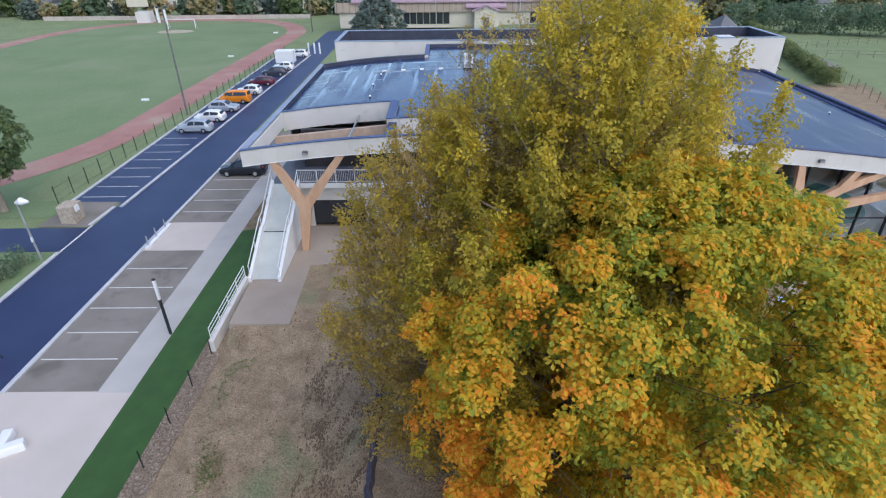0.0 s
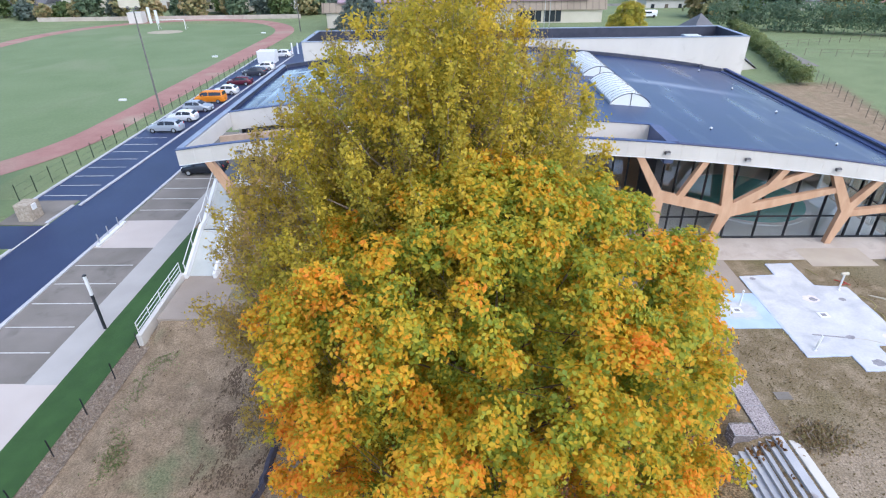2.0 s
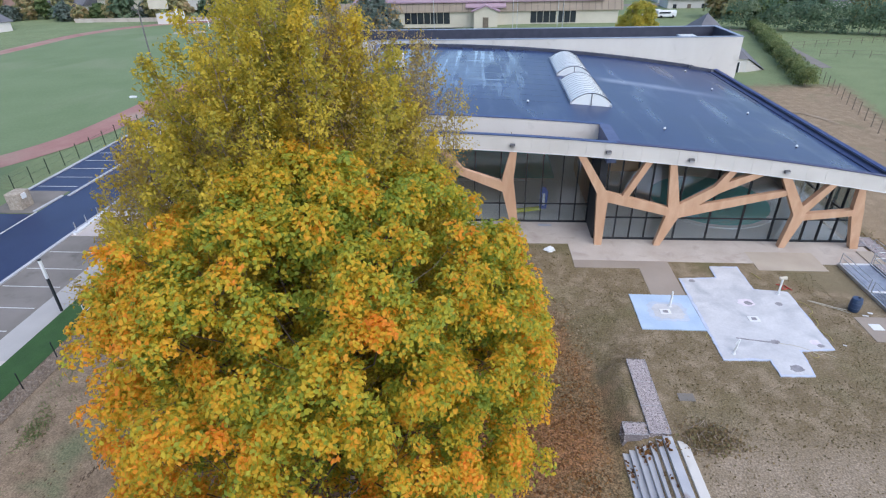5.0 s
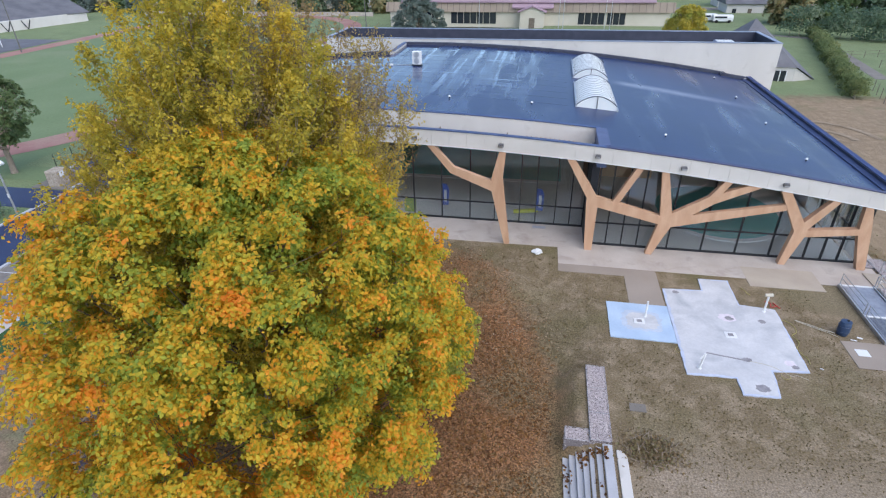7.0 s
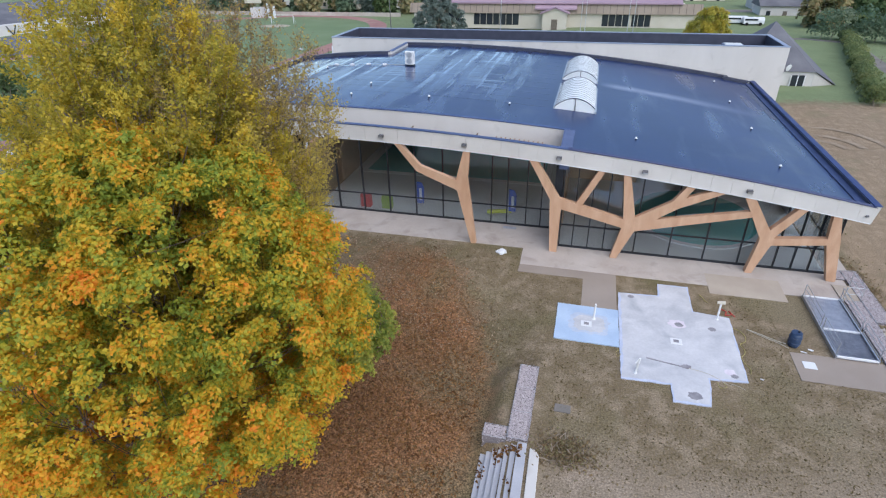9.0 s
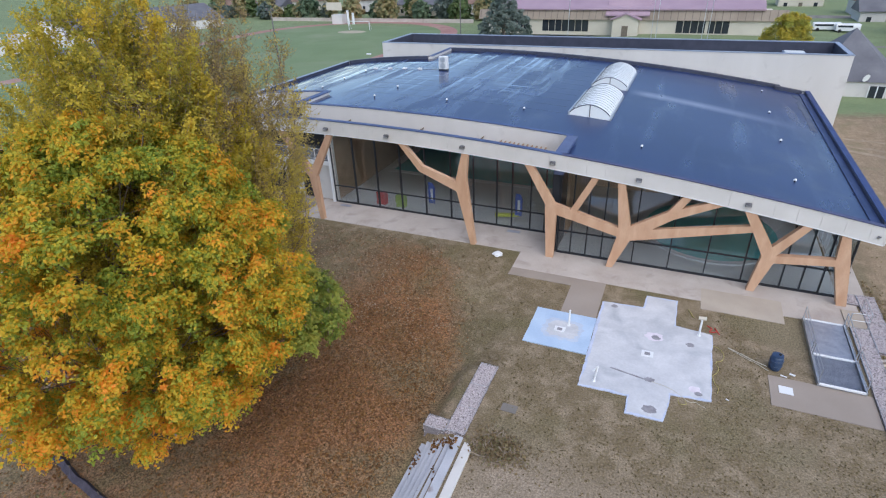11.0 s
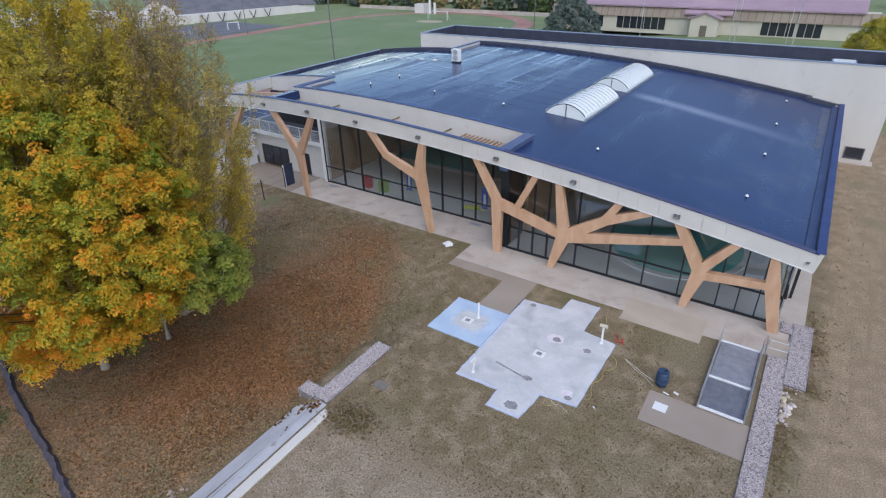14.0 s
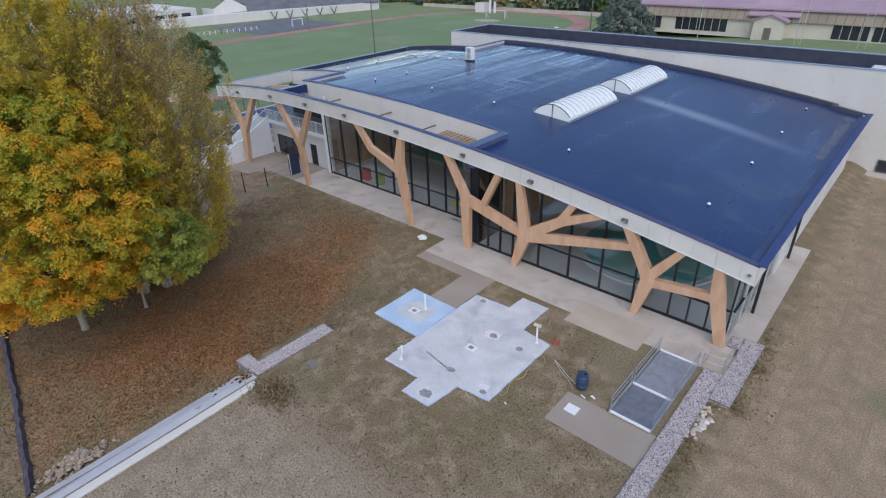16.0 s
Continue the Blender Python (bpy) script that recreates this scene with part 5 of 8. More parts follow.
# ---- trees ----
def leaf_mesh(name, pos, nrm, size, tint, mat, rng, pointed=False):
    """One mesh of folded leaves, three-pointed or lozenge-shaped: pos, nrm (n x 3), size and tint (n)."""
    n = len(pos)
    a = rng.normal(size=(n, 3))
    nrm = nrm / np.linalg.norm(nrm, axis=1, keepdims=True)
    u = np.cross(nrm, a)
    u /= np.linalg.norm(u, axis=1, keepdims=True)
    v = np.cross(nrm, u)
    if pointed:
        shape = np.array([(0, -0.45, 0), (0.55, 0.02, 0.14), (0.17, 0.14, 0.05), (0, 0.62, -0.06), (-0.17, 0.14, 0.05), (-0.55, 0.02, 0.14)])
        corners, sides = np.array([0, 1, 2, 3, 0, 3, 4, 5]), 4
    else:
        shape = np.array([(0, -0.6, -0.02), (0.4, 0.05, 0.1), (0, 0.65, -0.04), (-0.4, 0.05, 0.1)])
        corners, sides = np.array([0, 1, 2, 0, 2, 3]), 3
    k = len(shape)
    co = pos[:, None, :] + size[:, None, None] * (shape[None, :, 0:1] * u[:, None, :] + shape[None, :, 1:2] * v[:, None, :] + shape[None, :, 2:3] * nrm[:, None, :])
    me = bpy.data.meshes.new(name)
    me.vertices.add(n * k)
    me.vertices.foreach_set("co", co.reshape(-1).astype(np.float32))
    idx = (np.arange(n)[:, None] * k + corners[None, :]).reshape(-1)
    me.loops.add(len(idx))
    me.loops.foreach_set("vertex_index", idx.astype(np.int32))
    me.polygons.add(n * 2)
    me.polygons.foreach_set("loop_start", (np.arange(n * 2) * sides).astype(np.int32))
    at = me.attributes.new("tint", "FLOAT", "POINT")
    at.data.foreach_set("value", np.repeat(tint, k).astype(np.float32))
    me.update(calc_edges=True)
    me.materials.append(mat)
    return me


def clump_points(centres, radii, tints, per, rng, flat=0.8):
    """Leaves on the outer and upper side of each clump."""
    P, N, T = [], [], []
    for c, r, t in zip(centres, radii, tints):
        k = max(6, int(per * r * r))
        d = rng.normal(size=(k, 3))
        d[:, 2] = np.abs(d[:, 2]) * 0.9 - 0.25
        d /= np.linalg.norm(d, axis=1, keepdims=True)
        rad = r * (1 - 0.55 * rng.random((k, 1)) ** 2.2)
        p = np.asarray(c)[None, :] + d * rad * np.array([1, 1, flat])[None, :]
        P.append(p)
        N.append(d + rng.normal(size=(k, 3)) * 0.55 + np.array([0, 0, 0.35]))
        T.append(np.full(k, t))
    return np.concatenate(P), np.concatenate(N), np.concatenate(T)


class Patchy:
    """A value v that changes slowly from place to place."""

    def __init__(self, p, seed):
        self.v = noise.noise(Vector(p) * 0.75 + Vector((seed, 0, 0))) * 1.8 + noise.noise(Vector(p) * 2.1) * 0.7


def spray_points(C, R, T, tall, per_lobe, leaves, reach, axis, rng, droop, rim):
    """Leaves in flat little sprays on the outside of each bough: C, R, T are the boughs' middles, radii and tints."""
    P, N, TT = [], [], []
    for c, r, t in zip(C, R, T):
        c = np.asarray(c)
        k = max(5, int(per_lobe * r * r))
        o = np.array([c[0] - axis[0], c[1] - axis[1], 0.0])
        o /= np.linalg.norm(o) + 0.6
        d = rng.normal(size=(k, 3)) + 0.75 * o + np.array([0, 0, 0.35])
        d /= np.linalg.norm(d, axis=1, keepdims=True)
        out = 1.0 - 0.75 * rng.random(k) ** 1.7
        tip = c + d * (r * out)[:, None] * np.array([1, 1, tall])
        up = np.array([0, 0, 1.0]) * (1 - droop) + d * droop + rng.normal(size=(k, 3)) * 0.16
        up /= np.linalg.norm(up, axis=1, keepdims=True)
        side = np.cross(up, d + rng.normal(size=(k, 3)) * 0.05)
        side /= np.linalg.norm(side, axis=1, keepdims=True) + 1e-6
        fwd = np.cross(side, up)
        n = leaves
        a = rng.random((k, n)) * 6.28318
        q = reach * (0.6 + 0.7 * rng.random((k, 1))) * np.sqrt(rng.random((k, n)))
        lobe = 0.75 + 0.25 * np.cos(a * 3 + rng.random((k, 1)) * 6.28)
        u, v = np.cos(a) * q * lobe, np.sin(a) * q * lobe * 0.8
        w = -0.5 * q * q / reach + rng.normal(size=(k, n)) * 0.05 * reach
        p = tip[:, None, :] + fwd[:, None, :] * u[..., None] + side[:, None, :] * v[..., None] + up[:, None, :] * w[..., None]
        p = p + rng.normal(size=p.shape) * (0.1 * reach)
        nn = up[:, None, :] + d[:, None, :] * 0.35 + fwd[:, None, :] * (u / reach * 0.5)[..., None] + rng.normal(size=(k, n, 3)) * 0.42
        # leaves nearer the bough's middle are tinted darker: greener leaf and inner shade together
        tt = t + rim * (out - 0.75)[:, None] + rng.normal(size=(k, 1)) * 0.07 + 0.1 * (u / reach)
        P.append(p.reshape(-1, 3)), N.append(nn.reshape(-1, 3)), TT.append(tt.reshape(-1))
    return np.concatenate(P), np.concatenate(N), np.concatenate(TT)


def limb(s, p, q, r0, r1, rng, bend=0.12, seg=4, sides=5):
    p, q = np.asarray(p, float), np.asarray(q, float)
    length = np.linalg.norm(q - p)
    off = rng.normal(size=3) * bend * length
    pts = []
    for i in range(seg + 1):
        f = i / seg
        pts.append(tuple(p + (q - p) * f + off * math.sin(math.pi * f) + np.array([0, 0, -0.08 * length * math.sin(math.pi * f)])))
    s.tube(pts, [r0 + (r1 - r0) * i / seg for i in range(seg + 1)], sides, cap=False)


def boughs(base, low_z, top_z, profile, count, bough_r, rng, tint, tall, inner, seed):
    """Middles, radii and tints of the leafy boughs that make up a crown."""
    bx, by, bz = base
    hs = np.linspace(0, 1, 60)
    rad = np.interp(hs, [p[0] for p in profile], [p[1] for p in profile])
    slope = np.hypot(np.gradient(rad), (top_z - low_z) / 59)
    cum = np.cumsum((rad + 0.3) * slope)
    cum /= cum[-1]
    C, R, T = [], [], []
    for i in range(count):
        h = float(np.interp((i + rng.random()) / count, cum, hs))
        a = i * 2.39996 + rng.normal() * 0.25
        r = bough_r * (0.7 + 0.6 * rng.random()) * (1.0 if h < 0.85 else 0.75)
        q = Vector((math.cos(a) * 1.3 + seed, math.sin(a) * 1.3, h * 3.5))
        rr = float(np.interp(h, hs, rad)) * (1 + 0.16 * noise.noise(q) + 0.07 * rng.normal()) - r * 0.8
        if rng.random() < inner:
            rr *= 0.3 + 0.5 * rng.random()
        rr = max(0.0, rr)
        c = (bx + math.cos(a) * rr, by + math.sin(a) * rr, low_z + (top_z - low_z) * h - r * 0.6 * tall)
        C.append(c), R.append(r), T.append(tint(*c, Patchy(c, seed)))
    return C, R, T


def wood(t, base, foot, low_z, top_z, trunk_r, stems):
    """Trunk of one or several stems that part near the ground."""
    bx, by, bz = base
    fx, fy = foot
    trunk = Shape()
    for i in range(stems):
        a = 6.28318 * i / stems + 0.7
        ox, oy = (0.0, 0.0) if stems == 1 else (math.cos(a), math.sin(a))
        f = 1.0 if stems == 1 else 0.62
        mid, high = low_z + (top_z - low_z) * 0.3, low_z + (top_z - low_z) * 0.7
        trunk.tube([(fx + ox * 0.1, fy + oy * 0.1, bz - 0.3), (fx + ox * 0.15, fy + oy * 0.15, bz + 0.25), (fx + 0.05 + ox * 0.4, fy + oy * 0.4, bz + 1.5),
                    (bx + ox * 0.9, by + oy * 0.9, mid), (bx + ox * 1.4, by + oy * 1.4, high)],
                   [trunk_r * 1.6 * f, trunk_r * 1.15 * f, trunk_r * f, trunk_r * 0.5 * f, 0.025], 9)
    part("trunk", trunk, M_BARK, t, smooth=True)


def plume_tree(name, label, base, foot, top_z, low_z, profile, count, length, width, twigs, leaves, size, mat, seed, tint, stems=4, trunk_r=0.2, squash=(1, 1), spread_out=0.4, inner=0.22, rim=0.5, rise=0.3, bare=None, sticks=8, offset=(0, 0), bark=None):
    """A fan-shaped tree: upright feathery plumes, each a rod with rising twigs set with small leaves.
    profile: radius by share of the crown's height; bare(h): share of a plume's leaves that have fallen."""
    rng = np.random.default_rng(seed)
    bx, by, bz = base
    t = thing(name, (*foot, bz), label, "tree")
    wood(t, base, foot, low_z, top_z, trunk_r, stems)
    hs = np.linspace(0, 1, 60)
    rad = np.interp(hs, [p[0] for p in profile], [p[1] for p in profile])
    cum = np.cumsum((rad + 0.3) * np.hypot(np.gradient(rad), (top_z - low_z) / 59))
    cum /= cum[-1]
    rods = Shape()
    P, N, T = [], [], []
    for i in range(count):
        h = float(np.interp((i + rng.random()) / count, cum, hs))
        a = i * 2.39996 + rng.normal() * 0.3
        rr = float(np.interp(h, hs, rad)) * (1 + 0.2 * noise.noise(Vector((math.cos(a) * 1.5 + seed, math.sin(a) * 1.5, h * 4))) + 0.06 * rng.normal())
        if rng.random() < inner:
            rr *= 0.25 + 0.55 * rng.random()
        out = np.array([math.cos(a) * squash[0], math.sin(a) * squash[1], 0.0])
        tip = np.array([bx + offset[0] * h, by + offset[1] * h, low_z + (top_z - low_z) * h]) + out * rr
        L = min(length * (0.75 + 0.5 * rng.random()), 1.3 + (tip[2] - low_z) * 0.9)
        lean = spread_out * (1.25 - 0.8 * h) + 0.06 * rng.normal()
        d = np.array([0, 0, 1.0]) + out * lean * min(1.0, rr / 1.5) + np.array([rng.normal() * 0.08, rng.normal() * 0.08, 0])
        d /= np.linalg.norm(d)
        root = tip - d * L
        w = width * (0.75 + 0.5 * rng.random()) * min(1.0, L / length + 0.25)
        u = np.cross(d, [0.3, 1, 0.1])
        u /= np.linalg.norm(u)
        v = np.cross(d, u)
        hold = np.array([foot[0] + (bx - foot[0]) * 0.6 + out[0] * rr * 0.25, foot[1] + (by - foot[1]) * 0.6 + out[1] * rr * 0.25, max(bz + 1.0, root[2] - 1.8)])
        limb(rods, hold, root + d * L * 0.2, 0.045, 0.03, rng, 0.05, 3, 4)
        limb(rods, root + d * L * 0.2, tip - d * L * 0.06, 0.024, 0.005, rng, 0.02, 4, 3)
        k = int(twigs * (0.6 + 0.4 * L / length))
        f = rng.random(k) ** 0.85 * 0.97 + 0.03
        wide = w * np.sin(np.pi * np.clip(f, 0.02, 0.97) ** 1.25) ** 0.7 + 0.05
        g = rng.random(k) * 6.28318
        side = np.cos(g)[:, None] * u + np.sin(g)[:, None] * v
        share = np.sqrt(0.12 + 0.88 * rng.random(k))
        start = root + d * (L * np.maximum(0.0, f - 0.14))[:, None] + side * 0.04
        end = root + d * (L * f + 0.1)[:, None] + side * (wide * share)[:, None]
        for q in range(min(sticks, k)):
            limb(rods, start[q], end[q] + (end[q] - start[q]) * 0.25, 0.009, 0.004, rng, 0.04, 2, 3)
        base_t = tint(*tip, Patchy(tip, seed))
        # inner and low twigs run greener and darker, leaf turning and plume shade in one tint
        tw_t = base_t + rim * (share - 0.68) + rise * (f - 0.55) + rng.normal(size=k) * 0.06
        n = leaves
        e = 0.2 + 0.85 * rng.random((k, n))
        p = start[:, None, :] + (end - start)[:, None, :] * e[..., None] + rng.normal(size=(k, n, 3)) * 0.075
        nn = side[:, None, :] * 0.7 + np.array([0, 0, 0.75]) + rng.normal(size=(k, n, 3)) * 0.55
        tt = tw_t[:, None] + rng.normal(size=(k, n)) * 0.05
        keep = np.ones((k, n), bool)
        if bare is not None:
            keep = rng.random((k, n)) > bare((p[..., 2] - low_z) / (top_z - low_z))
        P.append(p[keep]), N.append(nn[keep]), T.append(tt[keep])
    tagged(part("branchwork", rods, bark or M_TWIG, t, smooth=True), kind="stuff")
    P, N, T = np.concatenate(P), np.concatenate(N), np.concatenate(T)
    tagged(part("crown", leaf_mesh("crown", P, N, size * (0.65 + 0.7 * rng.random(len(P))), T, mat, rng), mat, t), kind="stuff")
    return t


def lobed_tree(name, label, base, foot, top_z, low_z, profile, lobes, lobe_r, subs, sub_r, sprays, leaves, reach, size, mat, seed, tint, trunk_r=0.2, squash=(1, 1), rim=0.5, inner=0.15):
    """A broad crown of bulging lobes with dark clefts between; each lobe carries small leafy boughs on its outer and upper side."""
    rng = np.random.default_rng(seed)
    bx, by, bz = base
    t = thing(name, (*foot, bz), label, "tree")
    wood(t, base, foot, low_z, top_z, trunk_r, 1)
    hs = np.linspace(0, 1, 60)
    rad = np.interp(hs, [p[0] for p in profile], [p[1] for p in profile])
    cum = np.cumsum((rad + 0.3) * np.hypot(np.gradient(rad), (top_z - low_z) / 59))
    cum /= cum[-1]
    s = Shape()
    P, N, T, mains = [], [], [], []
    for i in range(lobes):
        h = float(np.interp((i + rng.random()) / lobes, cum, hs))
        a = i * 2.39996 + rng.normal() * 0.2
        r = lobe_r * (0.7 + 0.6 * rng.random()) * (1.0 if h < 0.8 else 0.75)
        rr = float(np.interp(h, hs, rad)) * (1 + 0.08 * noise.noise(Vector((math.cos(a) * 1.4 + seed, math.sin(a) * 1.4, h * 3.5))) + 0.04 * rng.normal()) - r * 0.85
        deep = rng.random() < inner
        if deep:
            rr *= 0.3 + 0.45 * rng.random()
        rr = max(0.0, rr)
        c = np.array([bx + math.cos(a) * rr * squash[0], by + math.sin(a) * rr * squash[1], low_z + (top_z - low_z) * h - r * 0.5])
        o = np.array([c[0] - bx, c[1] - by, 0.0])
        o /= np.linalg.norm(o) + 0.6
        if i % 8 == 0:
            z0 = max(bz + 1.8, bz + (c[2] - bz) * 0.6)
            f = min(1.0, (z0 - bz) / 5.0)
            limb(s, (foot[0] + (bx - foot[0]) * f, foot[1] + (by - foot[1]) * f, z0), c, 0.038, 0.016, rng, 0.06)
            mains.append(c)
        else:
            near = mains[int(np.argmin([np.linalg.norm(m - c) for m in mains]))]
            limb(s, near + (np.array([bx, by, near[2] - 0.8]) - near) * 0.3, c, 0.013, 0.007, rng, 0.08)
        # deep lobes get a darker tint, crown shade put into leaf colour
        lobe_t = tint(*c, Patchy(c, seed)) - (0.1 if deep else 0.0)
        for j in range(subs):
            d = rng.normal(size=3) + 0.85 * o + np.array([0, 0, 0.45])
            d /= np.linalg.norm(d)
            b = c + d * r * (0.35 + 0.95 * rng.random()) * np.array([1, 1, 0.8])
            if j % 2 == 0:
                limb(s, c, b, 0.008, 0.004, rng, 0.08, 2, 3)
            br = sub_r * (0.7 + 0.6 * rng.random())
            # inner and lower boughs stay greener: late turning plus shade within the tint
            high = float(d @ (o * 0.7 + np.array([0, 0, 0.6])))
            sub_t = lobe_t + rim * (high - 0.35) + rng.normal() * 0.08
            k = max(4, int(sprays * (br / sub_r) ** 2))
            e = rng.normal(size=(k, 3)) + 0.7 * d + np.array([0, 0, 0.3])
            e /= np.linalg.norm(e, axis=1, keepdims=True)
            tip = b + e * (br * (1 - 0.6 * rng.random(k) ** 1.6))[:, None] * np.array([1, 1, 0.8])
            up = np.array([0, -0.1, 0.8]) + e * 0.5 + rng.normal(size=(k, 3)) * 0.2
            up /= np.linalg.norm(up, axis=1, keepdims=True)
            side = np.cross(up, e + rng.normal(size=(k, 3)) * 0.1)
            side /= np.linalg.norm(side, axis=1, keepdims=True) + 1e-6
            fwd = np.cross(side, up)
            n = leaves
            g = rng.random((k, n)) * 6.28318
            q = reach * (0.6 + 0.7 * rng.random((k, 1))) * np.sqrt(rng.random((k, n)))
            x, y = np.cos(g) * q, np.sin(g) * q
            z = -0.55 * q * q / reach + rng.normal(size=(k, n)) * 0.12 * reach
            p = tip[:, None, :] + fwd[:, None, :] * x[..., None] + side[:, None, :] * y[..., None] + up[:, None, :] * z[..., None]
            nn = up[:, None, :] + e[:, None, :] * 0.3 + fwd[:, None, :] * (x / reach * 0.6)[..., None] + side[:, None, :] * (y / reach * 0.4)[..., None] + rng.normal(size=(k, n, 3)) * 0.5
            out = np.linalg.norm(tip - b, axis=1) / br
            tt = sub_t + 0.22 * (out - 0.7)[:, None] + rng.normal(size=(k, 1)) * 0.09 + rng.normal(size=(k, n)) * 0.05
            P.append(p.reshape(-1, 3)), N.append(nn.reshape(-1, 3)), T.append(tt.reshape(-1))
    tagged(part("branchwork", s, M_DARKTWIG, t, smooth=True), kind="stuff")
    P, N, T = np.concatenate(P), np.concatenate(N), np.concatenate(T)
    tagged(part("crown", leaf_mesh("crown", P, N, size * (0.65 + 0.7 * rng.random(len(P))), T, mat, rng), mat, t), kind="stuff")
    return t


def broad_tree(name, label, base, top_z, low_z, profile, count, bough_r, per, leaves, size, mat, seed, tint, trunk_r=0.28, twigs=6, inner=0.2, tall=0.8, reach=0.42, droop=0.45, rim=0.5, pointed=False, foot=None):
    """A tree with a crown of leafy boughs on limbs. profile: radius by share of the crown's height; tint(x, y, z, patch): 0 to 1."""
    rng = np.random.default_rng(seed)
    bx, by, bz = base
    t = thing(name, (*(foot or base[:2]), bz), label, "tree")
    C, R, T = boughs(base, low_z, top_z, profile, count, bough_r, rng, tint, tall, inner, seed)
    fx, fy = foot or (bx, by)
    mid = low_z + (top_z - low_z) * 0.35
    wood(t, base, (fx, fy), low_z, top_z, trunk_r, 1)
    s = Shape()
    mains = np.array(C[::5])
    for i, (c, r) in enumerate(zip(C, R)):
        if i % 5 == 0:
            z0 = max(bz + 1.6, bz + (c[2] - bz) * (0.55 if tall < 1 else 0.4))
            f = (z0 - bz) / (mid - bz) if z0 < mid else 1.0
            limb(s, (fx + (bx - fx) * f + (c[0] - bx) * 0.06, fy + (by - fy) * f + (c[1] - by) * 0.06, z0), c, 0.06 * trunk_r / 0.28, 0.02, rng, 0.06)
        else:
            near = mains[np.argmin(np.linalg.norm(mains - np.array(c), axis=1))]
            limb(s, near + (np.array([bx, by, near[2] - 1.0]) - near) * 0.25, c, 0.025 * trunk_r / 0.28, 0.012, rng, 0.1)
        o = np.array([c[0] - bx, c[1] - by, 0.0])
        o /= np.linalg.norm(o) + 0.5
        for _ in range(twigs):
            d = rng.normal(size=3) * (0.8 if tall < 1 else 0.3) + o * 0.5 + np.array([0, 0, 0.5 if tall < 1 else 1.0])
            limb(s, np.asarray(c) - np.array([0, 0, r * 0.5 * tall]), np.asarray(c) + d / np.linalg.norm(d) * r * (0.95 if tall < 1 else tall * (0.8 + 0.5 * rng.random())), 0.016, 0.006, rng, 0.06, 3, 3)
    tagged(part("branchwork", s, M_TWIG, t, smooth=True), kind="stuff")
    P, N, TT = spray_points(C, R, T, tall, per, leaves, reach, (bx, by), rng, droop, rim)
    tagged(part("crown", leaf_mesh("crown", P, N, size * (0.7 + 0.6 * rng.random(len(P))), TT, mat, rng, pointed), mat, t), kind="stuff")
    return t


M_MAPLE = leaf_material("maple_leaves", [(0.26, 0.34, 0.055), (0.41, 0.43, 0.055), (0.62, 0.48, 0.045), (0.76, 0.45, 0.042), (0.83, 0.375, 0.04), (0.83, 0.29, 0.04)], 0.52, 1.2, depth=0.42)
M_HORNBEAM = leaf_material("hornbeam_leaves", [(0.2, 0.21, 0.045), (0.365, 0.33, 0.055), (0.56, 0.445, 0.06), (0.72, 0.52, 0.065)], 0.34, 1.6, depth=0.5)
M_BROWNLEAF = leaf_material("brown_hornbeam_leaves", [(0.36, 0.24, 0.11), (0.42, 0.3, 0.09), (0.5, 0.37, 0.07), (0.58, 0.45, 0.06)], 0.4, 2.0)
M_OLIVELEAF = leaf_material("olive_hornbeam_leaves", [(0.36, 0.26, 0.13), (0.48, 0.37, 0.12), (0.58, 0.455, 0.1), (0.7, 0.545, 0.08)], 0.4, 2.0)
M_GREENLEAF = leaf_material("dark_green_leaves", [(0.09, 0.15, 0.07), (0.14, 0.21, 0.085), (0.21, 0.26, 0.11)], 0.5, 2.0)
M_HEDGE = leaf_material("hedge_leaves", [(0.12, 0.19, 0.125), (0.17, 0.25, 0.155), (0.25, 0.3, 0.19)], 0.5, 3.0)
# far autumn leaves and cedar: distance haze put into paler, bluer colours
M_AUTUMN = leaf_material("hazed_far_autumn_leaves", [(0.22, 0.27, 0.16), (0.33, 0.34, 0.18), (0.46, 0.39, 0.2), (0.48, 0.35, 0.22)], 0.4, 6.0)
M_CEDAR = leaf_material("hazed_cedar_needles", [(0.13, 0.18, 0.16), (0.18, 0.23, 0.2), (0.24, 0.29, 0.26)], 0.5, 2.0)

M_SAPLING = leaf_material("green_maple_leaves", [(0.18, 0.26, 0.055), (0.29, 0.35, 0.07), (0.43, 0.41, 0.08), (0.58, 0.47, 0.08)], 0.4, 1.2)
M_HEDGELIGHT = leaf_material("light_hedge_leaves", [(0.13, 0.18, 0.08), (0.2, 0.25, 0.1), (0.3, 0.31, 0.13)], 0.5, 3.0)
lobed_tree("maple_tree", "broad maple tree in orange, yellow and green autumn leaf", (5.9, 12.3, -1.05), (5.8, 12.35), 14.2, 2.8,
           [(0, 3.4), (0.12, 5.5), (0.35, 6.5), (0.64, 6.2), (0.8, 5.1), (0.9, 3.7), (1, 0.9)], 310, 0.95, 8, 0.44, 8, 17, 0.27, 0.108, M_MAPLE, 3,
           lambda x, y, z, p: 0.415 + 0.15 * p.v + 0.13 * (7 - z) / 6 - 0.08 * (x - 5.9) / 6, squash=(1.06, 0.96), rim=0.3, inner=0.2)
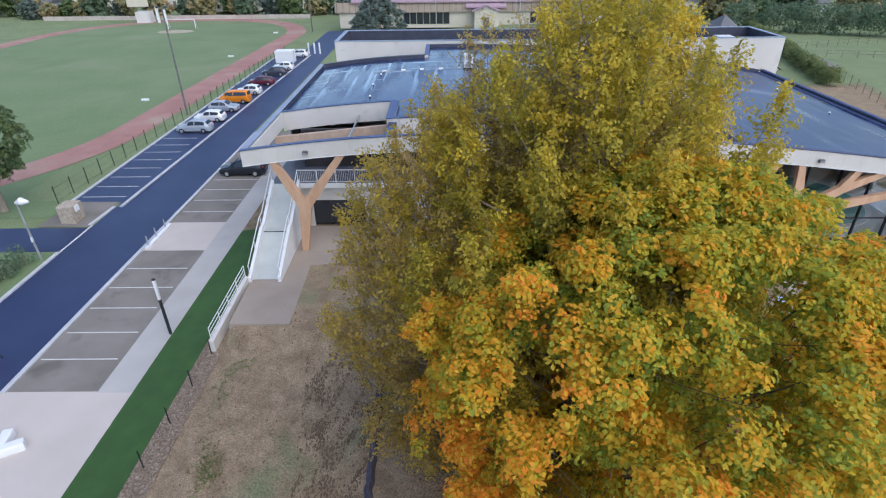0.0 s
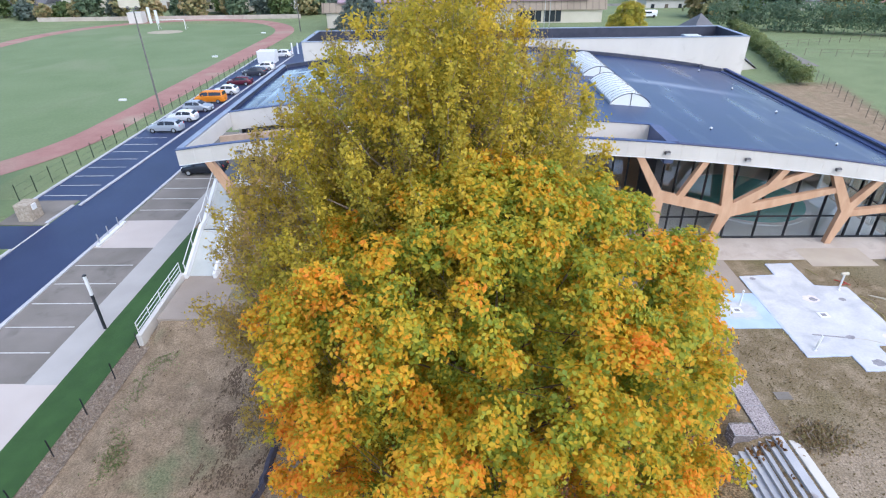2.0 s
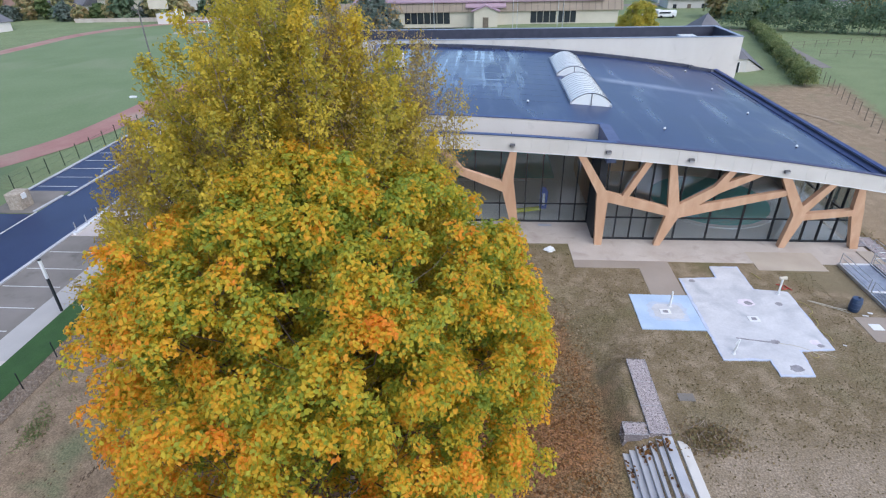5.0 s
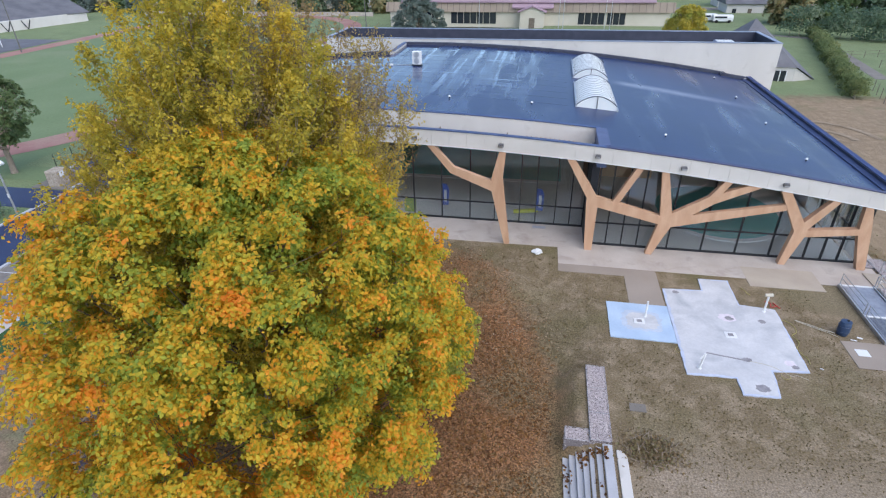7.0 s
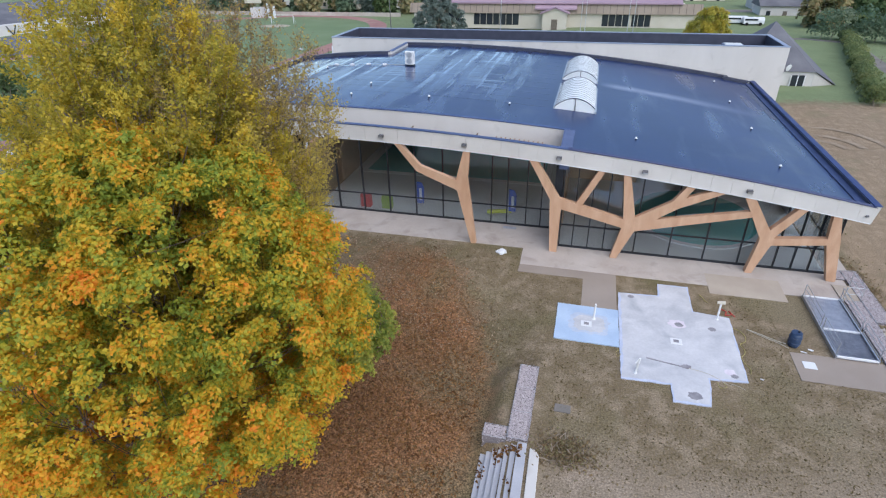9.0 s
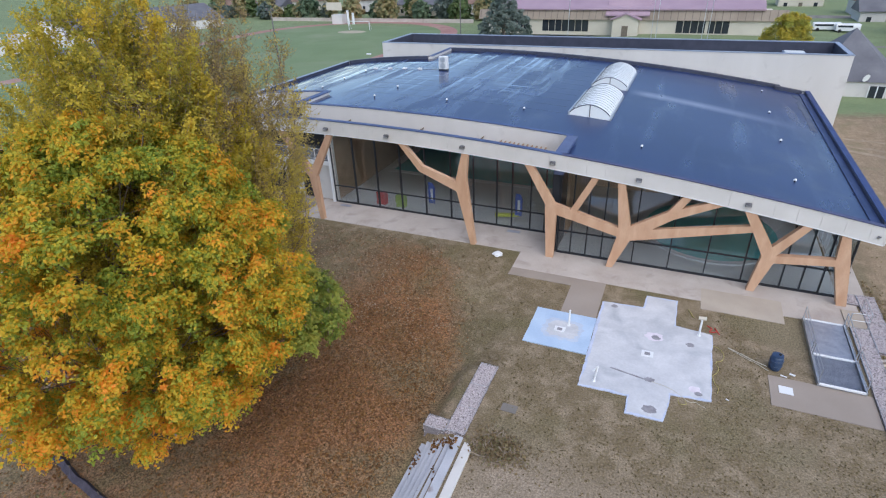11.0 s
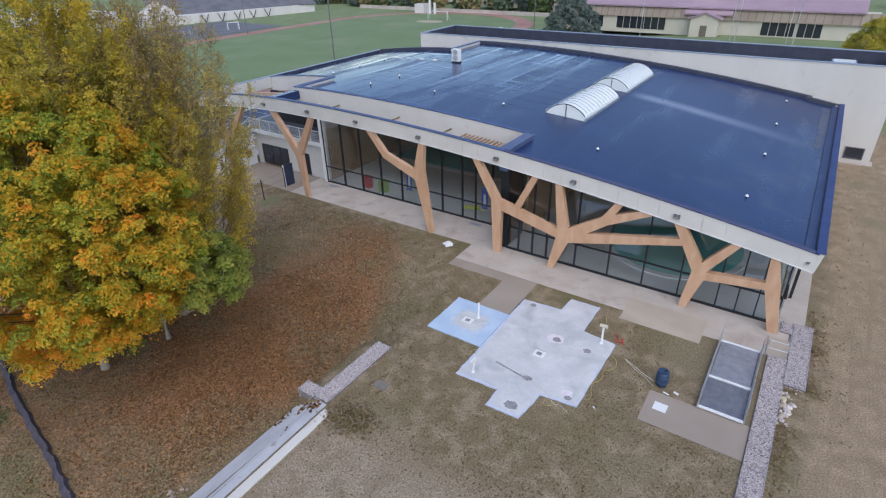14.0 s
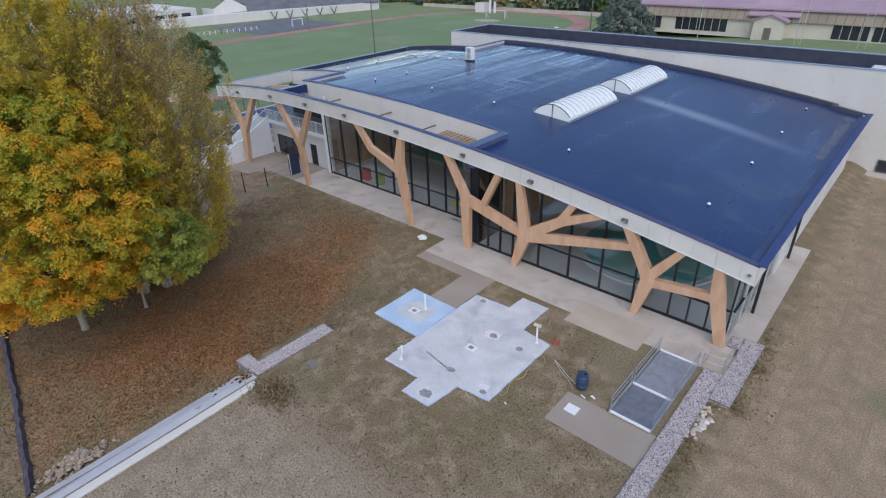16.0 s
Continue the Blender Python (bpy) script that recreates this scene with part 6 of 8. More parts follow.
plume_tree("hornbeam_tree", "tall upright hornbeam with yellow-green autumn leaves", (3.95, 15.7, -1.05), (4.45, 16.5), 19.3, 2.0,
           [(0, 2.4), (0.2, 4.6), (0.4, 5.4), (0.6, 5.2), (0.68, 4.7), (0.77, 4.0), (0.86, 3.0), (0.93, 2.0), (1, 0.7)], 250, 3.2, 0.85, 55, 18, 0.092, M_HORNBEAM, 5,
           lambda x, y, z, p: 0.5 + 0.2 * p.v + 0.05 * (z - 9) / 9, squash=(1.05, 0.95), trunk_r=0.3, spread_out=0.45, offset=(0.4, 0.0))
plume_tree("hornbeam_tree", "upright hornbeam half bare with brownish leaves and twigs", (4.6, 19.2, -0.95), (4.85, 17.9), 17.9, 0.8,
           [(0, 2.2), (0.2, 3.7), (0.5, 4.7), (0.75, 5.0), (0.92, 3.9), (1, 1.8)], 250, 3.8, 0.85, 54, 14, 0.092, M_OLIVELEAF, 8,
           lambda x, y, z, p: 0.95 + 0.2 * p.v - 0.6 * (z - 6) / 8, stems=5, trunk_r=0.28, bare=lambda h: np.clip(0.03 + 1.0 * (h - 0.5), 0.03, 0.5), sticks=36, inner=0.38, bark=M_BROWNTWIG)
plume_tree("hornbeam_tree", "upright hornbeam half bare with brownish leaves and twigs", (0.2, 17.9, -0.95), (0.2, 17.9), 15.5, 0.0,
           [(0, 2.4), (0.28, 4.9), (0.55, 5.0), (0.82, 3.4), (1, 0.8)], 260, 3.0, 0.85, 44, 13, 0.092, M_BROWNLEAF, 9,
           lambda x, y, z, p: 0.5 + 0.2 * p.v + 0.15 * (z - 8) / 6, spread_out=0.6, bare=lambda h: np.clip(0.3 - 0.4 * h, 0.05, 0.3), sticks=26)
broad_tree("maple_sapling", "low green-leaved maple shoots beside the big trees", (11.0, 16.6, -1.05), 7.0, 3.9,
           [(0, 1.5), (0.4, 2.3), (0.8, 1.7), (1, 0.5)], 34, 0.75, 34, 26, 0.14, M_SAPLING, 12, lambda x, y, z, p: 0.4 + 0.2 * p.v, trunk_r=0.12, pointed=True, foot=(6.4, 15.8))
broad_tree("broadleaf_tree", "dark green leafy tree beside the road", (-39.6, 44.0, LOW), 9.6, 2.6,
           [(0, 2.6), (0.3, 4.1), (0.7, 3.3), (1, 0.8)], 80, 0.9, 20, 22, 0.17, M_GREENLEAF, 14, lambda x, y, z, p: 0.5 + 0.2 * p.v)


# ---- distance ----
def far_tree(x, y, h, r, mat, seed, label, z=0.0, name="tree"):
    g = h * 0.3
    return broad_tree(name, label, (x, y, z), z + h, z + g * 0.5, [(0, r * 0.6), (0.35, r), (0.7, r * 0.8), (1, r * 0.25)], 30, r * 0.42, 4, 7, 0.75, mat, seed, lambda a, b, c, q: 0.5 + 0.22 * q.v, trunk_r=0.3, twigs=1, reach=0.7)


broad_tree("cedar_tree", "large blue-green cedar behind the pool block", (-14.5, 128, LOW), 11.5, 0.2, [(0, 6.4), (0.3, 5.6), (0.6, 3.8), (1, 0.6)], 130, 1.1, 12, 12, 0.34, M_CEDAR, 21, lambda a, b, c, q: 0.5 + 0.25 * q.v, twigs=1, reach=0.7, tall=0.5)
broad_tree("garden_tree", "round olive-yellow garden tree", (40.8, 118.0, -0.5), 7.7, 0.2, [(0, 3.0), (0.3, 3.9), (0.65, 3.6), (0.9, 2.1), (1, 0.5)], 90, 0.95, 24, 18, 0.2, M_SAPLING, 22, lambda a, b, c, q: 0.75 + 0.2 * q.v, twigs=1, reach=0.6)


def hedge(name, x0, y0, x1, y1, w, h, label, mat, seed, z=0.0, n=40, size=0.35):
    rng = np.random.default_rng(seed)
    t = thing(name, (x0, y0, z), label, "hedge")
    d = np.array([x1 - x0, y1 - y0])
    L = np.linalg.norm(d)
    C, R = [], []
    k = max(4, int(L / (w * 0.4)))
    for i in range(k):
        for q in range(3):
            f = (i + rng.random()) / k
            o = (rng.random() - 0.5) * w * 0.6
            C.append((x0 + d[0] * f - d[1] / L * o, y0 + d[1] * f + d[0] / L * o, z + h * (0.25 + 0.5 * q / 2) + rng.normal() * 0.1 * h))
            R.append(w * (0.4 + 0.2 * rng.random()))
    P, N, T = clump_points(C, R, [0.5 + 0.2 * rng.normal() for _ in C], n / (w * w) * 4, rng, flat=min(1.0, h / w * 0.7))
    P[:, 2] = np.maximum(P[:, 2], z + 0.05)
    tagged(part("foliage", leaf_mesh("foliage", P, N, size * (0.7 + 0.6 * rng.random(len(P))), T, mat, rng), mat, t), kind="stuff")
    s = Shape()
    for i in range(k):
        f = (i + 0.5) / k
        s.tube([(x0 + d[0] * f, y0 + d[1] * f, z - 0.2), (x0 + d[0] * f, y0 + d[1] * f, z + h * 0.6)], [0.06, 0.03], 5)
    tagged(part("stems", s, M_TWIG, t), kind="stuff")
    return t


hedge("hedge", 54.8, 79.0, 69.5, 134, 2.1, 2.2, "trimmed green garden hedge", M_HEDGELIGHT, 31, n=110, size=0.24)
hedge("hedge", 64, 134, 150, 98, 4.5, 5.6, "tall dark green laurel hedge along the meadow", M_HEDGE, 32, n=180, size=0.38)
hedge("hedge", 150, 98, 230, 62, 5, 6.5, "tall dark green laurel hedge along the meadow", M_HEDGE, 33, n=60, size=0.8)
for k in range(14):
    far_tree(70 + k * 9.5, 152 - k * 3.6 + (k % 3) * 3, 10 + (k * 7 % 5), 5.5, (M_AUTUMN, M_GREENLEAF, M_HEDGE)[k % 3], 40 + k, "bushy autumn tree behind the hedge")


def house(x, y, w, d, h, rh, wall, roof, label, turn=0.0, name="house", z=-1.0):
    t = thing(name, (x, y, z), label, "house")
    part("wall", Shape().box(x - w / 2, x + w / 2, y - d / 2, y + d / 2, z, z + h), wall, t)
    e = 0.5
    part("roof", Shape().sideprism([(y - d / 2 - e, z + h - 0.15), (y + d / 2 + e, z + h - 0.15), (y + d / 2 + e, z + h), (y, z + h + rh), (y - d / 2 - e, z + h)], x - w / 2 - e, x + w / 2 + e), roof, t)
    n = max(2, int(w / 3.2))
    for i in range(n):
        cx = x - w / 2 + w * (i + 0.5) / n
        door = i == n // 2
        win = part("door" if door else "window", Shape().box(cx - 0.5, cx + 0.5, y - d / 2 - 0.06, y - d / 2 - 0.02, z + (0.05 if door else 0.9), z + 2.1), M_DARKGLASS if not door else M_WOOD, t)
        if not door:
            part("sill", Shape().box(cx - 0.6, cx + 0.6, y - d / 2 - 0.15, y - d / 2 - 0.02, z + 0.8, z + 0.9), M_KERB, win)
    if turn:
        t.rotation_euler[2] = radians(turn)
    part("chimney", Shape().box(x + w * 0.25 - 0.3, x + w * 0.25 + 0.3, y - 0.3, y + 0.3, z + h + rh * 0.5, z + h + rh + 0.8), M_ROOFTILE, t)
    return t


# the old sports hall beyond the back block
gym = thing("sports_hall", (8, 152, -0.4), "long cream sports hall with mauve metal roof", "building")
GZ = -0.6
part("wall", Shape().box(-26, 42.5, 146, 172, GZ, 3.1), M_CREAM, gym)
part("cladding_band", Shape().add([(-27, 145.5, 3.05), (43.5, 145.5, 3.05), (43.5, 146.6, 5.2), (-27, 146.6, 5.2)], [(0, 1, 2, 3)]).box(-27, 43.5, 145.5, 145.7, 2.95, 3.1), M_OCHRE, gym, "brown timber cladding band under the roof")
for x in spread(-26.5, 43, 1.55):
    part("cladding_batten", Shape().bar((x, 145.48, 3.1), (x, 146.56, 5.18), 0.12, 0.08), M_WOOD, gym)
part("roof", Shape().sideprism([(146.0, 5.1), (171, 5.1), (171, 5.4), (159, 9.0), (146.0, 5.4)], -23, 39), M_MAUVE, gym, "mauve standing-seam metal roof")
part("annexe", Shape().wallprism([(7.3, GZ), (13.1, GZ), (13.1, 3.3), (10.2, 4.4), (7.3, 3.3)], 143, 146), M_CREAM, gym)
part("annexe_roof", Shape().wallprism([(6.7, 3.15), (10.2, 4.5), (13.7, 3.15), (13.7, 3.4), (10.2, 4.75), (6.7, 3.4)], 142.6, 146.4), M_MAUVE, gym, "mauve gabled annexe roof")
part("annexe_roof", Shape().sideprism([(145.2, 4.2), (149.5, 7.0), (149.5, 6.6), (145.2, 3.9)], 5.2, 15.2), M_MAUVE, gym, "mauve lean-to roof over the entrance")
part("door", Shape().box(9.5, 10.9, 142.9, 143.0, GZ, 2.0), M_WOOD, gym, "dark brown double door")
for a, b in ((-20, -13.5), (-10.2, 1.3), (21.2, 27.5), (28.0, 32.4)):
    k = max(1, round((b - a) / 1.6))
    for i in range(k):
        part("window", Shape().box(a + (b - a) * i / k + 0.08, a + (b - a) * (i + 1) / k - 0.08, 145.9, 145.97, GZ + 0.9, 3.0), M_DARKGLASS, gym)
slab("garden_path", [(63.0, 92.0), (65.0, 92.0), (68.5, 118.0), (69.5, 131.0), (62.0, 134.5), (56.0, 134.0), (56.0, 132.6), (62.0, 132.6), (67.2, 129.4), (66.2, 117.0)], -0.2, 0.03, M_BAY, "pale gravel path beside the hedge", "path")
slab("lane", rect(36, 120, 180.5, 187), -0.6, 0.02, M_BAY, "grey asphalt lane before the houses", "road")


def far_van(x, y, long, label):
    t = thing("van", (x, y, 0), label, "van")
    part("body", Shape().sideprism([(y - 1.0, 0.35), (y + 1.0, 0.35), (y + 1.0, 1.2), (y + 0.8, 1.75), (y - 0.8, 1.75), (y - 1.0, 1.2)], x - long / 2, x + long / 2), M_WHITEMETAL, t, bevel=0.08)
    part("window", Shape().box(x - long / 2 + 0.3, x + long / 2 - 1.5, y - 1.06, y - 0.98, 1.1, 1.5), M_DARKGLASS, t)
    for q in (-0.32, 0.32):
        for sy in (-0.9, 0.9):
            part("wheel", Shape().tube([(x + long * q, y + sy - 0.12, 0.35), (x + long * q, y + sy + 0.12, 0.35)], [0.35, 0.35], 12), M_TYRE, t)


far_van(56.3, 154.0, 4.6, "white van parked on the grass")
far_van(52.6, 156.0, 5.4, "long white van parked on the grass")
for x in (16.6, 17.6, 27, 28.2, -2):
    tagged(part("field_mast", Shape().cyl(x, 138, -1, 9.5, 0.09, 0.06, 6), M_STEEL), "thin grey metal mast", "mast", "masts")

# low hut with pointed slate roof beside the back block
hut = thing("garden_hut", (48, 96, -0.3), "low house with steep pointed slate roof", "hut")
part("roof", Shape().add([(40.9, 89.0, 2.0), (50.8, 89.0, 2.0), (54.6, 91.0, -0.2), (55.0, 102.0, -0.2), (41.0, 105.0, 2.0), (46.1, 97.0, 7.7)], [(0, 1, 5), (1, 2, 5), (2, 3, 5), (3, 4, 5), (4, 0, 5), (4, 3, 2, 1, 0)]), M_SLATE, hut)
part("wall", Shape().box(41.2, 50.7, 89.3, 103, -0.7, 1.98), M_RENDER, hut)
part("side_wall", Shape().add([(50.72, 89.28, -0.7), (54.3, 91.0, -0.7), (54.3, 91.0, -0.25), (50.72, 89.28, 1.95), (50.6, 89.6, -0.7), (54.2, 91.4, -0.7), (54.2, 91.4, -0.25), (50.6, 89.6, 1.95)], [(0, 1, 2, 3), (7, 6, 5, 4), (1, 5, 6, 2)]), M_RENDER, hut, "white sloping side wall")
dish = part("dish", Shape().tube([(47.0, 88.6, 2.6), (46.9, 88.75, 2.65)], [0.5, 0.1], 14), M_WHITEMETAL, hut, "white satellite dish")
part("dish_arm", Shape().bar((46.9, 88.75, 2.65), (46.9, 89.3, 2.3), 0.06), M_STEEL, hut)
part("window", Shape().box(47.8, 49.6, 89.18, 89.28, -0.1, 1.5), M_DARKGLASS, hut)
for x in (47.8, 48.7, 49.6):
    part("window_bar", Shape().box(x - 0.06, x + 0.06, 89.1, 89.2, -0.1, 1.5), M_WHITEMETAL, hut)

# school beyond the field
school = thing("school_building", (-140, 130, LOW), "long white school building with grey roof", "building")
part("wall", Shape().add([(-150, 85, LOW), (-147, 85, LOW), (-128, 160, LOW), (-150, 166, LOW), (-150, 85, 0.9), (-147, 85, 0.9), (-128, 160, 0.9), (-150, 166, 0.9)], [(0, 1, 5, 4), (1, 2, 6, 5), (2, 3, 7, 6), (3, 0, 4, 7), (4, 5, 6, 7)]), M_RENDER, school)
part("roof", Shape().add([(-146, 108, 0.9), (-127.2, 160.5, 0.9), (-140, 165, 5.4), (-158, 112, 5.4)], [(0, 1, 2, 3)]).add([(-146, 108, 0.7), (-127.2, 160.5, 0.7), (-127.2, 160.5, 0.9), (-146, 108, 0.9)], [(0, 1, 2, 3)]), M_SLATE, school)
part("gable", Shape().add([(-147.5, 104, LOW), (-144.3, 114, LOW), (-144.3, 114, 2.5), (-146, 109, 5.6), (-147.5, 104, 2.5), (-156, 104, LOW), (-156, 104, 2.5)], [(0, 1, 2, 3, 4), (5, 0, 4, 6)]), M_RENDER, school)
for k in range(1, 6):
    f = 0.4 + 0.57 * k / 8
    cx, cy = -147 + 19 * f + 0.1, 85 + 75 * f
    part("strut", Shape().bar((cx + 0.3, cy, LOW), (cx - 0.1, cy - 1.1, 0.7), 0.2), M_DARKMETAL, school, "dark slanting strut")
    part("strut", Shape().bar((cx + 0.3, cy, LOW), (cx + 0.7, cy + 1.1, 0.7), 0.2), M_DARKMETAL, school, "dark slanting strut")
far_school = thing("far_block", (-160, 80, LOW), "distant white flat-roofed school block", "building")
part("wall", Shape().box(-185, -152, 60, 100, LOW, 3.0), M_RENDER, far_school)
for k in range(8):
    part("window", Shape().box(-151.95, -151.85, 64 + k * 4.4, 67 + k * 4.4, 0.2, 1.8), M_DARKGLASS, far_school)

# houses, garden walls and trees along the skyline
rngh = random.Random(7)
for k in range(16):
    x = -150 + k * 20 + rngh.uniform(-4, 4)
    y = 196 + rngh.uniform(-4, 16) + (22 if -30 < x < 60 else 0)
    house(x, y, rngh.uniform(10, 15), 9, rngh.uniform(3, 5.2), rngh.uniform(2.2, 3.4), (M_CREAM, M_RENDER)[k % 2], (M_ROOFTILE, M_SLATE, M_ROOFTILE)[k % 3], "pale detached house with pitched roof")
for k in range(8):
    house(70 + k * 16 + rngh.uniform(-3, 3), 178 - k * 5, 12, 9, 3.4, 2.8, (M_RENDER, M_CREAM)[k % 2], (M_SLATE, M_ROOFTILE)[k % 2], "pale detached house with pitched roof")
for k in range(44):
    x = -165 + k * 4.6 + rngh.uniform(-2, 2)
    if x > 30:
        break
    far_tree(x, (182 if x < -30 else 200) + rngh.uniform(-3, 9), rngh.uniform(5, 10), rngh.uniform(2.6, 4.4), (M_AUTUMN, M_GREENLEAF, M_AUTUMN, M_HEDGE, M_CEDAR)[k % 5], 80 + k, "autumn-tinted tree along the far edge of the field", LOW)
tagged(part("garden_wall", Shape().box(-120, -40, 176, 176.3, LOW, -0.6), M_CONC), "low grey wall beyond the field", "wall", kind="structure")


# ---- field things ----
def goal(x, y, turn, label="white football goal frame", wide=3.66, high=2.44):
    t = thing("football_goal", (x, y, LOW), label, "goal", "football goals")
    s = ((-wide, 0), (wide, 0))
    ca, sa = math.cos(radians(turn)), math.sin(radians(turn))

    def w(a, b, z):
        return (x + a * ca - b * sa, y + a * sa + b * ca, LOW + z)
    for a, b in s:
        part("post", Shape().bar(w(a, b, 0), w(a, b, high), 0.14), M_WHITEMETAL, t)
        part("brace", Shape().bar(w(a, 1.4, 0), w(a, 0, high), 0.06), M_WHITEMETAL, t)
    part("crossbar", Shape().bar(w(-wide - 0.05, 0, high), w(wide + 0.05, 0, high), 0.14), M_WHITEMETAL, t)


goal(-70.2, 156.2, 0)
goal(-81.5, 60.0, 150)
goal(-113.1, 112.3, 70, "small white handball goal frame", 1.6, 2.1)
M_SAND = material("worn_sand", (0.33, 0.29, 0.22), (0.4, 0.35, 0.27), 0.95, scale=2, fine=5, bump=0.1, vary=0.15)
tagged(part("sand_patch", disc(-70, 151.5, 4.6, 3.0, LOW + 0.03, LOW + 0.045), M_SAND), "worn sandy patch before the goal", "patch", kind="structure")
tagged(part("play_area", Shape().box(-135, -106, 95, 125, LOW + 0.03, LOW + 0.06), M_SLATE), "grey asphalt play area", "court", kind="structure")


def mast(x, y, h, lean, label):
    t = thing("light_mast", (x, y, LOW), label, "light mast", "light masts")
    part("pole", Shape().tube([(x, y, LOW), (x + lean, y, LOW + h)], [0.14, 0.09], 8), M_MASTGREY, t)
    part("crossarm", Shape().bar((x + lean - 0.7, y, LOW + h), (x + lean + 0.7, y, LOW + h), 0.1), M_MASTGREY, t)
    for o in (-0.55, 0.55):
        part("floodlight", Shape().bar((x + lean + o, y - 0.1, LOW + h + 0.3), (x + lean + o, y - 0.3, LOW + h + 0.12), 0.3, 0.3), M_MASTGREY, t, bevel=0.05)


mast(-35.6, 74.4, 13.5, 0.0, "tall dark grey sports field light mast")
mast(-34.0, 150, 14, 0.0, "tall dark grey sports field light mast")
mast(-101.5, 108, 12.0, 0.0, "tall dark grey sports field light mast")
shelter = thing("players_shelter", (-85, 170, LOW), "white hut with red board beside the field", "shelter")
part("wall", Shape().box(-88.5, -84.5, 169, 172, LOW, 1.2), M_RENDER, shelter)
part("board", Shape().box(-90, -84, 168.8, 168.95, 2.6, 5.0), M_CREAM, shelter, "pale scoreboard on posts")
part("post", Shape().box(-82.5, -81.8, 169, 169.4, LOW, 2.6), M_WHITEMETAL, shelter)
part("post", Shape().box(-80.5, -79.8, 169, 169.4, LOW, 1.8), M_WHITEMETAL, shelter)
for x, y in ((-45.0, 82.0), (-43.6, 116.0), (-42.8, 147.3)):
    b = tagged(part("field_marker", Shape().box(x - 0.55, x + 0.55, y - 0.25, y + 0.25, LOW, LOW + 0.3), M_WHITEMETAL, bevel=0.08), "white padded block on the turf", "marker")


def fence(name, pts, gap, h, mat, label, wires=(0.15, 0.5, 0.85), r=0.03, zf=ground_z, mesh_gap=0):
    t = thing(name, (*pts[0], zf(*pts[0])), label, "fence")
    last = None
    for (x0, y0), (x1, y1) in zip(pts, pts[1:]):
        n = max(1, round(math.hypot(x1 - x0, y1 - y0) / gap))
        for i in range(n + 1):
            x, y = x0 + (x1 - x0) * i / n, y0 + (y1 - y0) * i / n
            z = zf(x, y)
            part("post", Shape().bar((x, y, z - 0.1), (x, y, z + h), r * 2), mat, t)
            if last:
                s = Shape()
                for f in wires:
                    s.bar((last[0], last[1], last[2] + h * f), (x, y, z + h * f), 0.012 if not mesh_gap else 0.03)
                if wires:
                    part("wire", s, mat, t)
            last = (x, y, z)
    return t


fence("field_fence", [(-35.7, 45.5), (-35.3, 62), (-33.9, 100), (-33.0, 118)], 2.4, 1.75, M_FENCE, "dark green wire fence along the running track", zf=lambda x, y: LOW)
fence("field_barrier", [(-120.7, 77.0), (-119.5, 90.3), (-117.0, 100.5)], 1.7, 1.1, M_WHITEMETAL, "low white rail barrier at the field edge", wires=(0.55, 0.97), r=0.07, zf=lambda x, y: LOW, mesh_gap=1)
fence("strip_fence", [(-14.2, 3.5), (-13.65, 24.0)], 2.55, 1.15, M_DARKMETAL, "thin dark post fence along the gravel strip", wires=(), r=0.022)
fence("meadow_fence", [(50.0, 49.5), (59.3, 84.5)], 2.4, 1.5, M_WOOD, "wire fence with wooden posts along the meadow")
fence("paddock_fence", [(67.5, 101), (92, 96), (110, 120)], 2.4, 1.2, M_WOOD, "low dark paddock fence in the meadow", wires=(0.5, 0.95), mesh_gap=1)
fence("paddock_fence", [(64.0, 108), (98, 118)], 2.6, 1.2, M_WOOD, "low dark paddock fence in the meadow", wires=(0.5, 0.95), mesh_gap=1)
tree_fence = fence("tree_fence", [(-3.9, 25.6), (-3.3, 29.0), (-2.8, 31.0), (-3.3, 33.9)], 2.6, 1.9, M_DARKMETAL, "thin dark post fence with an open blue gate beside the slab")
part("gate_post", Shape().box(-3.39, -3.31, 33.95, 34.03, 0.0, 2.15), M_WHITEMETAL, tree_fence, "white gate post")
part("gate_leaf", Shape().box(-3.37, -3.32, 34.05, 35.05, 0.06, 2.05), M_BLUEDOOR, tree_fence, "dark blue gate leaf standing open", bevel=0.006)


# ---- cars ----
def paint(name, c):
    return material(name, c, tuple(v * 1.08 for v in c), 0.25, metal=0.2, scale=2, bump=0, vary=0.02, spec=0.6)


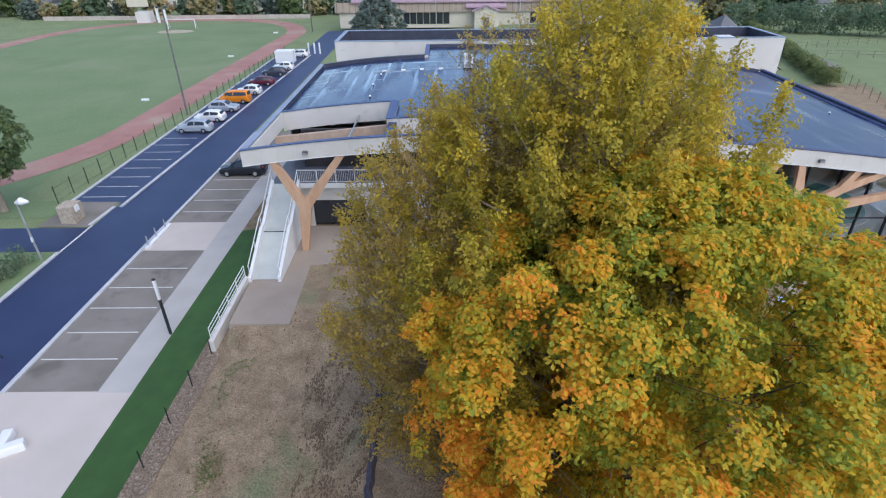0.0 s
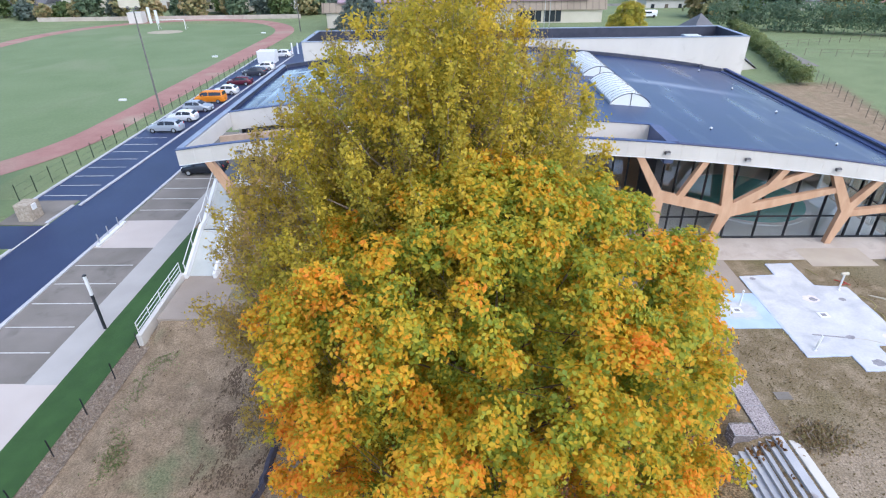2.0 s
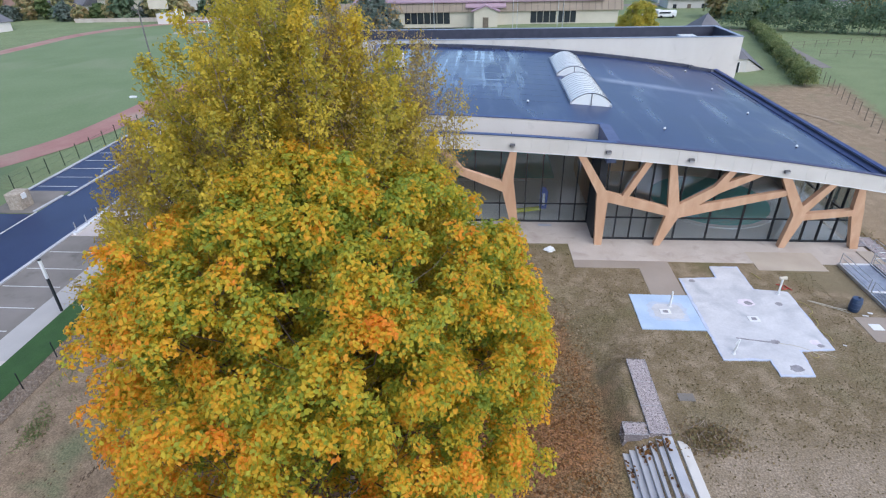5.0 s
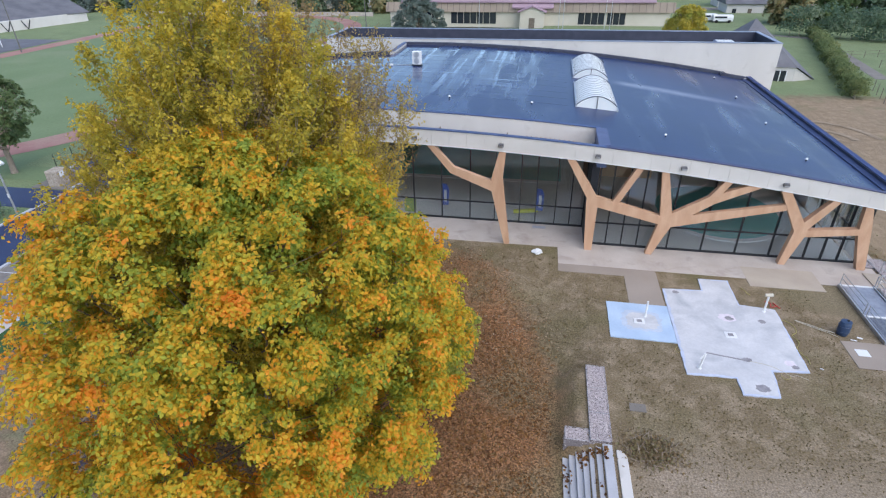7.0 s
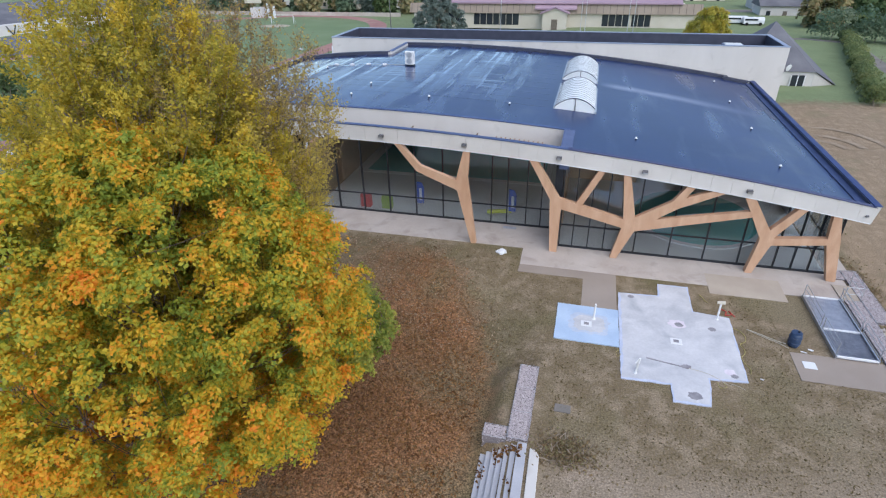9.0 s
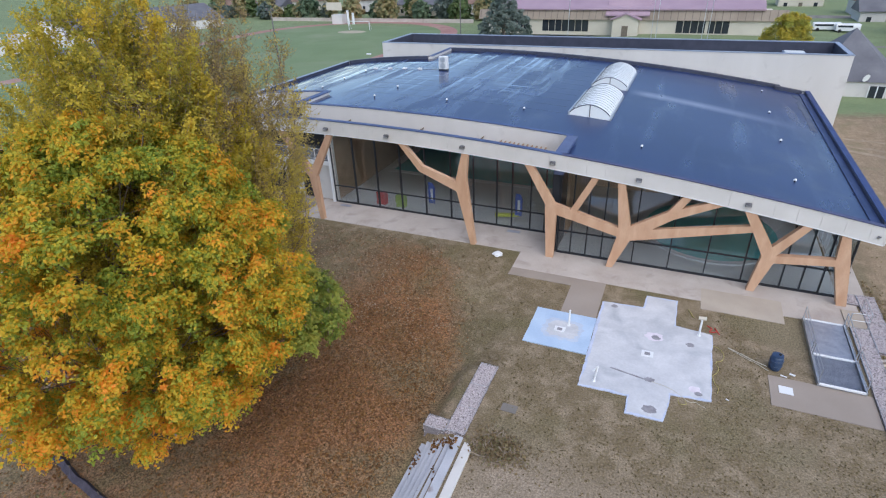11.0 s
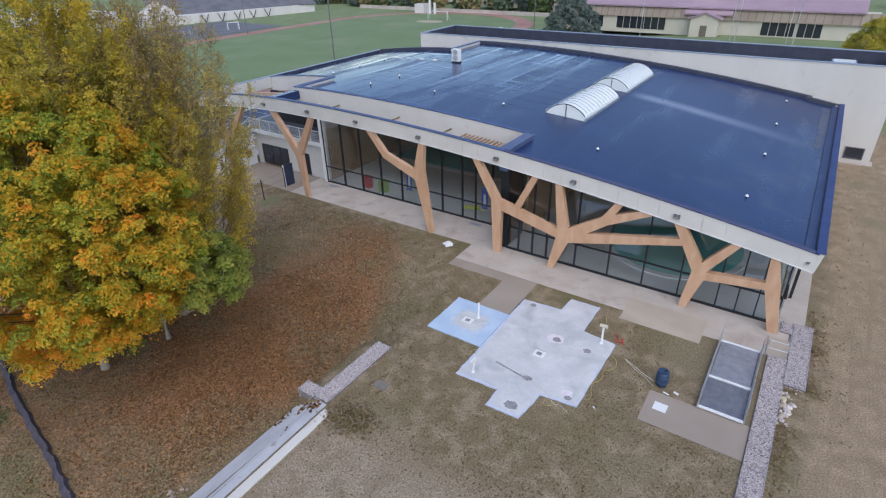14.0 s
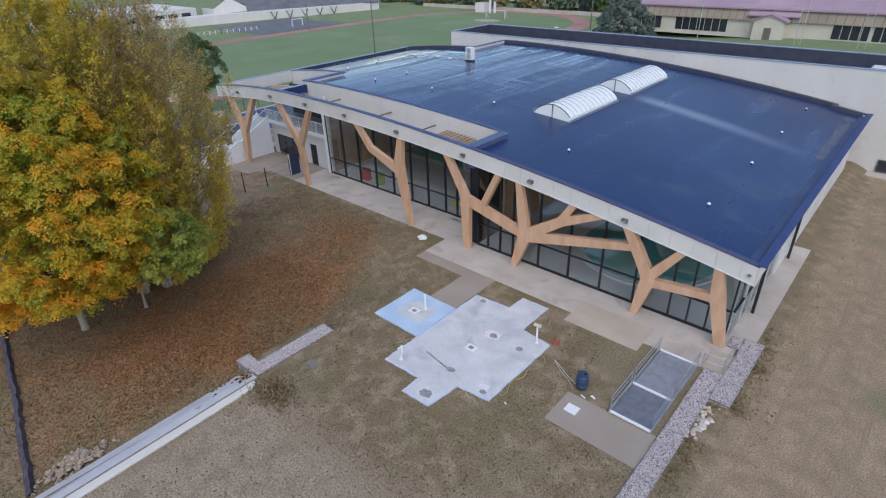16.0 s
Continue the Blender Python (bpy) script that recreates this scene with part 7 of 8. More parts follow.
def car(name, x, y, z, paint_mat, label, length=4.2, height=1.5, width=1.75, nose=-1, van=False):
    """A parked car along x, its body lofted from cross-sections; nose: -1 looks to -x."""
    t = thing(name, (x, y, z), label, "car", "parked cars")
    hw = width / 2
    tops = [(0, 0.4), (0.02, 0.5), (0.1, 0.58), (0.24, 0.66), (0.41, 0.95), (0.5, 0.995), (0.62, 1.0), (0.8, 0.96), (0.88, 0.9), (0.975, 0.66), (1, 0.5)]
    if van:
        tops = [(0, 0.4), (0.02, 0.5), (0.08, 0.56), (0.15, 0.62), (0.27, 0.93), (0.33, 0.99), (0.5, 1.0), (0.8, 1.0), (0.95, 0.98), (0.985, 0.6), (1, 0.5)]
    plan = [(0, 0.7), (0.03, 0.85), (0.1, 0.95), (0.2, 1.0), (0.85, 1.0), (0.95, 0.94), (0.985, 0.86), (1, 0.78)]

    def at(table, f):
        return float(np.interp(f, [a for a, _ in table], [b for _, b in table]))

    def section(f, grow=0.0):
        """Half of a cross-section, from the sill to the middle of the roof: (side, height)."""
        w, h = hw * at(plan, f) + grow, at(tops, f) * height
        belt = min(h - 0.03 * height, (0.6 + 0.05 * f) * height)
        edge = 0.8 if van else 0.72
        roofed = min(1.0, max(0.0, (h - belt) / (0.3 * height)))
        k = 0.88 + (edge - 0.88) * roofed
        return [(w * 0.93, 0.17 * height), (w, 0.36 * height), (w * 0.985, belt), (w * k, h - 0.035 * height), (w * k * 0.55, h + grow), (0.0, h + 0.008 * height + grow)]

    def X(f):
        return x + nose * (0.5 - f) * length
    fs = [0, 0.02, 0.06, 0.12, 0.18, 0.24, 0.3, 0.36, 0.41, 0.5, 0.58, 0.66, 0.74, 0.82, 0.88, 0.93, 0.975, 1.0]
    body = Shape()
    rows = []
    for f in fs:
        half = section(f)
        rows.append([(X(f), y - a, z + b) for a, b in half] + [(X(f), y + a, z + b) for a, b in half[-2::-1]])
    n = len(rows[0])
    body.add([v for r in rows for v in r], [(i * n + q, i * n + q + 1, i * n + n + q + 1, i * n + n + q) for i in range(len(fs) - 1) for q in range(n - 1)] + [tuple(range(n)), tuple(range((len(fs) - 1) * n, len(fs) * n))])
    part("body", body, paint_mat, t, smooth=True)

    def pane(name_, stations, low, high, sides):
        """Glass that follows the body between two rings of the cross-section, a little proud of it."""
        for sgn in sides:
            g = Shape()
            vs = []
            for f in stations:
                half = section(f, 0.012)
                (a0, b0), (a1, b1) = half[low], half[high]
                lo, hi = (0.08, 0.92) if low == 2 else (0.0, 1.0)
                vs += [(X(f), y + sgn * (a0 + (a1 - a0) * lo), z + b0 + (b1 - b0) * lo), (X(f), y + sgn * (a0 + (a1 - a0) * hi), z + b0 + (b1 - b0) * hi)]
            g.add(vs, [(2 * i, 2 * i + 2, 2 * i + 3, 2 * i + 1) for i in range(len(stations) - 1)])
            part(name_, g, M_DARKGLASS, t, "dark tinted glass", smooth=True)

    a, b, c, d, e = (0.18, 0.28, 0.5, 0.52, 0.93) if van else (0.27, 0.41, 0.565, 0.585, 0.86)
    pane("side_window", spread(b - 0.04, c, 0.06), 2, 3, (-1, 1))
    pane("side_window", spread(d, e, 0.06), 2, 3, (-1, 1))
    wide = section(0.3)[3][0] * 0.96
    for name_, f0, f1 in (("windscreen", a, b), ("rear_window", 0.955 if van else 0.89, 0.98 if van else 0.96)):
        g = Shape()
        vs = []
        for f in spread(f0, f1, 0.03):
            h = at(tops, f) * height + 0.022
            w_ = min(wide, section(f)[3][0] * 0.97)
            vs += [(X(f), y - w_, z + h - 0.02), (X(f), y, z + h + 0.012), (X(f), y + w_, z + h - 0.02)]
        m = len(vs) // 3
        g.add(vs, [(3 * i + q, 3 * i + q + 1, 3 * i + q + 4, 3 * i + q + 3) for i in range(m - 1) for q in (0, 1)])
        part(name_, g, M_DARKGLASS, t, "dark tinted glass", smooth=True)
    for sgn in (-1, 1):
        for f in (0.18, 0.8):
            wx = X(f)
            w = part("wheel", Shape().tube([(wx, y + sgn * (hw - 0.2), z + 0.31), (wx, y + sgn * (hw + 0.012), z + 0.31)], [0.31, 0.31], 16), M_TYRE, t)
            part("rim", Shape().tube([(wx, y + sgn * hw, z + 0.31), (wx, y + sgn * (hw + 0.027), z + 0.31)], [0.2, 0.18], 12), M_STEEL, w)
        part("headlight", Shape().bar((X(0.012), y + sgn * (hw * 0.62), z + 0.47 * height), (X(0.05), y + sgn * (hw * 0.86), z + 0.51 * height), 0.1, 0.12), M_WHITEMETAL, t, "clear headlight", bevel=0.02)
        part("tail_light", Shape().bar((X(0.985), y + sgn * (hw * 0.72), z + 0.52 * height), (X(0.975), y + sgn * (hw * 0.8), z + 0.64 * height), 0.1, 0.1), M_RED, t, "red tail light", bevel=0.02)
        part("mirror", Shape().box(X(0.33) - 0.08, X(0.33) + 0.08, y + sgn * (hw + 0.09) - 0.08, y + sgn * (hw + 0.09) + 0.08, z + 0.64 * height, z + 0.72 * height), paint_mat, t, bevel=0.02)
    return t


P_SILVER, P_WHITE = paint("silver_paint", (0.34, 0.38, 0.44)), paint("white_paint", (0.72, 0.73, 0.75))
P_ORANGE, P_MAROON, P_DARK, P_BLACK = paint("orange_paint", (0.75, 0.24, 0.02)), paint("maroon_paint", (0.11, 0.02, 0.035)), paint("dark_grey_paint", (0.05, 0.055, 0.075)), paint("black_paint", (0.018, 0.022, 0.032))
CZ = LOW + 0.02
car("car", -31.4, 66.7, CZ, P_SILVER, "grey-blue silver people carrier parked in a bay", 4.3, 1.55)
car("car", -31.2, 71.3, CZ, P_WHITE, "small white hatchback parked in a bay", 3.9, 1.45)
car("car", -31.0, 76.0, CZ, P_SILVER, "silver hatchback parked in a bay", 4.0, 1.45, nose=1)
car("van", -30.9, 80.5, CZ, P_ORANGE, "orange van with dark windows parked in a bay", 4.5, 1.75, 1.8, van=True)
car("car", -30.4, 85.4, CZ, P_WHITE, "white hatchback parked in a bay", 3.8, 1.45)
car("car", -30.2, 91.4, CZ, P_MAROON, "dark maroon saloon parked in a bay", 4.1, 1.4)
car("car", -30.0, 98.6, CZ, P_DARK, "dark grey estate car parked in a bay", 4.1, 1.45)
car("car", -29.5, 103.0, CZ, P_WHITE, "small white hatchback parked in a bay", 3.7, 1.45)
car("car", -29.6, 115.5, CZ, P_WHITE, "small white car parked beside the container", 3.8, 1.45)
car("car", -20.8, 52.4, CZ + 0.01, P_BLACK, "black people carrier parked on gravel bay", 4.6, 1.62)
tagged(part("container", Shape().box(-32.6, -29.2, 109, 111.5, LOW, LOW + 2.2), M_WHITEMETAL, bevel=0.05), "white site container beside the parked cars", "container")
for x in (-28.2, -27.0, -25.9):
    b = thing("bollard", (x, 118.5, LOW), "tall white barrier post at the road end", "post", "barrier posts")
    part("post", Shape().cyl(x, 118.5, LOW, LOW + 2.2, 0.17, sides=8), M_WHITEMETAL, b)


# ---- street furniture ----
def park_lamp(x, y, z):
    t = thing("park_lamp", (x, y, z), "slim dark lamp post with white light column", "street lamp")
    part("post", Shape().bar((x, y, z), (x, y, z + 2.6), 0.13), M_DARKMETAL, t)
    part("light_column", Shape().bar((x, y, z + 2.6), (x, y, z + 3.95), 0.14), M_WHITEMETAL, t, "white diffuser column")
    part("cap", Shape().bar((x, y, z + 3.95), (x, y, z + 4.03), 0.16), M_DARKMETAL, t)


park_lamp(-17.1, 26.35, LOW)
sl = thing("street_lamp", (-30.8, 35.4, LOW), "grey street lamp with oval head at the road corner", "street lamp")
part("pole", Shape().tube([(-30.8, 35.4, LOW), (-30.95, 35.5, LOW + 4.0), (-30.95, 35.5, LOW + 4.75)], [0.09, 0.07, 0.05], 8), M_STEEL, sl)
part("head", Shape().tube([(-31.0, 35.5, LOW + 4.7), (-30.55, 35.5, LOW + 4.82), (-30.05, 35.5, LOW + 4.78)], [0.1, 0.3, 0.1], 10), M_WHITEMETAL, sl)
part("box", Shape().box(-30.9, -30.75, 35.3, 35.4, LOW + 1.6, LOW + 1.95), M_WHITEMETAL, sl)
sp = thing("stone_pillar", (-32.2, 41.9, LOW), "square rubble stone gate pillar", "pillar")
part("body", Shape().box(-32.9, -31.6, 41.3, 42.8, LOW, LOW + 1.6), M_STONE, sp, bevel=0.08)
part("meter_box", Shape().box(-31.62, -31.5, 41.7, 42.2, LOW + 1.0, LOW + 1.5), M_WHITEMETAL, sp)
hedge("hedge", -31.5, 35.0, -33.5, 20, 1.2, 1.5, "dark green clipped roadside hedge", M_HEDGE, 71, z=LOW, n=30, size=0.2)
sheet("verge", -34.0, -30.2, 20, 36.4, 0.03, M_FIELD, "grass verge beside the road", 2, z=LOW)
sheet("verge", -60, -34.6, 42.5, 46, 0.03, M_FIELD, "grass verge beside the side road", 3, z=LOW)
sheet("pavement", -34.5, -30.2, 40.7, 45.7, 0.06, M_BAY, "grey-brown gravel corner pavement", 1.5, z=LOW)
bl = thing("guard_rail", (-23.6, 37, LOW), "low metal hoop rail by the crossing", "rail")
for y in (37.2, 38.6, 40.2):
    part("hoop", Shape().bar((-23.5, y, LOW), (-23.5, y, LOW + 1.0), 0.07), M_STEEL, bl)
part("kerb_edge", Shape().box(-23.6, -23.3, 36.8, 41.0, LOW, LOW + 0.22), M_WHITEMETAL, bl)
ys_ = thing("white_letter", (-20.8, 17.9, LOW), "large white rounded standing letter block", "sculpture")
part("stroke", Shape().bar((-21.9, 17.0, LOW + 0.25), (-20.3, 17.9, LOW + 0.25), 0.5, 0.5), M_WHITEMETAL, ys_, bevel=0.1)
part("stroke", Shape().bar((-21.3, 17.6, LOW + 0.26), (-21.5, 18.6, LOW + 0.26), 0.5, 0.5), M_WHITEMETAL, ys_, bevel=0.1)
rs = thing("road_sign", (-26.2, 24.2, LOW), "red round temporary road sign on legs", "road sign")
part("disc", Shape().tube([(-26.2, 24.2, LOW + 0.75), (-26.15, 24.12, LOW + 0.78)], [0.32, 0.32], 16), M_RED, rs)
part("bar", Shape().bar((-26.4, 24.05, LOW + 0.76), (-25.95, 24.12, LOW + 0.76), 0.04, 0.1), M_WHITEMETAL, rs)
for o in (-0.25, 0.25):
    part("leg", Shape().bar((-26.2 + o, 24.3, LOW), (-26.2, 24.2, LOW + 0.6), 0.04), M_DARKMETAL, rs)


# ---- garden things ----
def shear(x, y):
    return x - 0.02 * (y - 16.2)


bleach = thing("seating_steps", (18, 10, -1), "grey precast concrete seating steps going down to the lawn", "steps")
for k in range(7):
    x1 = 19.12 - 0.27 * k - (0.13 if k else 0)
    x0 = x1 - (0.41 if k == 0 else 0.28)
    z = 0.06 - 0.165 * k
    part("step", Shape().add([(shear(a, b), b, c) for c in (z - 0.4, z) for a, b in ((x0, 2.0), (x1, 2.0), (x1, 16.25), (x0, 16.25))], [(3, 2, 1, 0), (4, 5, 6, 7), (0, 1, 5, 4), (1, 2, 6, 5), (2, 3, 7, 6), (3, 0, 4, 7)]), M_STEPS, bleach, bevel=0.025)
part("end_plinth", Shape().add([(shear(a, b), b, c) for c in (-0.5, 0.09) for a, b in ((19.26, 2.0), (19.69, 2.0), (19.69, 15.6), (19.62, 15.8), (19.45, 15.98), (19.26, 16.0))], [(5, 4, 3, 2, 1, 0), (6, 7, 8, 9, 10, 11)] + [(q, (q + 1) % 6, 6 + (q + 1) % 6, 6 + q) for q in range(6)]), M_RENDER, bleach, "white concrete edge wall", bevel=0.03)

part("joint", Shape().add([(shear(a, b), b, c) for c in (-0.5, -0.06) for a, b in ((19.122, 2.0), (19.258, 2.0), (19.258, 15.98), (19.122, 15.98))], [(3, 2, 1, 0), (4, 5, 6, 7), (0, 1, 5, 4), (1, 2, 6, 5), (2, 3, 7, 6), (3, 0, 4, 7)]), M_GRAVEL, bleach, "dark earth-filled joint")


def rock_pile(name, boxes, label, count, size, mat, seed, category="gabion", cage=True):
    """A wire cage (or strip) full of stones: a rough core with single stones set in its faces."""
    rng = random.Random(seed)
    t = thing(name, (boxes[0][0], boxes[0][2], boxes[0][4]), label, category)
    core, stones = Shape(), Shape()
    total = sum((b[1] - b[0]) * (b[3] - b[2]) for b in boxes)
    for x0, x1, y0, y1, z0, z1 in boxes:
        core.box(x0, x1, y0, y1, z0, z1 - size * 0.35)
        n = int(count * (x1 - x0) * (y1 - y0) / total)
        for _ in range(n):
            face = rng.random()
            px, py, pz = rng.uniform(x0, x1), rng.uniform(y0, y1), z1 - size * 0.3
            if cage and face < 0.25 and z1 - z0 > 0.3:
                pz = rng.uniform(z0 + 0.1, z1 - 0.1)
                if rng.random() < 0.6:
                    px = rng.choice((x0, x1))
                else:
                    py = rng.choice((y0, y1))
            r = size * rng.uniform(0.35, 0.75)
            pts = []
            for d in ((1, 0, 0), (0, 1, 0), (-1, 0, 0), (0, -1, 0), (0, 0, 1), (0, 0, -1)):
                k = r * rng.uniform(0.7, 1.2)
                pts.append((px + d[0] * k + rng.uniform(-0.3, 0.3) * r, py + d[1] * k + rng.uniform(-0.3, 0.3) * r, pz + d[2] * k * 0.8))
            stones.add(pts, [(0, 1, 4), (1, 2, 4), (2, 3, 4), (3, 0, 4), (1, 0, 5), (2, 1, 5), (3, 2, 5), (0, 3, 5)])
    part("core", core, M_CORE, t)
    tagged(part("stone_fill", stones, mat, t), kind="stuff")
    if cage:
        w = Shape()
        for x0, x1, y0, y1, z0, z1 in boxes:
            for y in spread(y0, y1, 1.6):
                w.bar((x0, y, z1 + 0.02), (x1, y, z1 + 0.02), 0.012)
            for x in (x0, x1):
                w.bar((x, y0, z1 + 0.02), (x, y1, z1 + 0.02), 0.012)
        part("cage_wire", w, M_STEEL, t)
    return t


# core colour is darker than the stones, shade of the gaps painted in
M_CORE = material("gap_shade_stone_core", (0.15, 0.13, 0.135), (0.22, 0.195, 0.2), 0.95, scale=0.1, fine=12, bump=0.3, vary=0.2)
M_STONECHIP = material("pinkish_grey_stones", (0.3, 0.265, 0.275), (0.52, 0.47, 0.48), 0.9, scale=0.07, fine=9, bump=0.2, vary=0.3)
rock_pile("gabion_wall", [(18.2, 19.12, 16.35, 21.2, -1.1, 0.1), (17.12, 18.17, 16.3, 17.0, -1.1, 0.02)], "wire gabion wall filled with pinkish-grey stones", 6500, 0.06, M_STONECHIP, 5)
rock_pile("gabion_wall", [(36.15, 37.02, 18.0, 31.2, -0.5, 0.12)], "long low gabion strip of pinkish-grey stones", 9600, 0.06, M_STONECHIP, 6)
rock_pile("gabion_wall", [(37.04, 37.95, 29.2, 34.9, -0.5, 0.13), (36.45, 37.02, 33.75, 34.85, -0.5, 0.12)], "low gabion strip of pinkish-grey stones beside the terrace", 5200, 0.06, M_STONECHIP, 7)
M_FOAM = material("cream_foam", (0.42, 0.36, 0.26), (0.56, 0.5, 0.4), 0.9, scale=0.3, fine=8, bump=0.3, vary=0.15)
rngr = random.Random(8)
rubble = thing("rubble_heap", (37.7, 27.6, 0), "small heap of pale rubble and foam scraps", "rubble")
for k in range(54):
    x_, y_ = 37.32 + rngr.gauss(0, 0.16), 28.0 + rngr.gauss(0, 0.4)
    if k % 3 == 0:
        x_, y_ = 37.2 + rngr.gauss(0, 0.14), 26.9 + rngr.gauss(0, 0.25)
    r_ = rngr.uniform(0.05, 0.14)
    ring = [(math.cos(0.8976 * q) * r_ * rngr.uniform(0.7, 1.25), math.sin(0.8976 * q) * r_ * rngr.uniform(0.7, 1.25)) for q in range(7)]
    part("lump", Shape().add([(x_ + u, y_ + v, -0.05) for u, v in ring] + [(x_ + u * 0.9, y_ + v * 0.9, r_ * rngr.uniform(0.3, 0.6)) for u, v in ring] + [(x_ + u * 0.45, y_ + v * 0.45, r_ * rngr.uniform(0.7, 1.1)) for u, v in ring],
                             [(a * 7 + q, a * 7 + (q + 1) % 7, a * 7 + 7 + (q + 1) % 7, a * 7 + 7 + q) for a in (0, 1) for q in range(7)] + [tuple(range(14, 21))]), (M_FOAM, M_STONES, M_CONC, M_STONE)[k % 4], rubble)


# steel ramp with rails
ramp = thing("steel_ramp", (34.85, 28.8, 0), "galvanised steel grating ramp with handrails", "ramp")
part("grating", Shape().box(33.95, 35.75, 27.9, 31.1, 0.03, 0.16), M_GRATE, ramp, "fine steel grating")
s_ = Shape()
for k in range(40):
    s_.bar((33.95 + 1.8 * k / 39, 25.5, 0.07), (33.95 + 1.8 * k / 39, 27.85, 0.13), 0.012, 0.03)
for k in range(30):
    s_.bar((33.95, 25.5 + 2.35 * k / 29, 0.07 + 0.06 * k / 29), (35.75, 25.5 + 2.35 * k / 29, 0.07 + 0.06 * k / 29), 0.012, 0.03)
part("under_plate", Shape().box(33.95, 35.75, 25.5, 27.85, 0.03, 0.045), M_GRATE, ramp)
tagged(part("open_grating", s_, M_GRATE, ramp), kind="stuff")
for y in (25.48, 27.88, 31.12):
    part("nosing", Shape().box(33.9, 35.8, y - 0.06, y + 0.06, 0.12, 0.2), M_WHITEMETAL, ramp)
for x in (33.88, 35.82):
    part("stringer", Shape().box(x - 0.04, x + 0.04, 25.45, 31.2, 0.02, 0.22), M_STEEL, ramp)
    for y0, y1 in ((25.55, 27.7), (28.0, 31.1)):
        for h in (0.35, 0.7, 1.0):
            part("rail", Shape().tube([(x, y0, h), (x, y1, h)], [0.022] * 2, 6), M_STEEL, ramp)
        for y in (y0, y1):
            part("post", Shape().tube([(x, y, 0.05), (x, y, 1.0)], [0.025] * 2, 6), M_STEEL, ramp)
slab("ledge", rect(36.0, 37.02, 31.22, 33.0), -0.3, 0.1, M_TANPALE, "pale concrete ledge beside the ramp head", "ledge", bevel=0.015)
gr = thing("handrail", (36.6, 32, 0), "bent galvanised handrail at the terrace corner", "handrail")
part("rail", Shape().tube([(36.0, 31.15, 0.7), (36.02, 31.15, 0.98), (36.12, 31.18, 1.05), (36.8, 31.2, 1.05), (36.95, 31.35, 1.05), (36.96, 33.0, 1.05)], [0.022] * 6, 6), M_STEEL, gr)
part("rail", Shape().tube([(36.0, 31.15, 0.6), (36.9, 31.2, 0.6), (36.96, 31.4, 0.6), (36.96, 33.0, 0.6)], [0.018] * 4, 6), M_STEEL, gr)
for p in ((36.0, 31.15), (36.96, 31.3), (36.96, 33.0)):
    part("post", Shape().tube([(*p, 0.02), (*p, 1.05)], [0.022] * 2, 6), M_STEEL, gr)

# pad pipes, drains and stains
def pipe(x, y, h, label, tee=False, bent=False):
    t = thing("riser_pipe", (x, y, 0.06), label, "pipe", "white pipes")
    part("pipe", Shape().tube([(x, y, 0.05), (x + (0.1 if bent else 0), y, h)], [0.055, 0.055], 8), M_WHITEMETAL, t)
    part("flange", Shape().cyl(x, y, 0.06, 0.09, 0.11, sides=10), M_WHITEMETAL, t)
    if tee:
        part("tee", Shape().tube([(x - 0.2, y, h), (x + 0.2, y, h + 0.03)], [0.09, 0.11], 8), M_CREAM, t)
    if bent:
        part("elbow", Shape().tube([(x - 0.1, y - 0.1, h * 0.75), (x + 0.14, y + 0.05, h)], [0.04, 0.04], 6), M_WHITEMETAL, t)


pipe(21.75, 26.05, 1.1, "upright white plastic riser pipe on blue pad")
pipe(23.85, 21.95, 1.0, "leaning white plastic riser pipes on the pad", bent=True)
pipe(28.55, 27.6, 1.2, "upright white pipe with pale tee head", tee=True)
M_STAIN = material("dark_wet_stain", (0.2, 0.19, 0.21), (0.3, 0.29, 0.31), 0.6, scale=0.3, fine=12, bump=0.02, vary=0.15)
M_PINK = material("pinkish_wash", (0.6, 0.54, 0.6), (0.68, 0.63, 0.68), 0.7, scale=0.5, fine=10, bump=0.02, vary=0.06)
rngp = random.Random(3)


def blot(x, y, r, mat, name="stain", label="dark round stain on the pad", z=0.064):
    poly = []
    for k in range(18):
        a = 2 * math.pi * k / 18
        q = r * rngp.uniform(0.8, 1.15)
        poly.append((x + q * math.cos(a), y + q * 0.8 * math.sin(a)))
    tagged(part(name, Shape().prism(poly, z - 0.004, z), mat), label, "stain", kind="structure")


for x, y, r in ((26.55, 20.95, 0.34), (28.62, 22.8, 0.18), (26.4, 26.6, 0.24), (28.14, 26.55, 0.22), (26.4, 23.0, 0.24), (23.9, 28.9, 0.2)):
    blot(x, y, r, M_STAIN)
blot(26.3, 26.65, 0.5, M_PINK, label="pinkish wash on the pad", z=0.0625)
blot(28.45, 23.05, 0.3, M_PINK, label="pinkish wash on the pad", z=0.0625)
for x, y in ((21.35, 25.5), (26.1, 25.0)):
    d = thing("drain_box", (x, y, 0.06), "square white drain plate with grey centre", "drain")
    part("plate", Shape().box(x - 0.3, x + 0.3, y - 0.25, y + 0.25, 0.06, 0.09), M_WHITEMETAL, d, bevel=0.01)
    part("hole", Shape().box(x - 0.14, x + 0.14, y - 0.12, y + 0.12, 0.088, 0.1), M_STAIN, d)
tagged(part("channel", Shape().bar((24.46, 23.25, 0.066), (26.4, 22.92, 0.066), 0.09, 0.012), M_STAIN), "thin dark drainage channel in the pad", "drain")
tagged(part("manhole_cover", Shape().box(20.1, 20.85, 18.45, 18.95, -0.05, 0.03), M_BAY, bevel=0.01), "grey square manhole cover in the lawn", "manhole cover")

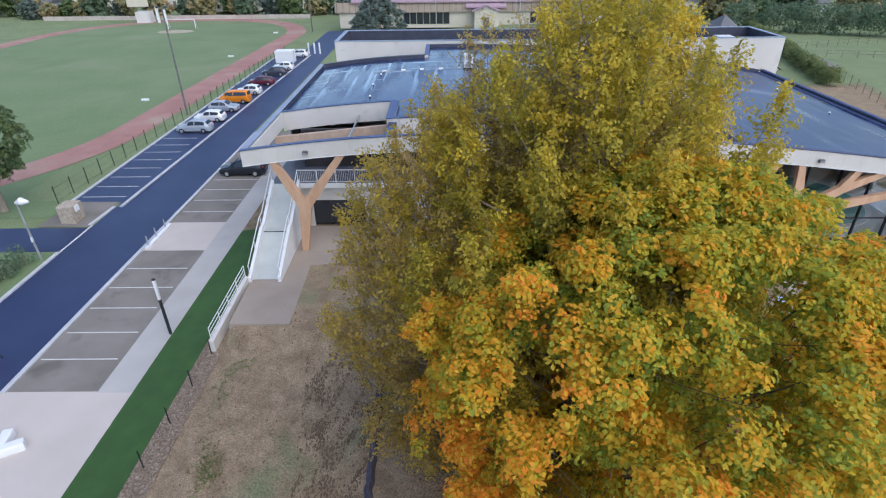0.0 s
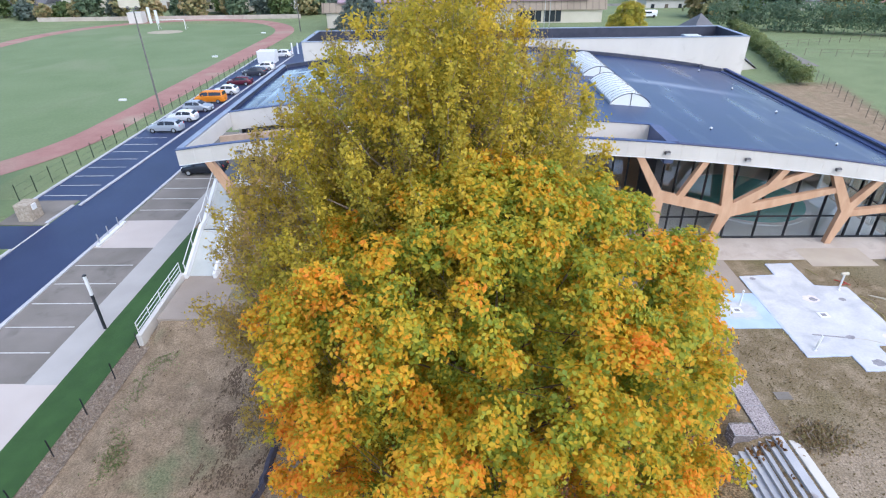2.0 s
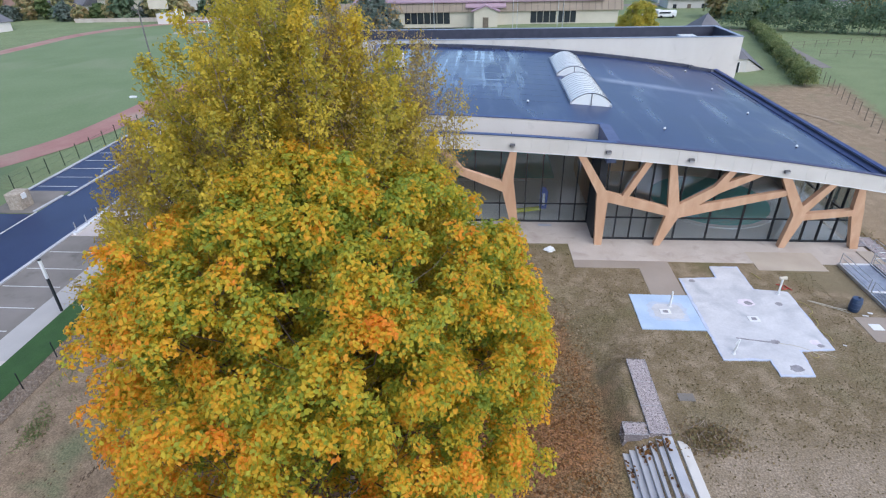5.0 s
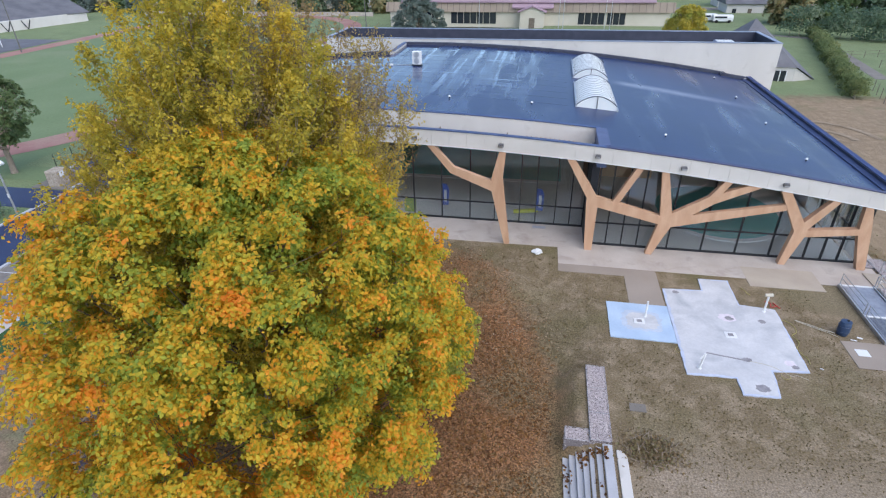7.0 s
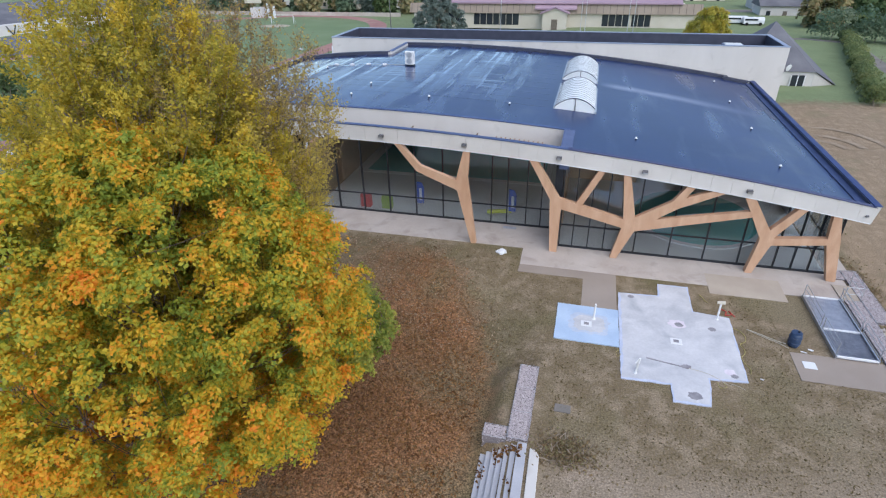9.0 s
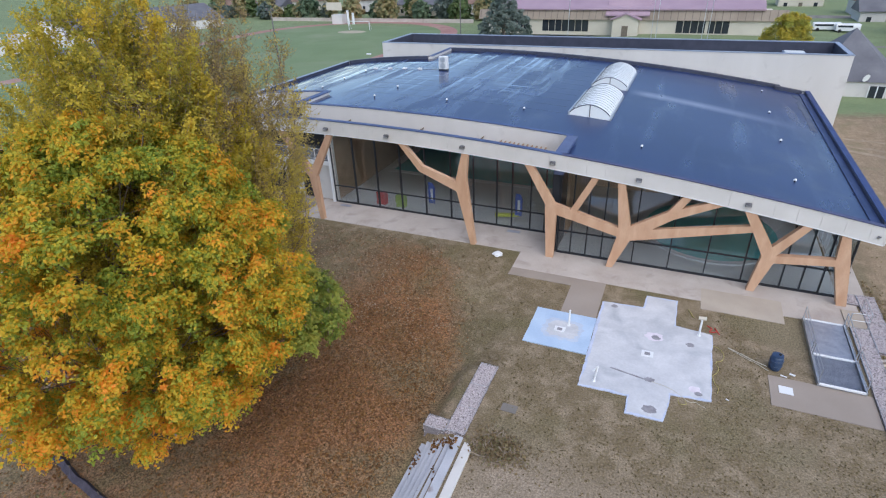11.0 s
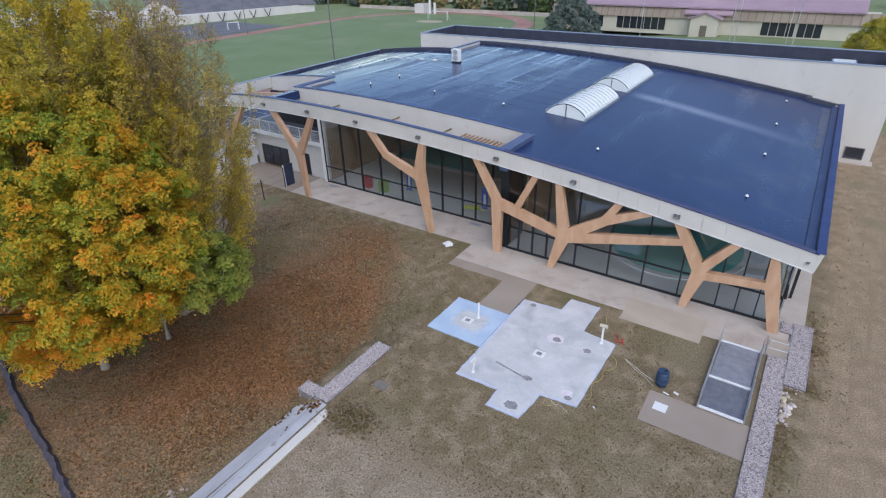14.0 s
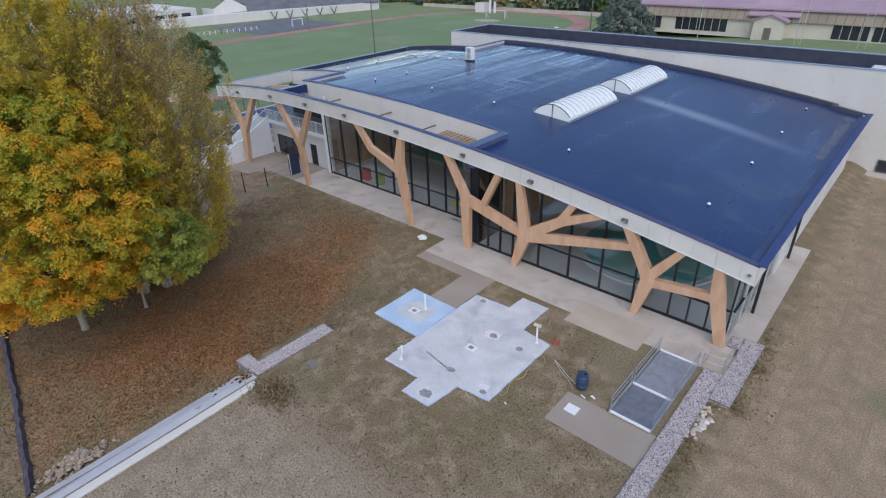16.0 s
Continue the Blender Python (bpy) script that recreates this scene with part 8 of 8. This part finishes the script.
M_BINGREY = material("dark_blue_plastic", (0.022, 0.045, 0.095), (0.032, 0.06, 0.125), 0.4, scale=0.5, bump=0.03, vary=0.1)
BX, BY = 32.08, 26.15
bin_ = thing("bin", (BX, BY, 0), "dark blue plastic barrel bin on the lawn", "bin")
part("barrel", Shape().tube([(BX, BY, 0), (BX, BY, 0.12), (BX, BY, 0.4), (BX, BY, 0.7), (BX, BY, 0.84)], [0.25, 0.28, 0.305, 0.29, 0.26], 18), M_BINGREY, bin_, smooth=True)
for z in (0.28, 0.6):
    part("hoop", Shape().tube([(BX, BY, z - 0.02), (BX, BY, z), (BX, BY, z + 0.02)], [0.298, 0.318, 0.3], 18), M_BINGREY, bin_)
part("lid", Shape().cyl(BX, BY, 0.835, 0.865, 0.265, sides=18), M_BINGREY, bin_)
part("bung", Shape().cyl(BX + 0.1, BY + 0.05, 0.865, 0.9, 0.06, sides=10), M_TYRE, bin_, "dark bung")


def hose(pts, r, mat, label):
    """A loose hose or cable on the ground, smoothed through its bends."""
    out = []
    p = [Vector(q) for q in pts]
    for i in range(len(p) - 1):
        a, b, c, d = p[max(i - 1, 0)], p[i], p[i + 1], p[min(i + 2, len(p) - 1)]
        for k in range(6):
            f = k / 6
            out.append(0.5 * ((2 * b) + (c - a) * f + (2 * a - 5 * b + 4 * c - d) * f * f + (3 * b - a - 3 * c + d) * f ** 3))
    out.append(p[-1])
    tagged(part("hose", Shape().tube(out, [r] * len(out), 5), mat), label, "hose")


hose([(30.0, 27.05, 0.03), (30.6, 26.72, 0.05), (31.2, 26.4, 0.03), (31.75, 26.15, 0.03)], 0.02, M_CREAM, "pale loose hose on the lawn")
hose([(30.05, 27.0, 0.03), (30.75, 26.5, 0.04), (31.3, 26.2, 0.03), (31.8, 25.8, 0.03)], 0.016, M_CREAM, "pale loose hose on the lawn")
hose([(29.25, 26.9, 0.07), (29.6, 26.75, 0.04), (29.78, 26.35, 0.03), (29.7, 25.85, 0.04), (29.4, 25.55, 0.03), (29.52, 25.1, 0.05), (29.45, 24.75, 0.03), (29.25, 24.4, 0.03), (29.35, 23.9, 0.04), (29.5, 23.6, 0.03), (29.45, 23.2, 0.03)], 0.017, M_CABLE, "yellow cable lying along the pad edge")
hose([(28.95, 28.75, 0.03), (29.2, 28.5, 0.06), (29.1, 28.2, 0.03), (29.45, 28.3, 0.05), (29.35, 28.65, 0.03), (29.6, 28.1, 0.03)], 0.024, M_RED, "orange-red hose coiled on the lawn")
hose([(27.95, 30.05, 0.03), (28.1, 29.7, 0.05), (28.15, 29.5, 0.04), (28.3, 29.3, 0.03)], 0.02, M_CABLE, "yellowish cable scrap on the lawn")
hose([(26.5, 22.9, 0.072), (27.2, 22.75, 0.072), (27.7, 22.5, 0.07), (28.2, 22.12, 0.04), (28.5, 22.15, 0.06), (28.95, 21.95, 0.03)], 0.012, M_CREAM, "thin pale cable trailing over the pad edge")
hose([(27.75, 22.2, 0.04), (27.8, 21.85, 0.03), (28.1, 21.9, 0.05), (28.05, 22.2, 0.03)], 0.014, M_CABLE, "pale cable scrap beside the pad")
hose([(23.1, 23.6, 0.05), (22.95, 23.35, 0.03), (23.05, 23.05, 0.04), (23.2, 23.3, 0.05)], 0.012, M_CABLE, "pale cable scrap beside the pad")
for x, y, a, b in ((32.45, 25.62, 0.28, 0.07), (32.85, 25.88, 0.24, 0.12), (29.88, 22.9, 0.14, 0.06)):
    tagged(part("offcut", Shape().bar((x - a / 2, y + 0.03, 0.045), (x + a / 2, y - 0.05, 0.05), b, 0.03), M_WHITEMETAL, bevel=0.006), "white plastic offcut dropped on the ground", "offcut", "white offcuts")
sack = Shape()
rngk = random.Random(12)
rows_ = []
for r_, z_ in ((0.3, 0.0), (0.33, 0.08), (0.24, 0.17), (0.12, 0.24)):
    rows_.append([(15.38 + math.cos(0.6283 * q) * r_ * rngk.uniform(0.65, 1.25) * 1.3, 32.57 + math.sin(0.6283 * q) * r_ * rngk.uniform(0.6, 1.2), z_ + rngk.uniform(0, 0.06)) for q in range(10)])
sack.add([v for r_ in rows_ for v in r_], [(10 * a + q, 10 * a + (q + 1) % 10, 10 * a + 10 + (q + 1) % 10, 10 * a + 10 + q) for a in range(3) for q in range(10)] + [tuple(range(30, 40))])
tagged(part("crumpled_sack", sack, M_WHITEMETAL), "white crumpled sack on the lawn", "sack")
rngb = np.random.default_rng(23)
brush = Shape()
for _ in range(60):
    a, r_ = rngb.random() * 6.283, 1.1 * math.sqrt(rngb.random())
    cx, cy = 20.75 + r_ * math.cos(a), 16.2 + r_ * 0.75 * math.sin(a)
    d_ = rngb.normal(size=3) * 0.3
    brush.bar((cx, cy, 0.02), (cx + d_[0] * 0.7, cy + d_[1] * 0.7, 0.05 + abs(d_[2]) * 0.6), 0.025)
tagged(part("brushwood", brush, M_TWIG), "low heap of cut brown brushwood on the lawn", "brushwood", kind="stuff")
M_LIME = material("lime_foam", (0.3, 0.42, 0.06), None, 0.6, bump=0.02, vary=0.06)
for x in (7.6, 15.0):
    f = thing("beach_flag", (x, 37.9, 0), "blue promotional fabric flag behind the glass", "flag")
    part("pole", Shape().bar((x, 37.9, 0), (x, 37.9, 2.5), 0.03), M_STEEL, f)
    part("cloth", Shape().wallprism([(x, 0.7), (x + 0.55, 0.7), (x + 0.6, 2.1), (x + 0.4, 2.5), (x, 2.55)], 37.88, 37.9), M_BLUE, f)
    part("print", Shape().box(x + 0.2, x + 0.4, 37.86, 37.875, 1.0, 2.0), M_WHITEMETAL, f, "white bars of unreadable print")
for x0_, mat_, name_ in ((2.75, M_RED, "red"), (4.6, M_LIME, "lime green")):
    st = thing("float_stack", (x0_, 37.8, 0), name_ + " stacked foam floats behind the glass", "floats")
    for q in range(7):
        part("float_board", Shape().box(x0_ + rngb.uniform(-0.04, 0.04), x0_ + 0.85, 37.6, 38.1, 0.02 + q * 0.16, 0.15 + q * 0.16), mat_, st, bevel=0.02)
tagged(part("float_tube", Shape().bar((13.3, 38.2, 0.35), (15.2, 38.2, 0.6), 0.25), M_YELLOW), "yellow foam float tube leaning behind the glass", "float")

# fallen leaves under the trees
rngl = np.random.default_rng(17)
k = 60000
px, py = rngl.uniform(-5, 20, k), rngl.uniform(4, 33, k)
dens = np.array([max(0.0, litter_at(a, b)) ** 1.4 * (0.65 + 0.7 * noise.noise(Vector((a * 0.6, b * 0.6, 1.0)))) for a, b in zip(px, py)])
ok = (rngl.random(k) < dens * 1.1) & ~((px > 16.6) & (py < 21.3))
px, py = px[ok], py[ok]
pz = np.array([ground_z(a, b) for a, b in zip(px, py)]) + 0.03
M_FALLEN = leaf_material("fallen_leaves", [(0.12, 0.06, 0.03), (0.26, 0.13, 0.055), (0.4, 0.23, 0.09), (0.18, 0.1, 0.05)], 0.8, 1.5, 0.8)
tagged(new("fallen_leaves", leaf_mesh("fallen_leaves", np.stack([px, py, pz], 1), rngl.normal(size=(len(px), 3)) * 0.35 + np.array([0, 0, 1]), 0.07 + 0.07 * rngl.random(len(px)), np.full(len(px), 0.5), M_FALLEN, rngl)), "red-brown fallen leaves on the lawn", "leaves", kind="stuff")
k = 16000
qx, qy = rngl.uniform(-1, 18, k), rngl.uniform(20, 32.5, k)
dens = np.array([(0.5 + 0.9 * noise.noise(Vector((a * 0.5, b * 0.5, 9.0)))) * smooth01(b, 21, 25) * (1 - smooth01(a + (b - 26) * 0.5, 13.5, 17)) for a, b in zip(qx, qy)])
ok = rngl.random(k) < dens
qx, qy = qx[ok], qy[ok]
qz = np.array([ground_z(a, b) for a, b in zip(qx, qy)]) + 0.03
M_PALELEAF = leaf_material("pale_fallen_leaves", [(0.14, 0.085, 0.05), (0.3, 0.2, 0.125), (0.42, 0.32, 0.22), (0.5, 0.4, 0.3)], 0.9, 1.5, 0.8)
tagged(new("fallen_leaves", leaf_mesh("fallen_leaves", np.stack([qx, qy, qz], 1), rngl.normal(size=(len(qx), 3)) * 0.4 + np.array([0, 0, 1]), 0.07 + 0.07 * rngl.random(len(qx)), np.full(len(qx), 0.5), M_PALELEAF, rngl)), "pale dry fallen leaves strewn on the bank", "leaves", kind="stuff")
M_FABRIC = material("dark_landscape_fabric", (0.042, 0.037, 0.052), (0.075, 0.066, 0.088), 0.85, scale=0.4, fine=20, bump=0.1, vary=0.15)


def fabric_strip(pts, h, label):
    """A sagging strip of dark landscape fabric, half standing."""
    t = thing("landscape_fabric", (*pts[0], ground_z(*pts[0])), label, "fabric strip")
    rngf = random.Random(len(pts))
    line = []
    for (x0, y0), (x1, y1) in zip(pts, pts[1:]):
        k_ = max(2, int(math.hypot(x1 - x0, y1 - y0) / 0.35))
        line += [(x0 + (x1 - x0) * i / k_ + rngf.uniform(-0.05, 0.05), y0 + (y1 - y0) * i / k_ + rngf.uniform(-0.05, 0.05)) for i in range(k_)]
    line.append(pts[-1])
    s = Shape()
    vs = []
    for i, (x, y) in enumerate(line):
        lean_ = rngf.uniform(0.1, 0.22)
        (ax, ay), (bx_, by_) = line[max(i - 2, 0)], line[min(i + 2, len(line) - 1)]
        run = math.hypot(bx_ - ax, by_ - ay)
        ux, uy = (by_ - ay) / run, -(bx_ - ax) / run
        vs += [(x + ux * o, y + uy * o, ground_z(x + ux * o, y + uy * o) + q) for o, q in ((-0.13, 0.02), (0.0, h * rngf.uniform(0.6, 0.9)), (lean_ * 0.7, h * rngf.uniform(0.3, 0.6)), (0.25, 0.03))]
    n_ = len(line)
    s.add(vs, [(4 * i + q, 4 * i + q + 1, 4 * i + q + 5, 4 * i + q + 4) for i in range(n_ - 1) for q in range(3)])
    part("cloth", s, M_FABRIC, t)
    for x, y in line[::7]:
        part("stake", Shape().bar((x, y, ground_z(x, y)), (x, y, ground_z(x, y) + h + 0.1), 0.035), M_WOOD, t)


fabric_strip([(-3.6, 21.6), (-3.55, 14.6), (-4.4, 10.6)], 0.3, "strip of dark landscape fabric edging the tree bed")
fabric_strip([(-4.4, 10.5), (3.6, 8.7), (10.0, 7.7), (17.0, 6.5)], 0.3, "strip of dark landscape fabric edging the tree bed")

# clods and tufts
M_RUT = material("pressed_earth", (0.24, 0.18, 0.12), (0.33, 0.265, 0.195), 0.95, scale=0.8, fine=9, bump=0.4, vary=0.2)
rngc = random.Random(41)
clods = Shape()
for k in range(7500):
    row = rngc.randrange(12)
    y_ = rngc.uniform(13.0, 23.8)
    x_ = -8.3 + row * 0.42 + (y_ - 20) * 0.1 + 0.25 * math.sin(y_ * 0.9 + row) + rngc.gauss(0, 0.13)
    if noise.noise(Vector((x_ * 0.9, y_ * 0.7, 7.0))) < rngc.uniform(-0.2, 0.2) or x_ < -8.0 + 0.12 * (24 - y_):
        continue
    if rngc.random() < 0.1:
        x_, y_ = rngc.uniform(-12, -2), rngc.uniform(8, 28)
    r_ = rngc.uniform(0.02, 0.055)
    z_ = ground_z(x_, y_) - 0.01
    a_ = rngc.uniform(0, 6.28)
    ring = [(math.cos(a_ + 1.2566 * q) * r_ * rngc.uniform(0.7, 1.2), math.sin(a_ + 1.2566 * q) * r_ * rngc.uniform(1.2, 3.4)) for q in range(5)]
    pts_ = [(x_ + u, y_ + v, z_) for u, v in ring] + [(x_ + u * 0.5, y_ + v * 0.5, z_ + r_ * rngc.uniform(0.5, 0.9)) for u, v in ring]
    clods.add(pts_, [(q, (q + 1) % 5, 5 + (q + 1) % 5, 5 + q) for q in range(5)] + [(5, 6, 7, 8, 9)])
tagged(part("soil_clods", clods, M_SOIL), "dark turned clods in wheel ruts", "soil", kind="stuff")


def on_lawn(x, y):
    if y > 33.3 or (x > 16.7 and y > 30.3) or (20.9 < x < 23.2 and y > 27.2) or (31.6 < x < 38.4 and y > 23.3) or (36 < x < 37.6 and y > 18):
        return False
    if (23.0 < x < 29.4 and 20.2 < y < 30.8) or (19.5 < x < 23.2 and 23.7 < y < 27.4) or (16.0 < x < 19.9 and y < 21.3):
        return False
    return not (x < -8.5 and y > 24.5) and x > -13


k = 120000
tx, ty = rngl.uniform(-13, 37.5, k), rngl.uniform(-2, 33.2, k)
dens = np.array([0.5 + 0.5 * noise.noise(Vector((a * 0.45, b * 0.45, 3.0))) for a, b in zip(tx, ty)])
ok = np.array([on_lawn(a, b) for a, b in zip(tx, ty)]) & (rngl.random(k) < dens * 1.2 * np.where(tx < -1, 0.12, 1.0) * np.where((tx > 20) & (ty < 16), 0.45, 1.0))
tx, ty = tx[ok], ty[ok]
tz = np.array([ground_z(a, b) for a, b in zip(tx, ty)]) + 0.02
M_TUFT = leaf_material("dry_grass_tufts", [(0.1, 0.08, 0.035), (0.17, 0.135, 0.065), (0.3, 0.24, 0.14), (0.2, 0.175, 0.08)], 0.9, 2.0, 0.9)
tagged(new("grass_tufts", leaf_mesh("grass_tufts", np.stack([tx, ty, tz], 1), rngl.normal(size=(len(tx), 3)) * 0.8 + np.array([0, 0, 0.7]), 0.035 + 0.06 * rngl.random(len(tx)), np.full(len(tx), 0.5), M_TUFT, rngl)), "sparse dry olive grass tufts on bare lawn", "grass", kind="stuff")

# green weeds along the east slab, and the spoil heap by the seating steps
k = 500
gx, gy = 39.3 + rngl.normal(size=k) * 0.55, rngl.uniform(26, 66, k)
gz = np.array([ground_z(a, b) for a, b in zip(gx, gy)]) + 0.03
ok = (gx > 38.65) & (rngl.random(k) < np.array([0.5 + 0.9 * noise.noise(Vector((a * 0.5, b * 0.35, 9.0))) for a, b in zip(gx, gy)]))
M_WEEDBROWN = leaf_material("brown_weeds", [(0.25, 0.18, 0.105), (0.32, 0.235, 0.135), (0.29, 0.265, 0.14), (0.43, 0.31, 0.185)], 0.8, 1.0, 0.9)
M_WEED = leaf_material("green_weeds", [(0.17, 0.155, 0.075), (0.21, 0.19, 0.09), (0.26, 0.21, 0.11)], 0.6, 2.0, 0.9)
tagged(new("weeds", leaf_mesh("weeds", np.stack([gx, gy, gz], 1)[ok], rngl.normal(size=(int(ok.sum()), 3)) * 0.8 + np.array([0, 0, 0.6]), 0.05 + 0.07 * rngl.random(int(ok.sum())), np.full(int(ok.sum()), 0.5), M_WEED, rngl)), "sparse green weeds along the slab edge", "weeds", kind="stuff")
heap = Shape()
for k in range(230):
    a_, q_ = rngc.uniform(0, 6.28), abs(rngc.gauss(0, 0.55))
    x_, y_ = 16.55 + math.cos(a_) * q_ * 0.7, 8.3 + math.sin(a_) * q_ * 1.5
    r_ = rngc.uniform(0.05, 0.16)
    z_ = ground_z(x_, y_) + max(0.0, 0.3 - q_ * 0.25) - 0.02
    ring = [(math.cos(a_ + 1.2566 * q) * r_ * rngc.uniform(0.7, 1.3), math.sin(a_ + 1.2566 * q) * r_ * rngc.uniform(0.7, 1.3)) for q in range(5)]
    heap.add([(x_ + u, y_ + v, z_) for u, v in ring] + [(x_ + u * 0.55, y_ + v * 0.55, z_ + r_ * 0.8) for u, v in ring], [(q, (q + 1) % 5, 5 + (q + 1) % 5, 5 + q) for q in range(5)] + [(5, 6, 7, 8, 9)])
tagged(part("spoil_heap", heap, M_GRAVEL), "low heap of brown soil lumps and rubble", "spoil heap", kind="stuff")

M_WEEDGREEN = leaf_material("fresh_green_weeds", [(0.13, 0.17, 0.07), (0.19, 0.24, 0.1), (0.27, 0.3, 0.15)], 0.6, 2.0, 0.9)
# green weeds creeping over the trampled earth beside the pebbles
k = 9000
gy_ = rngl.uniform(5, 23, k)
gx_ = -11.2 + 0.35 * np.sin(gy_ * 0.5) + rngl.normal(size=k) * 0.55
lush = np.array([0.12 + 1.1 * noise.noise(Vector((a * 0.7, b * 0.45, 21.0))) for a, b in zip(gx_, gy_)]) > rngl.random(k) * 0.6
gx_, gy_ = gx_[lush], gy_[lush]
gz_ = np.array([ground_z(a, b) for a, b in zip(gx_, gy_)]) + 0.02
tagged(new("weed_band", leaf_mesh("weed_band", np.stack([gx_, gy_, gz_], 1), rngl.normal(size=(len(gx_), 3)) * 0.7 + np.array([0, 0, 0.7]), 0.04 + 0.06 * rngl.random(len(gx_)), np.full(len(gx_), 0.5), M_WEEDGREEN, rngl)), "low green weeds on trampled earth", "weeds", kind="stuff")

k = 700
px_, py_ = 4.6 + rngl.normal(size=k) * 0.6, 7.0 + rngl.normal(size=k) * 0.45
pz_ = np.array([ground_z(a, b) for a, b in zip(px_, py_)]) + 0.03
tagged(new("weed_patch", leaf_mesh("weed_patch", np.stack([px_, py_, pz_], 1), rngl.normal(size=(k, 3)) * 0.6 + np.array([0, 0, 0.8]), 0.06 + 0.07 * rngl.random(k), np.full(k, 0.5), M_WEEDGREEN, rngl)), "low fresh green weeds beside the fabric strip", "weeds", kind="stuff")
# curved tyre tracks in the earth behind the hall
for r_, w_ in ((5.2, 0.4), (6.7, 0.4), (9.0, 0.35)):
    s_ = Shape()
    pts_ = [(41.2 + r_ * math.cos(a), 61.0 + r_ * 1.15 * math.sin(a), math.cos(a), math.sin(a)) for a in [0.1 + 0.075 * k for k in range(20)]]
    s_.add([(x + c * o, y + d * o, ground_z(x, y) + h) for x, y, c, d in pts_ for o, h in ((-w_, 0.01), (-w_ * 0.5, 0.06), (0.0, 0.025), (w_ * 0.5, 0.06), (w_, 0.01))], [(5 * k + q, 5 * k + q + 1, 5 * k + q + 6, 5 * k + q + 5) for k in range(19) for q in range(4)])
    tagged(part("tyre_track", s_, M_RUT), "curved pale tyre track pressed in bare earth", "tyre track", "tyre tracks", "structure")

# brown leaves drifted on the seating steps, and low weeds on the brushwood
k = 230
sx_, sy_ = rngl.uniform(16.9, 18.9, k), 16.1 - np.abs(rngl.normal(size=k)) * 0.8
step_ = np.clip(np.floor((19.0 - (sx_ + 0.02 * (sy_ - 16.2))) / 0.27), 0, 6)
keep_ = np.array([noise.noise(Vector((a * 2.2, b * 0.7, 4.0))) for a, b in zip(sx_, sy_)]) > 0.02
tagged(new("drifted_leaves", leaf_mesh("drifted_leaves", np.stack([sx_, sy_, 0.085 - 0.165 * step_], 1)[keep_], (rngl.normal(size=(k, 3)) * 0.4 + np.array([0, 0, 1]))[keep_], (0.1 + 0.08 * rngl.random(k))[keep_], np.full(int(keep_.sum()), 0.25), M_FALLEN, rngl)), "brown leaves drifted on the concrete steps", "leaves", kind="stuff")
k = 900
wx_, wy_ = 20.75 + rngl.normal(size=k) * 0.65, 16.2 + rngl.normal(size=k) * 0.5
tagged(new("weed_patch", leaf_mesh("weed_patch", np.stack([wx_, wy_, 0.03 + 0.12 * rngl.random(k)], 1), rngl.normal(size=(k, 3)) * 0.8 + np.array([0, 0, 0.6]), 0.08 + 0.08 * rngl.random(k), np.full(k, 0.4), M_WEEDBROWN, rngl)), "low brown-green weed patch on the lawn", "weeds", kind="stuff")
# rank brown-green growth along the east foot of the gabions
k = 2600
ry_ = rngl.uniform(16, 37, k)
rx_ = np.where(ry_ < 29.0, 37.1, np.where(ry_ < 35, 38.0, 37.65)) + np.abs(rngl.normal(size=k)) * 0.38
rich = np.array([0.55 + 0.9 * noise.noise(Vector((a * 0.6, b * 0.5, 13.0))) for a, b in zip(rx_, ry_)]) > rngl.random(k)
away = np.hypot(rx_ - 37.4, ry_ - 27.6) > 0.9
rx_, ry_ = rx_[rich & away], ry_[rich & away]
rz_ = np.array([ground_z(a, b) for a, b in zip(rx_, ry_)]) + 0.02 + 0.08 * rngl.random(len(rx_))
tagged(new("weed_border", leaf_mesh("weed_border", np.stack([rx_, ry_, rz_], 1), rngl.normal(size=(len(rx_), 3)) * 0.8 + np.array([0, 0, 0.6]), 0.06 + 0.07 * rngl.random(len(rx_)), np.full(len(rx_), 0.35), M_WEEDBROWN, rngl)), "rank brown-green weeds along the gabion foot", "weeds", kind="stuff")
